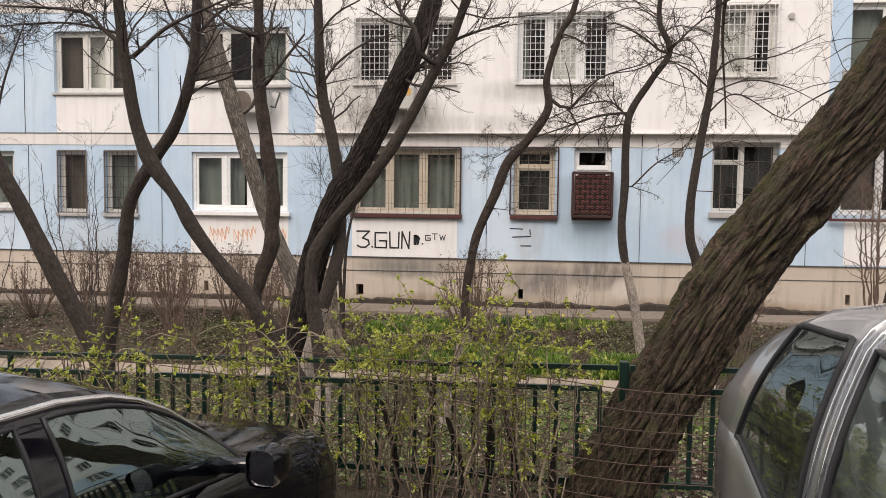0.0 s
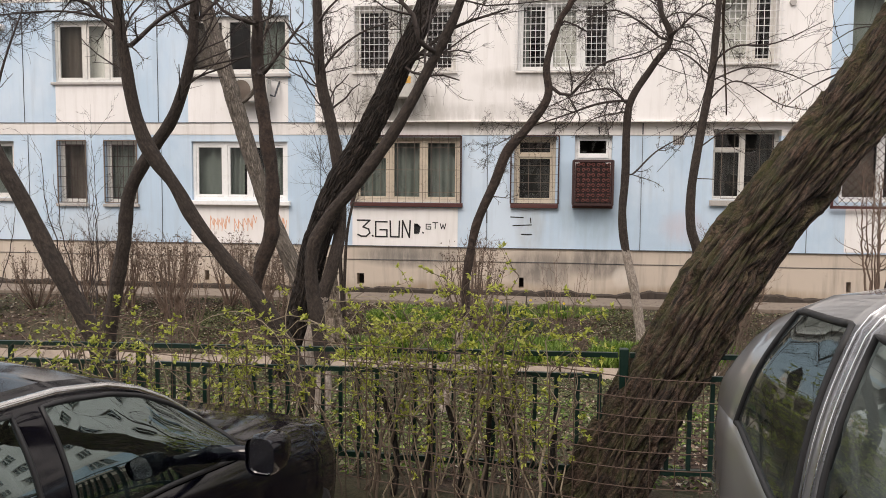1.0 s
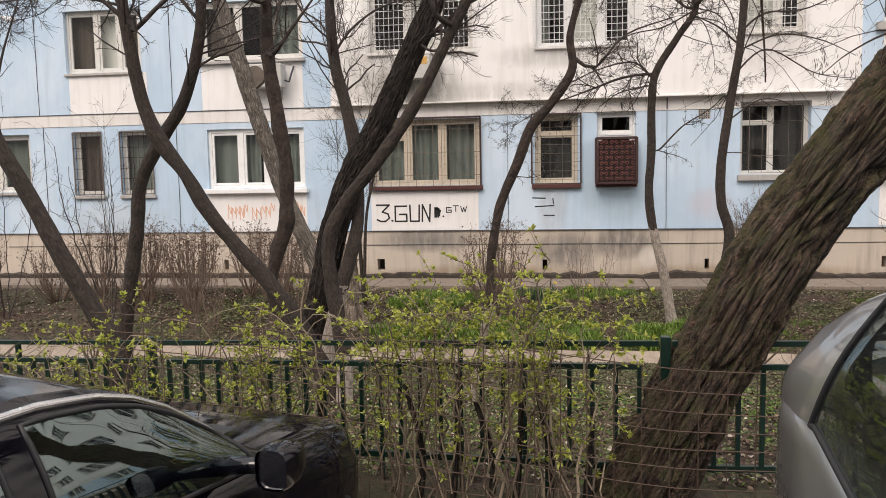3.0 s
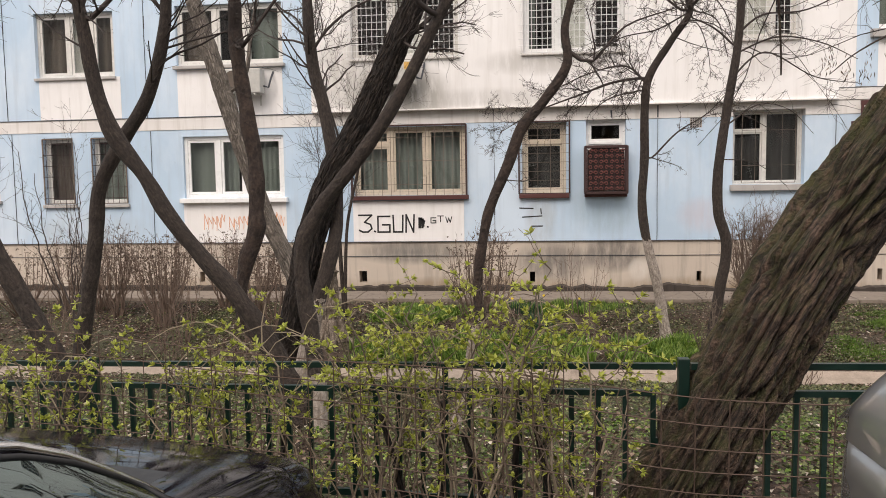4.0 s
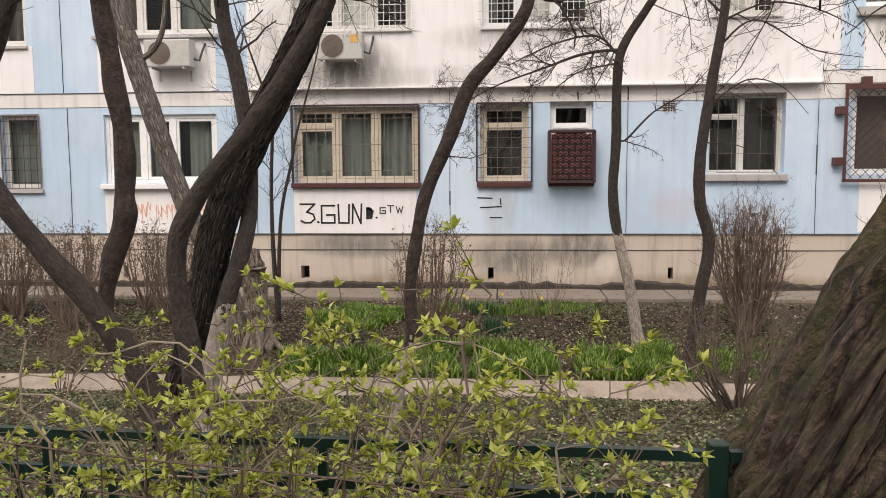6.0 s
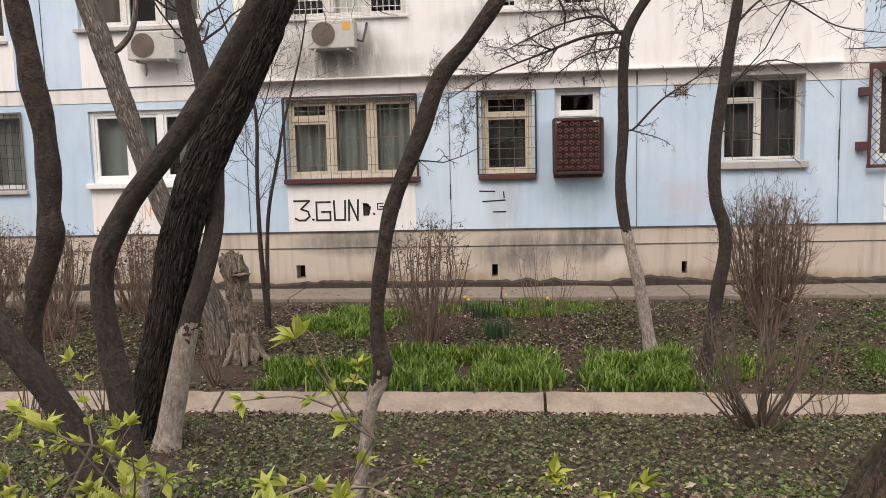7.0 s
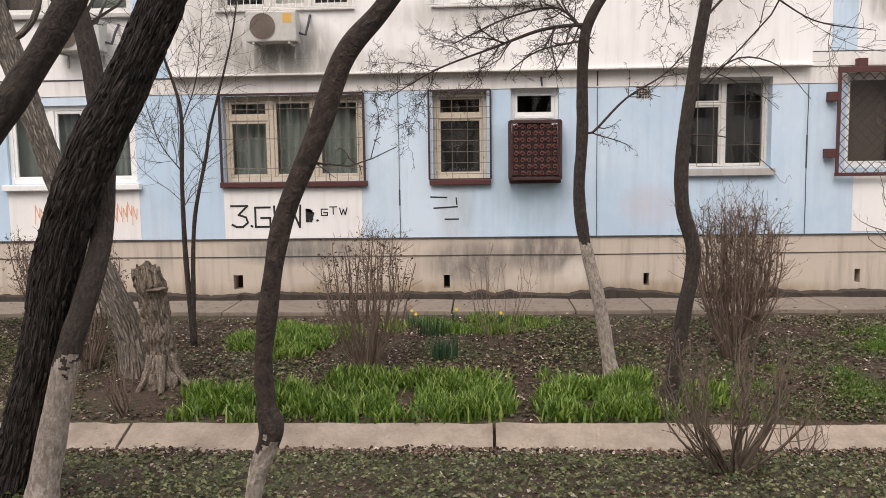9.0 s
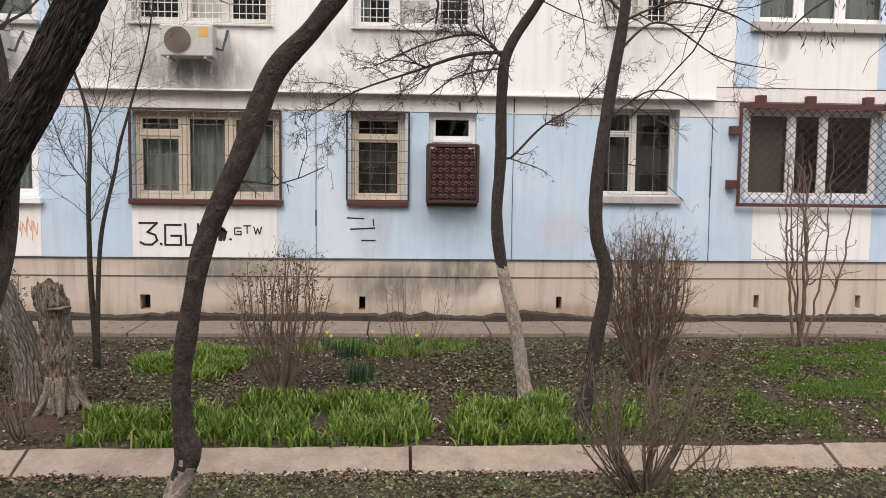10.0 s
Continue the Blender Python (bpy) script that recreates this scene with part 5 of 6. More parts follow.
# the big leaning tree at the fence
tree("thick leaning tree with mossy, deeply furrowed bark", [
    ([(0.479, 5.0, 0.137, 0.285), (0.64, 4.99, 0.395, 0.235), (0.844, 4.98, 0.825, 0.204), (1.059, 4.98, 1.244, 0.194), (1.285, 4.99, 1.663, 0.188), (1.521, 5.02, 2.007, 0.177), (1.758, 5.05, 2.33, 0.177), (2.091, 5.1, 2.771, 0.172), (2.467, 5.2, 3.491, 0.161), (2.822, 5.3, 4.781, 0.129), (3.091, 5.4, 6.823, 0.065)], M_BARKBIG, 200, 0.06, (0.046, 9.0, 0.042), 0)],
    [[(2.3, 4.85, 3.3, 0.05), (1.9, 5.6, 3.9, 0.04), (1.6, 6.4, 3.6, 0.02), (1.7, 6.8, 2.7, 0.008)], [(2.5, 4.9, 3.8, 0.05), (2.9, 6.0, 4.6, 0.03), (3.0, 6.8, 4.0, 0.015), (2.9, 7.0, 3.0, 0.006)]], 19, 0.7, 0.7, 1, 0.8, -0.2)
# stems on the left
tree("leaning brown tree at the fence", [
    (L(6.6, (-2.98, 0.25, 0.11), (-3.04, 0.85, 0.09), (-3.16, 1.10, 0.085), (-3.41, 1.56, 0.08), (-3.66, 2.04, 0.075), (-3.86, 2.4, 0.07), (-4.2, 3.2, 0.055), (-4.5, 4.4, 0.03)), M_BARK, 20, 0.12, 0.03, 0, 0.82)], [L(6.6, (-3.9, 2.5, 0.02), (-3.8, 3.0, 0.015), (-3.6, 3.5, 0.008))], 23, 0.5, 1.5)
tree("crooked dark tree crossing the clump", [
    (L(8.5, (-4.08, 0.02, 0.11), (-4.02, 0.65, 0.085), (-3.84, 1.6, 0.082), (-3.77, 2.08, 0.075), (-3.54, 2.48, 0.078), (-3.27, 2.88, 0.068), (-3.09, 3.46, 0.062), (-3.04, 4.09, 0.055), (-2.98, 5.4, 0.03)), M_BARK, 16, 0.12, 0.0, 0, 0.85)],
    [L(8.5, (-3.03, 3.76, 0.03), (-2.8, 3.98, 0.022), (-2.4, 4.19, 0.012)), L(8.5, (-3.08, 3.6, 0.028), (-3.3, 3.9, 0.02), (-3.5, 4.4, 0.012))], 29, 0.55, 3.2)
tree("grey weathered trunk leaning away from the stump", [
    (L(13.2, (-3.20, -0.3, 0.22), (-3.27, 0.2, 0.165), (-3.42, 0.62, 0.145), (-3.68, 1.2, 0.13), (-3.93, 1.78, 0.125), (-4.2, 2.6, 0.125), (-4.47, 3.48, 0.13), (-4.75, 4.4, 0.12), (-5.0, 5.3, 0.10), (-5.1, 6.4, 0.06)), M_BARKGREY, 70, 0.07, (0.035, 7.0, 0.009), 0)],
    [L(13.2, (-4.48, 3.4, 0.06), (-4.28, 3.50, 0.06), (-4.09, 3.75, 0.055), (-4.0, 4.3, 0.04), (-3.8, 5.2, 0.02))], 31, 0.8, 0.8)
tree("thin forked sapling beside the wall", [
    (L(14.3, (-2.97, -0.16, 0.06), (-2.99, 0.16, 0.05), (-3.03, 1.0, 0.042), (-3.03, 1.87, 0.036), (-3.0, 2.59, 0.032), (-3.06, 3.0, 0.026), (-3.35, 3.87, 0.015), (-3.6, 4.7, 0.008)), M_BARK, 10, 0.10, 0, 0, 0.72),
    (L(14.28, (-2.96, -0.1, 0.045), (-2.95, 0.47, 0.04), (-2.89, 1.41, 0.034), (-2.71, 2.2, 0.028), (-2.64, 2.55, 0.024), (-2.33, 3.63, 0.014), (-2.2, 4.5, 0.008)), M_BARK, 10, 0.10, 0, 0, 0.72)],
    [L(14.3, (-2.99, 2.6, 0.015), (-2.8, 3.1, 0.011), (-2.7, 3.8, 0.006)), L(14.3, (-3.02, 2.0, 0.014), (-3.3, 2.4, 0.01), (-3.5, 3.1, 0.006))], 37, 0.3, 4.6, 1)
pod_tree = tree("slim brown trunk standing in the ground cover", [
    (L(9.4, (3.87, -0.15, 0.11), (3.91, 0.5, 0.09), (3.97, 1.05, 0.085), (4.05, 1.45, 0.08), (4.14, 2.0, 0.075), (4.2, 2.8, 0.07), (4.4, 4.4, 0.04)), M_BARK, 16, 0.1, 0.03, 0)],
    [L(9.4, (4.2, 2.8, 0.04), (4.0, 3.35, 0.03), (3.5, 3.38, 0.02), (3.1, 3.2, 0.012), (2.85, 3.0, 0.006)), L(9.4, (4.25, 3.0, 0.03), (4.1, 3.6, 0.02), (3.6, 3.8, 0.012), (3.2, 3.6, 0.006))], 41, 0.6, 0.8, 1, 0.8, -0.35, 0.4)
pods = Mesh()
rnd = random.Random(8)
def seed_leaf(m, p, s):
    k = len(m.v)
    dx, dy = rnd.gauss(0, 0.25), rnd.gauss(0, 0.25)
    m.v += [tuple(p), tuple(p + Vector((0.2 * s, 0.02, -0.4 * s))), tuple(p + Vector((dx * s, dy * s, -s))), tuple(p + Vector((-0.2 * s, -0.02, -0.4 * s)))]
    m.f.append((k, k + 1, k + 2, k + 3))
for i in range(26):
    c = Vector((rnd.uniform(2.75, 3.9), 9.4 + rnd.gauss(0, 0.12), rnd.uniform(3.0, 3.25)))
    for _ in range(rnd.randint(4, 9)):
        seed_leaf(pods, c + Vector((rnd.gauss(0, 0.03), rnd.gauss(0, 0.03), rnd.gauss(0, 0.05))), rnd.uniform(0.03, 0.06))
tagged(part("seed_cluster", pods, M_LITTER, pod_tree, "hanging brown dry seed clusters"), kind="stuff")

# ---- stump ----
st = thing("tree_stump", (-2.84, 12.9, -0.22), "bleached broken tree stump with flaking bark and a bracket fungus", "stump")
m, pts, rad = trunk_mesh([(-2.81, 12.9, -0.30, 0.27), (-2.81, 12.9, -0.18, 0.225), (-2.82, 12.9, -0.05, 0.18), (-2.84, 12.9, 0.2, 0.148), (-2.86, 12.9, 0.5, 0.142), (-2.90, 12.9, 0.85, 0.155), (-2.93, 12.9, 1.06, 0.16)], 0.014, 90, 0.22, 0, 6, (0.045, 5.0, 0.03))
# the broken top falls away to one side in ragged steps
m.v = [(a, b, c + ((0.07 * noise.noise(Vector((a * 11, b * 11, 4))) - 0.75 * max(0, a + 2.90) - 0.05 * (noise.noise(Vector((a * 30, b * 30, 2))) > 0)) * (c - 0.7) / 0.36 if c > 0.7 else 0)) for a, b, c in m.v]
part("stump_wood", m, M_DEADWOOD, st, smooth=True)
shelf = Mesh()
for ring, (rr, zz) in enumerate(((0.03, 0.775), (0.085, 0.785), (0.105, 0.80), (0.09, 0.812), (0.03, 0.818))):
    for k in range(22):
        a = 2 * math.pi * k / 22
        w = rr * (1 + 0.7 * noise.noise(Vector((math.cos(a) * 2, math.sin(a) * 2, 3))))
        shelf.v.append((-2.80 + w * math.cos(a), 12.80 + 0.8 * w * math.sin(a), zz + 0.06 * w * math.cos(a)))
for ring in range(4):
    shelf.f += [(ring * 22 + k, ring * 22 + (k + 1) % 22, ring * 22 + 22 + (k + 1) % 22, ring * 22 + 22 + k) for k in range(22)]
shelf.f += [tuple(reversed(range(22))), tuple(88 + k for k in range(22))]
part("bracket_fungus", shelf, M_DEADWOOD, st, "grey-brown bracket fungus jutting from the stump", smooth=True)
for i, (dx, dy, ln) in enumerate(((0.95, -0.35, 0.16), (-0.5, -0.8, 0.08), (0.3, -0.9, 0.08))):
    line = curve_points([(-2.82 + dx * 0.13, 12.9 + dy * 0.13, 0.10), (-2.82 + dx * 0.20, 12.9 + dy * 0.20, -0.10), (-2.82 + dx * (0.27 + ln), 12.9 + dy * (0.27 + ln), -0.27)], 0.04)
    part("root", Mesh().tube(line, [0.055 - 0.03 * k / len(line) for k in range(len(line))], 12, 0.3, i), M_DEADWOOD, st, smooth=True)


def leaf(m, p, d, up, ln, w):
    """A folded leaf from p along d."""
    s = d.cross(up)
    s = s.normalized() if s.length > 1e-4 else Vector((1, 0, 0))
    n = s.cross(d)
    k = len(m.v)
    for q in (p, p + d * ln * 0.45 + s * w + n * w * 0.45, p + d * ln * 0.5, p + d * ln * 0.45 - s * w + n * w * 0.45, p + d * ln - n * w * 0.3):
        m.v.append(tuple(q))
    m.f += [(k, k + 2, k + 1), (k, k + 3, k + 2), (k + 1, k + 2, k + 4), (k + 2, k + 3, k + 4)]


# ---- bare bushes ----
def bush(label, x, y, width, height, stems, seed, thick=0.011, open_top=1.0, per=5.0, material=None, depth=1, tips=0):
    rnd = random.Random(seed)
    z0 = gz(x, y) - 0.03
    root = thing("bush", (x, y, z0), label, "bush", "bare bushes")
    twigs, dry = Mesh(), Mesh()
    for i in range(stems):
        a = rnd.random() * 6.283
        out = width / 2 * math.sqrt(rnd.random()) * open_top
        h = height * rnd.uniform(0.80, 1.02) * (1 - 0.16 * (2 * out / width) ** 2)
        b = 0.10 * width * rnd.random()
        p0 = Vector((x + b * math.cos(a), y + b * math.sin(a), z0))
        p2 = Vector((x + out * math.cos(a), y + out * math.sin(a) * 0.8, z0 + h))
        p1 = p0.lerp(p2, 0.45) + Vector((rnd.gauss(0, 0.03), rnd.gauss(0, 0.03), 0.06 * h)) + Vector((math.cos(a), math.sin(a), 0)) * out * 0.26
        pts = curve_points([p0, p1, p2], 0.16)
        r = thick * rnd.uniform(0.6, 1.25)
        rad = [r * (1 - 0.72 * k / (len(pts) - 1)) for k in range(len(pts))]
        pts = [p + Vector((rnd.gauss(0, 0.014), rnd.gauss(0, 0.014), 0)) for p in pts]
        part("cane", Mesh().tube(pts, rad, 5, cap=False), material or M_TWIGRED, root)
        sprout(twigs, pts, rad, rnd, depth, 0.75, per, 0.22, 0.30, 0.55, 0.35, 0.0026)
        for _ in range(tips):
            c = pts[-1 - rnd.randint(0, 2)] + Vector((rnd.gauss(0, 0.06), rnd.gauss(0, 0.06), rnd.uniform(-0.05, 0.08)))
            for _ in range(rnd.randint(2, 5)):
                leaf(dry, c, Vector((rnd.gauss(0, 1), rnd.gauss(0, 1), rnd.gauss(0, 0.7))).normalized(), Vector((rnd.gauss(0, 0.5), rnd.gauss(0, 0.5), 1)).normalized(), rnd.uniform(0.02, 0.045), 0.010)
    tagged(part("twig_mass", twigs, material or M_TWIGRED, root, "fine upright bare twigs"), kind="stuff")
    if dry.v:
        tagged(part("dry_leaves", dry, M_DRY, root, "withered brown leaves left on the tips"), kind="stuff")
    return root


bush("bare upright bush with many thin canes in the flower bed", -0.655, 13.2, 1.05, 1.62, 34, 1, 0.014, per=6, tips=6)
bush("small sparse bare bush by the path", 0.80, 14.1, 0.8, 1.25, 14, 2, 0.007, per=3)
bush("dense bare bush, fan-shaped, beside the slim trees", 3.44, 13.7, 1.2, 1.85, 66, 3, 0.014, per=9, open_top=0.95, tips=2)
bush("open bare bush with forked stems near the wall", 6.25, 15.45, 1.5, 2.9, 8, 4, 0.024, per=4, open_top=0.85, depth=2)
bush("low spreading bare bush in front of the edging slabs", 2.40, 10.4, 1.35, 1.10, 40, 5, 0.012, per=7, open_top=1.0, material=M_TWIGOLD, tips=2)
bush("thin bare bush in front of the edging slabs", 3.25, 11.25, 0.6, 0.5, 12, 6, 0.006)
rnd = random.Random(77)
for i in range(15):
    bush("straggly bare reddish bush under the windows", -12.6 + i * 0.62 + rnd.uniform(-0.2, 0.2), rnd.uniform(13.2, 15.2), rnd.uniform(0.9, 1.4), rnd.uniform(1.1, 1.6), rnd.randint(22, 32), 100 + i, 0.012, per=7, tips=8)
for i, (x, y, h) in enumerate(((-4.6, 11.4, 1.1), (-5.6, 10.4, 1.3), (-2.9, 12.1, 0.8), (-6.8, 9.4, 1.6), (-3.4, 10.7, 0.7), (-7.6, 11.0, 2.3), (-5.0, 12.7, 1.4))):
    bush("sparse bare shrub among the trees", x, y, 0.7, h, 10, 200 + i, 0.009, per=4)
for i, (x, y, h) in enumerate(((-8.9, 13.2, 3.3), (-7.1, 13.5, 3.6), (-6.3, 12.0, 3.0), (-10.2, 12.6, 3.2))):
    bush("tall thin bare sapling with fine twigs", x, y, 1.9, h, 4, 260 + i, 0.014, per=3.4, material=M_TWIG, depth=2)


# ---- small leaves and grass, too many to count ----
def leaves_object(name, m, material, label, category):
    return tagged(mesh_object(name, m, material), label, category, kind="stuff")


def blade(m, x, y, z, h, w, lean, a):
    dx, dy = math.cos(a), math.sin(a)
    k = len(m.v)
    m.v += [(x - dy * w, y + dx * w, z), (x + dy * w, y - dx * w, z), (x + dx * lean * 0.35 - dy * w * 0.8, y + dy * lean * 0.35 + dx * w * 0.8, z + h * 0.6), (x + dx * lean * 0.35 + dy * w * 0.8, y + dy * lean * 0.35 - dx * w * 0.8, z + h * 0.6), (x + dx * lean, y + dy * lean, z + h)]
    m.f += [(k, k + 1, k + 3, k + 2), (k + 2, k + 3, k + 4)]


def patch(name, label, count, inside, hmin, hmax, w, material, seed, lean=0.08, clump=0.0):
    rnd = random.Random(seed)
    m = Mesh()
    made = 0
    while made < count:
        x, y, ok = inside(rnd)
        if not ok:
            continue
        d = noise.noise(Vector((x * 2.2, y * 2.2, seed)))
        if rnd.random() > 0.42 + 1.5 * d:
            continue
        made += 1
        for _ in range(5 if clump else 1):
            xx, yy = x + rnd.gauss(0, clump), y + rnd.gauss(0, clump)
            blade(m, xx, yy, gz(xx, yy) - 0.01, rnd.uniform(hmin, hmax) * (0.75 + 0.5 * d + 0.2), w * rnd.uniform(0.7, 1.3), rnd.uniform(0.2, 1) * lean, rnd.random() * 6.283)
    return leaves_object(name, m, material, label, "grass")


def oval(cx, cy, rx, ry, soft=0.25):
    def f(rnd):
        x, y = cx + rx * rnd.uniform(-1, 1), cy + ry * rnd.uniform(-1, 1)
        e = ((x - cx) / rx) ** 2 + ((y - cy) / ry) ** 2
        return x, y, e < 1 - soft * rnd.random() + 0.3 * noise.noise(Vector((x * 2, y * 2, 5)))
    return f


def strip(x0, x1, y0, y1):
    def f(rnd):
        x, y = rnd.uniform(x0, x1), rnd.uniform(y0, y1)
        e = min(x - x0, x1 - x, y1 - y, (y - y0) * 3 + 0.1)
        return x, y, rnd.random() < 0.25 + e * 3 + 0.4 * noise.noise(Vector((x * 1.8, y * 1.8, 2)))
    return f


patch("grass", "bright green leafy clumps along the edging slabs", 620, strip(-2.35, -0.6, 11.93, 12.6), 0.06, 0.18, 0.0125, M_GRASS, 1, 0.13, 0.045)
patch("grass", "bright green leafy clumps along the edging slabs", 950, strip(-1.0, 0.9, 11.93, 13.05), 0.06, 0.18, 0.0125, M_GRASS, 21, 0.13, 0.045)
patch("grass", "bright green leafy clumps round the slim trees", 720, strip(1.15, 2.42, 11.93, 13.05), 0.06, 0.18, 0.0125, M_GRASS, 2, 0.13, 0.045)
patch("grass", "small green leafy clump behind the edging slabs", 160, strip(2.5, 3.0, 11.93, 12.6), 0.08, 0.19, 0.0125, M_GRASS, 22, 0.13, 0.045)
patch("grass", "green grass at the back of the flower bed", 1700, oval(-1.75, 14.4, 0.85, 0.75), 0.05, 0.14, 0.012, M_GRASS, 3, 0.12, 0.04)
patch("grass", "sparse green growth below the building path", 700, oval(0.5, 15.2, 1.3, 0.5), 0.05, 0.13, 0.007, M_GRASS, 4, 0.06, 0.03)
patch("grass", "short green lawn near the right end of the bed", 26000, oval(7.2, 14.0, 2.3, 1.45), 0.025, 0.055, 0.006, M_LAWN, 5, 0.03, 0.03)
patch("grass", "thin short grass in the flower bed", 2200, strip(2.9, 6.0, 11.95, 13.4), 0.02, 0.05, 0.005, M_LAWN, 6, 0.04, 0.04)


def scatter(name, label, count, area, material, seed, size, density, lift=0.0, tilt=0.5, category="leaves"):
    rnd = random.Random(seed)
    m = Mesh()
    x0, x1, y0, y1 = area
    tries = 0
    made = 0
    while made < count and tries < count * 6:
        tries += 1
        x, y = rnd.uniform(x0, x1), rnd.uniform(y0, y1)
        if not density(x, y, rnd):
            continue
        if 11.4 < y < 11.9 and rnd.random() < 0.90:
            continue
        made += 1
        a = rnd.random() * 6.283
        d = Vector((math.cos(a), math.sin(a), rnd.gauss(0, tilt * 0.5))).normalized()
        up = Vector((rnd.gauss(0, tilt), rnd.gauss(0, tilt), 1)).normalized()
        s = size * rnd.uniform(0.55, 1.3)
        zg = -0.33 - (11.87 - y) * 0.32 if 11.4 < y < 11.9 else gz(x, y)
        leaf(m, Vector((x, y, zg + 0.008 + lift * rnd.random())), d, up, s, s * 0.36)
    return leaves_object(name, m, material, label, category)


def cover_density(x, y, rnd):
    return rnd.random() < 0.62 + 0.9 * noise.noise(Vector((x * 1.1, y * 1.1, 9)))


scatter("ground_cover", "low creeping green ground cover in front of the edging", 46000, (-5, 6.5, 5.3, 11.15), M_COVER, 1, 0.040, cover_density, 0.05)
scatter("ground_cover", "pale green creeping leaves behind the fence", 10000, (-4.5, 6.5, 5.25, 8.6), M_GRASS, 12, 0.040, cover_density, 0.06)
scatter("leaf_litter", "pale dry leaves behind the fence", 11000, (-6.5, 6.5, 5.2, 8.6), M_LITTER, 13, 0.046, lambda x, y, r: True, 0.05, 0.5)
scatter("ground_cover", "patches of low green weeds in the flower bed", 16000, (-6, 7, 11.95, 15.7), M_COVER, 2, 0.045, lambda x, y, r: r.random() < 0.28 + 1.3 * noise.noise(Vector((x * 0.9, y * 0.9, 4))), 0.03)
scatter("ground_cover", "sparse low weeds under the trees", 5000, (-13, -4.9, 6.5, 15.5), M_COVER, 3, 0.06, cover_density, 0.04)
scatter("leaf_litter", "dry dead leaves lying on the soil", 34000, (-7, 7.5, 11.95, 15.8), M_LITTER, 4, 0.042, lambda x, y, r: r.random() < 0.5 + 0.7 * noise.noise(Vector((x, y, 6))), 0.01, 0.35)
scatter("leaf_litter", "dry leaves drifted against the edging slabs", 12000, (-6, 7.5, 11.0, 11.50), M_LITTER, 5, 0.045, lambda x, y, r: r.random() < 0.2 + (y - 11.0) * 2.2, 0.05, 0.6)
scatter("leaf_litter", "dry dead leaves among the ground cover", 24000, (-9, 6.5, 5.2, 11.1), M_LITTER, 6, 0.038, lambda x, y, r: True, 0.02, 0.4)
scatter("leaf_litter", "dry dead leaves under the trees and bare bushes", 12000, (-13, -6.8, 6.5, 15.7), M_LITTER, 9, 0.05, lambda x, y, r: True, 0.02, 0.4)
scatter("leaf_litter", "bits of litter on the building path", 350, (-8, 9, 15.9, 17.3), M_LITTER, 8, 0.045, lambda x, y, r: True, 0.09, 0.3)

for cx, cy in ((-0.02, 14.75), (0.15, 13.7)):
    rnd = random.Random(int(cx * 100) + 3)
    root = thing("daffodil_clump", (cx, cy, gz(cx, cy)), "dark blue-green clump of daffodil leaves in the bed", "flower")
    m = Mesh()
    for i in range(70):
        x, y = cx + rnd.gauss(0, 0.10), cy + rnd.gauss(0, 0.07)
        blade(m, x, y, gz(x, y) - 0.01, rnd.uniform(0.16, 0.32), 0.008, rnd.uniform(0.02, 0.12), rnd.random() * 6.28)
    part("leaves", m, M_DAFF, root)
for i, (cx, cy) in enumerate(((-0.35, 15.4), (0.25, 15.45), (0.85, 15.3), (-0.28, 15.2))):
    rnd = random.Random(900 + i)
    root = thing("daffodil", (cx, cy, gz(cx, cy)), "yellow daffodil in flower by the path", "flower")
    m = Mesh()
    for k in range(14):
        blade(m, cx + rnd.gauss(0, 0.04), cy + rnd.gauss(0, 0.04), gz(cx, cy) - 0.01, rnd.uniform(0.12, 0.24), 0.007, 0.05, rnd.random() * 6.28)
    part("leaves", m, M_DAFF, root)
    m = Mesh()
    hub = Vector((cx, cy - 0.03, gz(cx, cy) + 0.19))
    for k in range(6):
        a = k * math.pi / 3
        leaf(m, hub, Vector((math.cos(a), -0.25, math.sin(a))).normalized(), Vector((0, -1, 0)), 0.030, 0.010)
    m.tube([hub, hub + Vector((0, -0.03, 0))], [0.006, 0.011], 8)
    part("flower_head", m, M_PETAL, root)


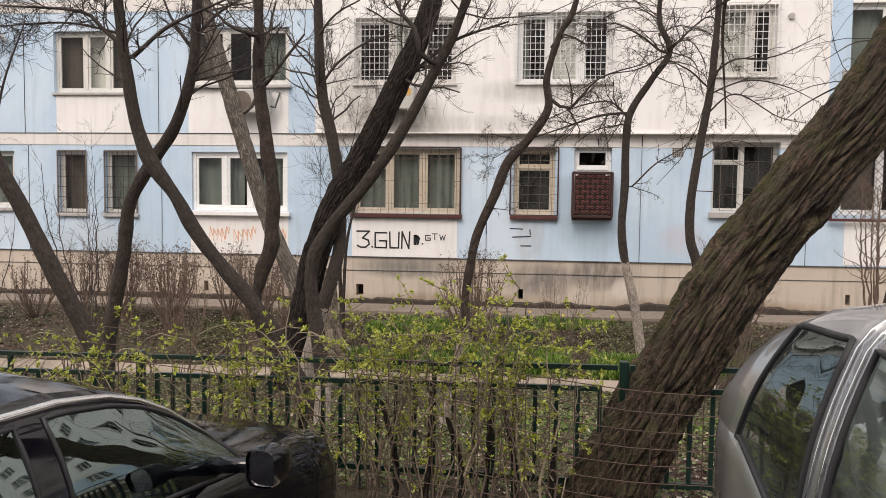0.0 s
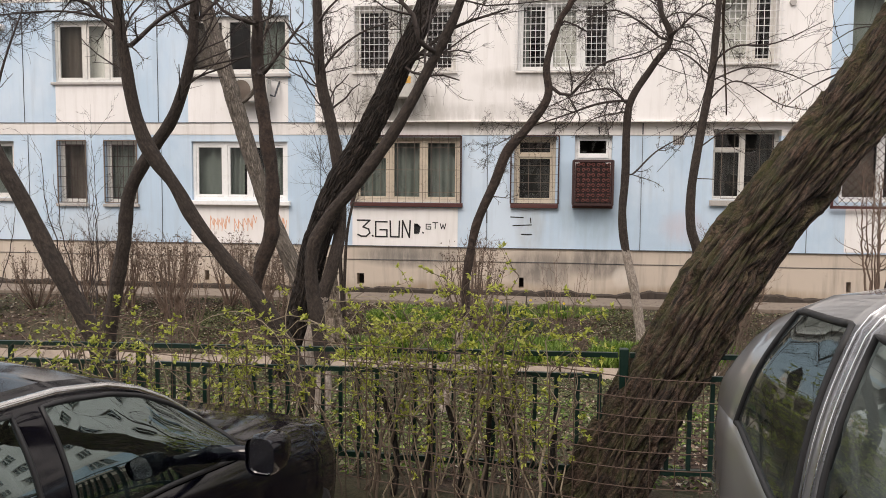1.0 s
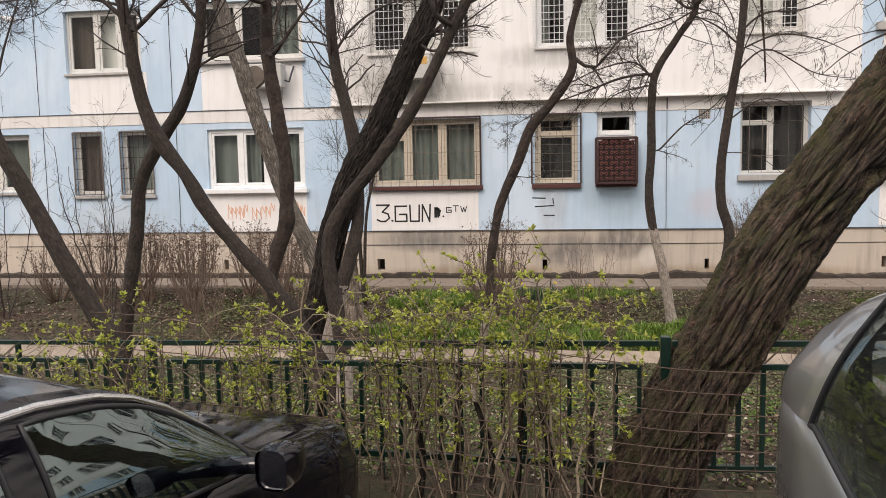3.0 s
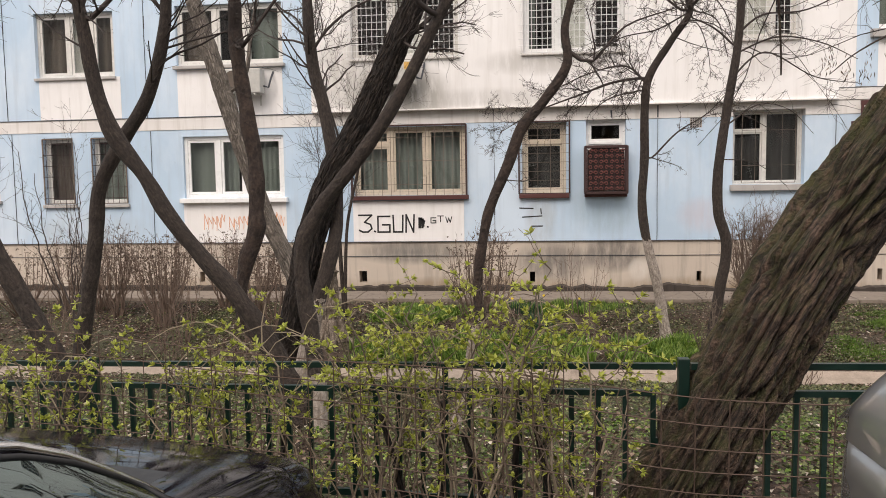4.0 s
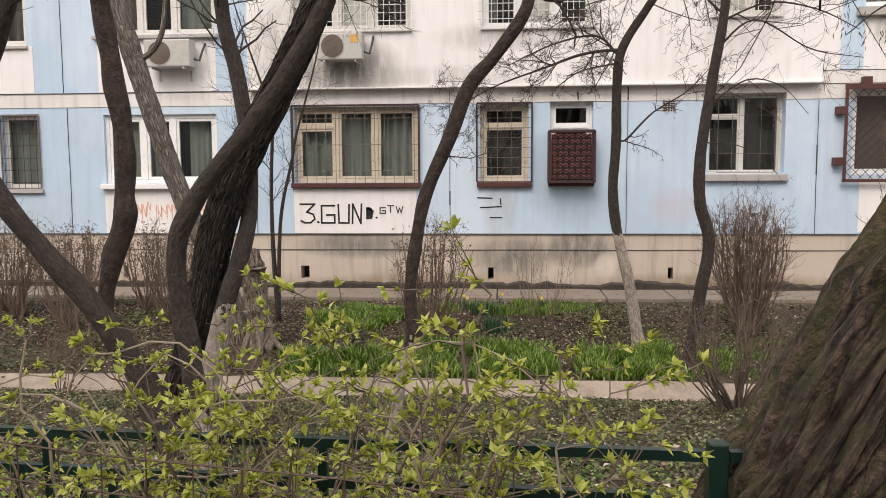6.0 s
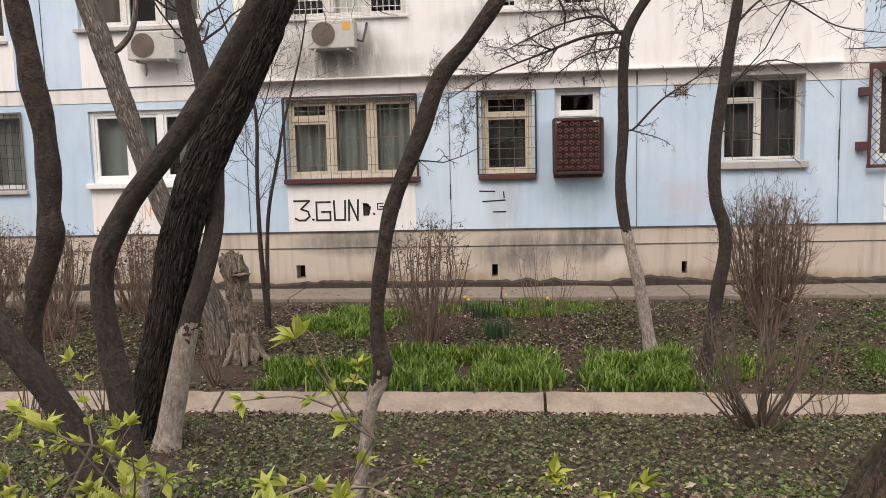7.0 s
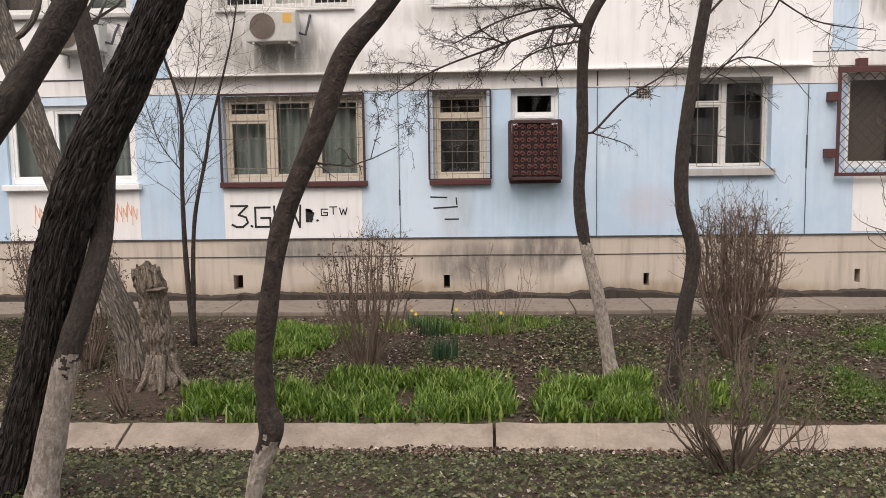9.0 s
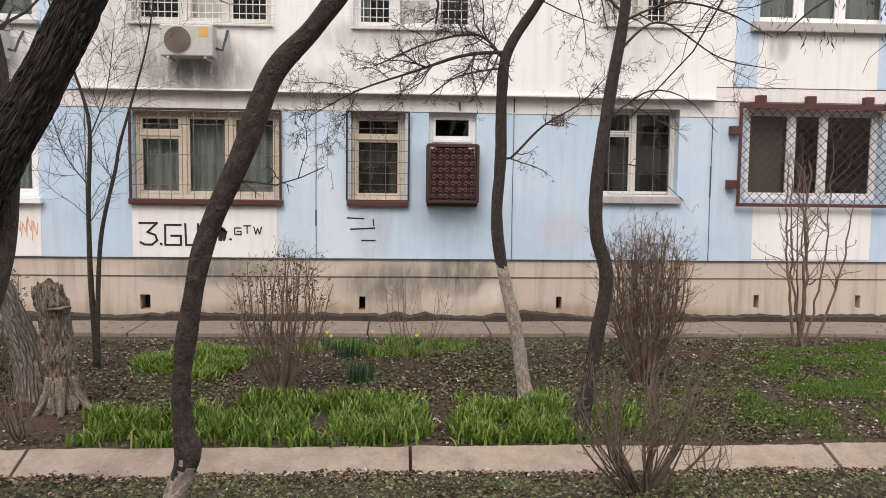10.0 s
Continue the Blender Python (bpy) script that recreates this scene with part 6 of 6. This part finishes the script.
# ---- leafing hedge along the fence ----
def hedge_shrub(x, seed, height, stems, leafiness):
    rnd = random.Random(seed)
    y = fence_y(x) - 0.24
    z0 = 0.40
    root = thing("hedge_shrub", (x, y, z0), "hedge shrub with bare stems and fresh yellow-green leaves", "shrub", "hedge along the fence")
    twigs, lv = Mesh(), Mesh()
    for i in range(stems):
        a = rnd.random() * 6.283
        out = rnd.uniform(0.05, 0.34)
        h = height * (rnd.uniform(0.84, 1.03) if x > -0.6 else rnd.uniform(0.66, 1.02))
        p0 = Vector((x + 0.06 * math.cos(a), y + 0.05 * math.sin(a), z0))
        p1 = p0 + Vector((out * 0.4 * math.cos(a) + rnd.gauss(0, 0.04), out * 0.3 * math.sin(a), h * 0.55))
        p2 = p0 + Vector((out * math.cos(a) * 1.2, out * 0.55 * math.sin(a) - 0.05, h))
        pts = curve_points([p0, p1, p2], 0.10)
        pts = [p + Vector((rnd.gauss(0, 0.022), rnd.gauss(0, 0.016), 0)) for p in pts]
        r = rnd.choice((0.004, 0.005, 0.006, 0.009))
        rad = [r * (1 - 0.7 * k / (len(pts) - 1)) for k in range(len(pts))]
        part("stem", Mesh().tube(pts, rad, 6, cap=False), M_TWIGOLD if (seed + i) % 4 else M_TWIGPALE, root)
        for _ in range(int(9 * h) + 1):
            t = 1.0 if _ < 2 else rnd.uniform(0.06, 0.97) ** 0.5
            k = min(int(t * (len(pts) - 1)), len(pts) - 1)
            ang = rnd.random() * 6.283
            d = Vector((math.cos(ang), math.sin(ang) * 0.7, rnd.uniform(-0.15, 0.8)))
            q, s = wander(pts[k], d, rnd.uniform(0.06, 0.22), 0.0022, rnd, 4, 0.06, 0.4)
            twigs.tube(q, s, 3, cap=False)
            if rnd.random() < leafiness * (1.15 * t - 0.02):
                for node_i in (1, 2, 3, 4):
                    if node_i < 4 and rnd.random() < 0.30:
                        continue
                    ax = (q[node_i] - q[node_i - 1]).normalized()
                    big = rnd.uniform(0.7, 1.15)
                    for _ in range(rnd.randint(8, 13) if node_i == 4 else rnd.randint(5, 8)):
                        sd = Vector((rnd.gauss(0, 1), rnd.gauss(0, 1), rnd.gauss(0, 1)))
                        dd = (ax * 0.7 + sd.normalized() * 0.85 + Vector((0, 0, 0.2))).normalized()
                        ln = rnd.uniform(0.017, 0.034) * big
                        leaf(lv, q[node_i], dd, Vector((rnd.gauss(0, 0.4), rnd.gauss(0, 0.4), 1)).normalized(), ln, ln * 0.25)
    for i in range(2):
        sgn = rnd.choice((-1, 1))
        ln = rnd.uniform(0.35, 0.85)
        if x + sgn * ln > 0.62:
            sgn = -1
        top = height * rnd.uniform(0.62, 0.98)
        pts = curve_points([(x, y, z0 + rnd.uniform(0.1, 0.4)), (x + sgn * ln * 0.3, y - rnd.uniform(0.0, 0.12), z0 + top * 0.88), (x + sgn * ln * 0.7, y - rnd.uniform(0.0, 0.08), z0 + top), (x + sgn * ln, y - rnd.uniform(0.0, 0.08), z0 + top * rnd.uniform(0.72, 0.95))], 0.08)
        pts = [p + Vector((rnd.gauss(0, 0.008), rnd.gauss(0, 0.008), rnd.gauss(0, 0.008))) for p in pts]
        part("cane", Mesh().tube(pts, [0.0045 * (1 - 0.6 * k / len(pts)) for k in range(len(pts))], 5, cap=False), M_TWIGPALE, root, "pale arching cane")
        for p in pts[2:]:
            if rnd.random() < 0.5 * leafiness:
                for _ in range(rnd.randint(4, 9)):
                    dd = Vector((rnd.gauss(0, 1), rnd.gauss(0, 1), rnd.gauss(0.4, 0.8))).normalized()
                    ln2 = rnd.uniform(0.017, 0.034)
                    leaf(lv, p, dd, Vector((rnd.gauss(0, 0.4), rnd.gauss(0, 0.4), 1)).normalized(), ln2, ln2 * 0.25)
    tagged(part("twig_mass", twigs, M_TWIGOLD, root), kind="stuff")
    if lv.v:
        tagged(part("foliage", lv, M_HEDGE, root, "fresh yellow-green spring leaves"), kind="stuff")
    return root


rnd = random.Random(42)
HEDGE_TOP = [(-3.7, 0.80), (-2.2, 1.05), (-1.0, 1.12), (-0.5, 1.24), (0.0, 1.27), (0.34, 1.21), (0.5, 1.10), (0.64, 0.95)]
for i, x in enumerate([-3.6 + 0.27 * k for k in range(12)] + [-0.52, -0.4, -0.27, -0.14, -0.02, 0.09, 0.2, 0.31, 0.43]):
    x += rnd.uniform(-0.05, 0.05)
    full = x > -2.2
    h = float(np.interp(x, [q[0] for q in HEDGE_TOP], [q[1] for q in HEDGE_TOP]))
    hedge_shrub(x, 500 + i, h * rnd.uniform(0.88, 1.03), 5 if full else 3, 0.74 if x > -0.6 else 0.85 if full else 0.7)
for i, x in enumerate((-1.0, -0.42, -0.24, -0.05, 0.08, 0.24, 0.42)):
    y = fence_y(x) - 0.2
    root = thing("dead_stem", (x, y, 0.4), "thick brown cut stem in the hedge", "stem")
    part("stem", Mesh().tube(curve_points([(x, y, 0.38), (x + 0.03, y, 0.7), (x + 0.05 * (-1) ** i, y - 0.03, 1.0 + 0.07 * i % 0.2)], 0.08), [0.021 - 0.001 * k for k in range(len(curve_points([(x, y, 0.38), (x + 0.03, y, 0.7), (x + 0.05 * (-1) ** i, y - 0.03, 1.0 + 0.07 * i % 0.2)], 0.08)))], 9, 0.25, i), M_BARKDARK, root, smooth=True)


# ---- parked cars ----
def smooth_line(u, pts):
    return float(np.interp(u, [p[0] for p in pts], [p[1] for p in pts]))


def car_parts(root, place, spec, paint):
    """A car along +u (forward), v to its right, w up, put in the world by place."""
    def W3(u, v, w):
        return tuple(place @ Vector((u, v, w)))

    half, belt, hood = spec["half"], spec["belt"], spec["deck"]
    inset = spec.get("shoulder", 0.055)

    # lower body: rounded sections along the car
    us = axis([(spec["tail"], spec["nose"], 0.06)])
    lower = Mesh()
    n = 0
    for u in us:
        hw = smooth_line(u, half)
        top = smooth_line(u, hood)
        bz = min(smooth_line(u, belt), top)
        sec = [(-hw + 0.10, 0.20), (-hw + 0.02, 0.30), (-hw, min(0.50, bz - 0.22)), (-hw, min(0.70, bz - 0.15)), (-hw + 0.36 * inset, bz - 0.10), (-hw + inset, bz - 0.02), (-hw + 0.12, bz + (top - bz) * 0.4), (-hw * 0.5, top - 0.006), (0, top)]
        sec = sec + [(-v, w) for v, w in reversed(sec[:-1])]
        n = len(sec)
        lower.v += [W3(u, v, w) for v, w in sec]
    for i in range(len(us) - 1):
        for j in range(n - 1):
            a = i * n + j
            lower.f.append((a, a + 1, a + n + 1, a + n))
    lower.f += [tuple(range(n)), tuple((len(us) - 1) * n + j for j in reversed(range(n)))]
    body = part("body", lower, paint, root, smooth=True, bevel=0.0)

    # upper body: sides from belt to roof edge, cut by the windows, and the roof skin
    roof_u0, roof_u1, ub0, ub1 = spec["roof"]
    S, H = 80, 16
    side = [(round(a * S) / S, round(b * S) / S, round(lo * H) / H, round(hi * H) / H) for a, b, lo, hi in spec["side_windows"]]

    def place_side(s, h, sgn):
        ut, ub = roof_u0 + (roof_u1 - roof_u0) * s, ub0 + (ub1 - ub0) * s
        ut += smooth_line(ub, spec["lean"])
        bulge = math.sin(h * math.pi) * 0.03
        u = ub + (ut - ub) * h
        zb, zt = smooth_line(ub, belt) - 0.02, smooth_line(ut, spec["roofline"])
        z = zb + (zt - zb) * h
        vb, vt = smooth_line(ub, half) - inset + 0.005, spec["roof_half"]
        v = vb + (vt - vb) * h + bulge
        if h > 0.86:
            k = (h - 0.86) / 0.14
            v -= 0.05 * k * k
        return W3(u, sgn * v, z)

    shell = Mesh()
    glass_cells = {}
    for sgn in (1, -1):
        base = len(shell.v)
        for i in range(S + 1):
            for j in range(H + 1):
                shell.v.append(place_side(i / S, j / H, sgn))
        for i in range(S):
            for j in range(H):
                s, h = (i + 0.5) / S, (j + 0.5) / H
                hit = next((k for k, (a, b, lo, hi) in enumerate(side) if a < s < b and lo < h < hi), None)
                q = [base + i * (H + 1) + j, base + (i + 1) * (H + 1) + j, base + (i + 1) * (H + 1) + j + 1, base + i * (H + 1) + j + 1]
                q = q if sgn == 1 else q[::-1]
                if hit is None:
                    shell.f.append(tuple(q))
                else:
                    glass_cells.setdefault((sgn, hit), []).append(q)
    R = 12
    base = len(shell.v)
    for i in range(S + 1):
        a, b = Vector(place_side(i / S, 1, 1)), Vector(place_side(i / S, 1, -1))
        for j in range(R + 1):
            t = j / R
            p = a.lerp(b, t)
            p.z += spec.get("crown", 0.06) * (1 - (2 * t - 1) ** 2)
            shell.v.append(tuple(p))
    screens = {"windscreen": [], "rear_window": []}
    for i in range(S):
        for j in range(R):
            k = base + i * (R + 1) + j
            q = (k, k + R + 1, k + R + 2, k + 1)
            mid_u = roof_u0 + (roof_u1 - roof_u0) * (i + 0.5) / S
            edge_cell = j in (0, R - 1)
            if mid_u > spec["screen"][1] and not edge_cell:
                screens["windscreen"].append(q)
            elif mid_u < spec["screen"][0] and i > 5 and not edge_cell:
                screens["rear_window"].append(q)
            else:
                shell.f.append(q)
    part("cabin_shell", shell, paint, root, smooth=True)
    for name, cells in screens.items():
        used = sorted({k for c in cells for k in c})
        back = {k: i for i, k in enumerate(used)}
        gm = Mesh()
        gm.v = [shell.v[k] for k in used]
        gm.f = [tuple(back[k] for k in c) for c in cells]
        gp = part(name, gm, M_CARGLASS, root, "tinted glass", smooth=True)
        gp.visible_shadow = False
    for (sgn, k), cells in glass_cells.items():
        gm = Mesh()
        used = sorted({k for c in cells for k in c})
        back = {k: i for i, k in enumerate(used)}
        gm.v = [shell.v[k] for k in used]
        gm.f = [tuple(back[k] for k in c) for c in cells]
        gp = part("side_window", gm, M_CARGLASS, root, "tinted side glass", smooth=True)
        gp.visible_shadow = False
        a, b, lo, hi = side[k]
        pts = [place_side(a + (b - a) * i / 16, lo, sgn) for i in range(17)] + [place_side(b, lo + (hi - lo) * i / 8, sgn) for i in range(1, 9)] + [place_side(b - (b - a) * i / 16, hi, sgn) for i in range(1, 17)] + [place_side(a, hi - (hi - lo) * i / 8, sgn) for i in range(1, 9)]
        part("window_seal", Mesh().tube(pts, [spec["seal"]] * len(pts), 6, cap=False), M_RUBBER, gp, smooth=True)
    if spec.get("trim"):
        for sgn in (1, -1):
            pts = [place_side(i / 40, 0.94, sgn) for i in range(41)]
            t = Mesh().tube([Vector(p) + Vector(place.to_3x3() @ Vector((0, sgn * 0.006, 0))) for p in pts], [0.014] * 41, 8)
            part("chrome_strip", t, M_CHROME, root, "bright chrome strip along the roof edge", smooth=True)
    if spec.get("gutter"):
        for sgn in (1, -1):
            for gs in spec["gutter"]:
                pts = [place_side(gs, i / 14, sgn) for i in range(1, 15)]
                part("door_seam", Mesh().tube([Vector(p) + Vector(place.to_3x3() @ Vector((0, sgn * 0.004, 0))) for p in pts], [0.0035] * 14, 6), M_CHROME, root, "bright edge of the door frame", smooth=True)
    # wheels
    for u in spec["axles"]:
        for sgn in (1, -1):
            v = smooth_line(u, half) - 0.12
            wh = part("wheel", Mesh().tube([W3(u, sgn * (v - 0.1), 0.31), W3(u, sgn * (v - 0.08), 0.31), W3(u, sgn * (v + 0.10), 0.31), W3(u, sgn * (v + 0.115), 0.31)], [0.27, 0.315, 0.315, 0.28], 32), M_TYRE, root, "black tyre on a metal rim", smooth=False)
            part("rim", Mesh().tube([W3(u, sgn * (v + 0.10), 0.31), W3(u, sgn * (v + 0.122), 0.31)], [0.20, 0.19], 24), M_CHROME, wh)
    # seats and dashboard behind the glass
    for u in spec["seats"]:
        for v in (-0.36, 0.36):
            seat = Mesh()
            pts = curve_points([W3(u, v, 0.45), W3(u - 0.06, v, 0.8), W3(u - 0.16, v, 1.08)], 0.08)
            seat.tube(pts, [0.19 - 0.004 * k for k in range(len(pts))], 12)
            sp = part("seat", seat, M_SEAT, root, smooth=True)
            part("headrest", Mesh().tube([W3(u - 0.18, v - 0.11, 1.17), W3(u - 0.18, v - 0.05, 1.18), W3(u - 0.18, v + 0.05, 1.18), W3(u - 0.18, v + 0.11, 1.17)], [0.05, 0.075, 0.075, 0.05], 10), M_SEAT, sp, smooth=True)
    d = Mesh()
    for v in np.linspace(-0.62, 0.62, 9):
        d.v += [W3(spec["dash"], v, 0.72), W3(spec["dash"] - 0.05, v, 0.92), W3(spec["dash"] + 0.4, v, 0.93)]
    d.f = [(3 * i + j, 3 * i + 3 + j, 3 * i + 4 + j, 3 * i + 1 + j) for i in range(8) for j in range(2)]
    part("dashboard", d, M_CARPLAST, root)
    ring = [W3(spec["dash"] - 0.22 + 0.05 * math.sin(a), -0.36 + 0.18 * math.cos(a), 0.90 + 0.17 * math.sin(a)) for a in np.linspace(0, 6.283, 25)]
    part("steering_wheel", Mesh().tube(ring, [0.015] * 25, 8, cap=False), M_CARPLAST, root, smooth=True)
    return W3


HEAD = math.degrees(math.atan2(0.2, 0.98))
black_at = Matrix.Translation((-0.80 - 0.98 * 0.88, 3.2 + 0.2 * 0.88, STREET + 0.012)) @ Matrix.Rotation(-radians(HEAD), 4, "Z") @ Matrix(((0, 1, 0, 0), (1, 0, 0, 0), (0, 0, 0.972, 0), (0, 0, 0, 1)))
black = thing("car", black_at @ Vector((0, 0, 0)), "shiny black saloon car with chrome window trim parked at the fence", "car", "parked cars")
bw = car_parts(black, black_at, {
    "tail": -3.15, "nose": 1.47,
    "half": [(-3.15, 0.55), (-3.05, 0.72), (-2.7, 0.82), (-1.5, 0.88), (0.2, 0.88), (1.0, 0.885), (1.25, 0.845), (1.40, 0.74), (1.47, 0.58)],
    "belt": [(-3.15, 0.6), (-3.0, 0.98), (-1.5, 0.97), (0.0, 0.93), (0.6, 0.875), (1.0, 0.83), (1.25, 0.765), (1.40, 0.67), (1.47, 0.56)],
    "deck": [(-3.15, 0.65), (-3.0, 0.98), (-2.2, 1.0), (-1.5, 0.95), (0.2, 0.93), (0.5, 0.925), (0.9, 0.88), (1.25, 0.80), (1.40, 0.70), (1.47, 0.58)],
    "roof": (-2.35, 0.50, -2.45, 0.58), "lean": [(-3, 0), (1, 0)], "screen": (-1.55, -0.05), "roofline": [(-2.35, 1.02), (-2.1, 1.10), (-1.75, 1.19), (-1.3, 1.275), (-0.95, 1.325), (-0.6, 1.345), (-0.35, 1.34), (-0.15, 1.308), (0.0, 1.258), (0.15, 1.18), (0.3, 1.075), (0.5, 0.925)], "crown": 0.03, "roof_half": 0.69,
    "side_windows": [(0.26, 0.6375, 0.0, 0.875), (0.675, 0.965, 0.0, 0.875)], "seal": 0.009, "trim": True, "axles": (-2.0, 0.85), "seats": (-0.55, -1.45), "dash": 0.25}, M_BLACKCAR)
for sgn in (1, -1):
    mp = Vector((0.22, sgn * 1.075, 0.985 if sgn > 0 else 0.93))
    m = Mesh()
    for i, (du, sc) in enumerate(((-0.06, 0.92), (-0.03, 1.0), (0.03, 0.98), (0.075, 0.8), (0.105, 0.45))):
        for j in range(20):
            a = 2 * math.pi * j / 20
            cv, cw = math.cos(a), math.sin(a)
            cv = math.copysign(abs(cv) ** 0.6, cv) * 0.062 * sc
            cw = math.copysign(abs(cw) ** 0.6, cw) * 0.074 * sc
            m.v.append(bw(mp.x + du, mp.y + cv, mp.z + cw))
    for i in range(4):
        for j in range(20):
            m.f.append((i * 20 + j, i * 20 + (j + 1) % 20, (i + 1) * 20 + (j + 1) % 20, (i + 1) * 20 + j))
    m.f.append(tuple(80 + j for j in range(20)))
    hs = part("mirror_housing", m, M_BLACKCAR, black, "glossy black door mirror", smooth=True)
    gm = Mesh()
    for j in range(20):
        a = 2 * math.pi * j / 20
        cv, cw = math.cos(a), math.sin(a)
        gm.v.append(bw(mp.x - 0.045, mp.y + math.copysign(abs(cv) ** 0.6, cv) * 0.055, mp.z + math.copysign(abs(cw) ** 0.6, cw) * 0.066))
    gm.f.append(tuple(range(20)))
    part("mirror_glass", gm, M_MIRROR, hs)
    part("mirror_arm", Mesh().tube([bw(mp.x + 0.04, sgn * 0.80, mp.z - 0.055), bw(mp.x + 0.03, sgn * 0.92, mp.z - 0.03), bw(mp.x + 0.03, sgn * 1.03, mp.z - 0.02)], [0.035, 0.03, 0.028], 8), M_BLACKCAR, hs, smooth=True)
for sgn in (1, -1):
    part("headlight", Mesh().tube([bw(1.20, sgn * 0.56, 0.46), bw(1.36, sgn * 0.52, 0.46), bw(1.475, sgn * 0.44, 0.46)], [0.075, 0.065, 0.05], 12), M_CARGLASS, black, "clear headlight", smooth=True)

# silver car: its tail towards the fence
silver_at = Matrix.Translation((0.97 + 0.85, 2.64, STREET + 0.012)) @ Matrix.Rotation(radians(180), 4, "Z") @ Matrix(((0, 1, 0, 0), (1, 0, 0, 0), (0, 0, 1, 0), (0, 0, 0, 1)))
silver = thing("car", silver_at @ Vector((0, 0, 0)), "tall grey-silver hatchback car parked tail to the fence", "car", "parked cars")
sw = car_parts(silver, silver_at, {
    "tail": -1.45, "nose": 2.65, "shoulder": 0.018,
    "half": [(-1.45, 0.62), (-1.38, 0.70), (-1.1, 0.80), (-0.7, 0.85), (0.5, 0.87), (2.0, 0.84), (2.45, 0.72), (2.65, 0.5)],
    "belt": [(-1.45, 1.08), (-0.55, 1.20), (-0.2, 1.12), (0.5, 1.06), (1.4, 1.0), (2.3, 0.85), (2.65, 0.6)],
    "deck": [(-1.45, 0.98), (-1.2, 1.12), (-0.6, 1.2), (0.5, 1.1), (1.4, 1.05), (2.3, 0.9), (2.65, 0.65)],
    "roof": (-1.30, 1.50, -1.36, 1.58), "lean": [(-1.36, 0), (-0.9, 0.12), (-0.52, 0.22), (0.0, 0.0), (1.6, 0)], "screen": (-0.8, 0.85), "roofline": [(-1.3, 1.12), (-1.2, 1.20), (-1.05, 1.31), (-0.85, 1.435), (-0.6, 1.54), (-0.35, 1.61), (0.0, 1.655), (0.4, 1.655), (0.7, 1.60), (1.0, 1.46), (1.5, 1.08)], "roof_half": 0.70,
    "side_windows": [(0.2625, 0.4625, 0.03, 0.86), (0.5125, 0.72, 0.03, 0.86), (0.75, 0.93, 0.08, 0.82)], "seal": 0.011, "gutter": (0.478, 0.497), "axles": (-0.75, 1.75), "seats": (0.1, 0.9), "dash": 1.45}, M_SILVER)
part("fuel_flap", Mesh().tube([sw(-0.82, -0.838, 1.02), sw(-0.82, -0.846, 1.02)], [0.075, 0.072], 20), M_SILVER, silver, "round fuel flap", smooth=False)
part("flap_seam", Mesh().tube([sw(-0.82 + 0.078 * math.cos(a), -0.845, 1.02 + 0.078 * math.sin(a)) for a in np.linspace(0, 6.283, 25)], [0.004] * 25, 5, cap=False), M_RUBBER, silver, "dark seam round the fuel flap")
for sgn in (1, -1):
    part("tail_light", Mesh().tube([sw(-1.40, sgn * 0.60, 0.92), sw(-1.42, sgn * 0.60, 0.80), sw(-1.42, sgn * 0.60, 0.70)], [0.03, 0.045, 0.03], 10), M_OXIDE, silver, "dark red tail light", smooth=True)

# ---- added block across the street, behind the camera, unseen but for reflections ----
opp = thing("reflection_block", (0, -16, STREET), "pale block of flats across the street with dark windows", "building")
ow = [(x, x + 1.7, z, z + 1.4) for x in np.arange(-18, 18, 3.3) for z in (1.6, 4.3, 7.0, 9.7)]
# Runs 60 m each way so slanting panes reflect wall, not bright sky.
part("wall", pierced(-60, 60, STREET, 15.5, -16.3, -16.0, ow), M_SILL, opp)
part("core", Mesh().box(-60, 60, -20, -16.32, STREET, 15.5), M_DARK, opp)
part("roof", Mesh().box(-60.3, 60.3, -20.2, -15.7, 15.504, 15.8), M_ROOF, opp)
for a, b, c, d in ow:
    p = part("window", Mesh().box(a, b, -16.2, -16.16, c, d), M_DARK, opp)
    part("window_frame", Mesh().box(a, b, -16.14, -16.10, c, c + 0.06).box(a, b, -16.14, -16.10, d - 0.06, d).box((a + b) / 2 - 0.04, (a + b) / 2 + 0.04, -16.14, -16.10, c + 0.06, d - 0.06), M_PVC, p)
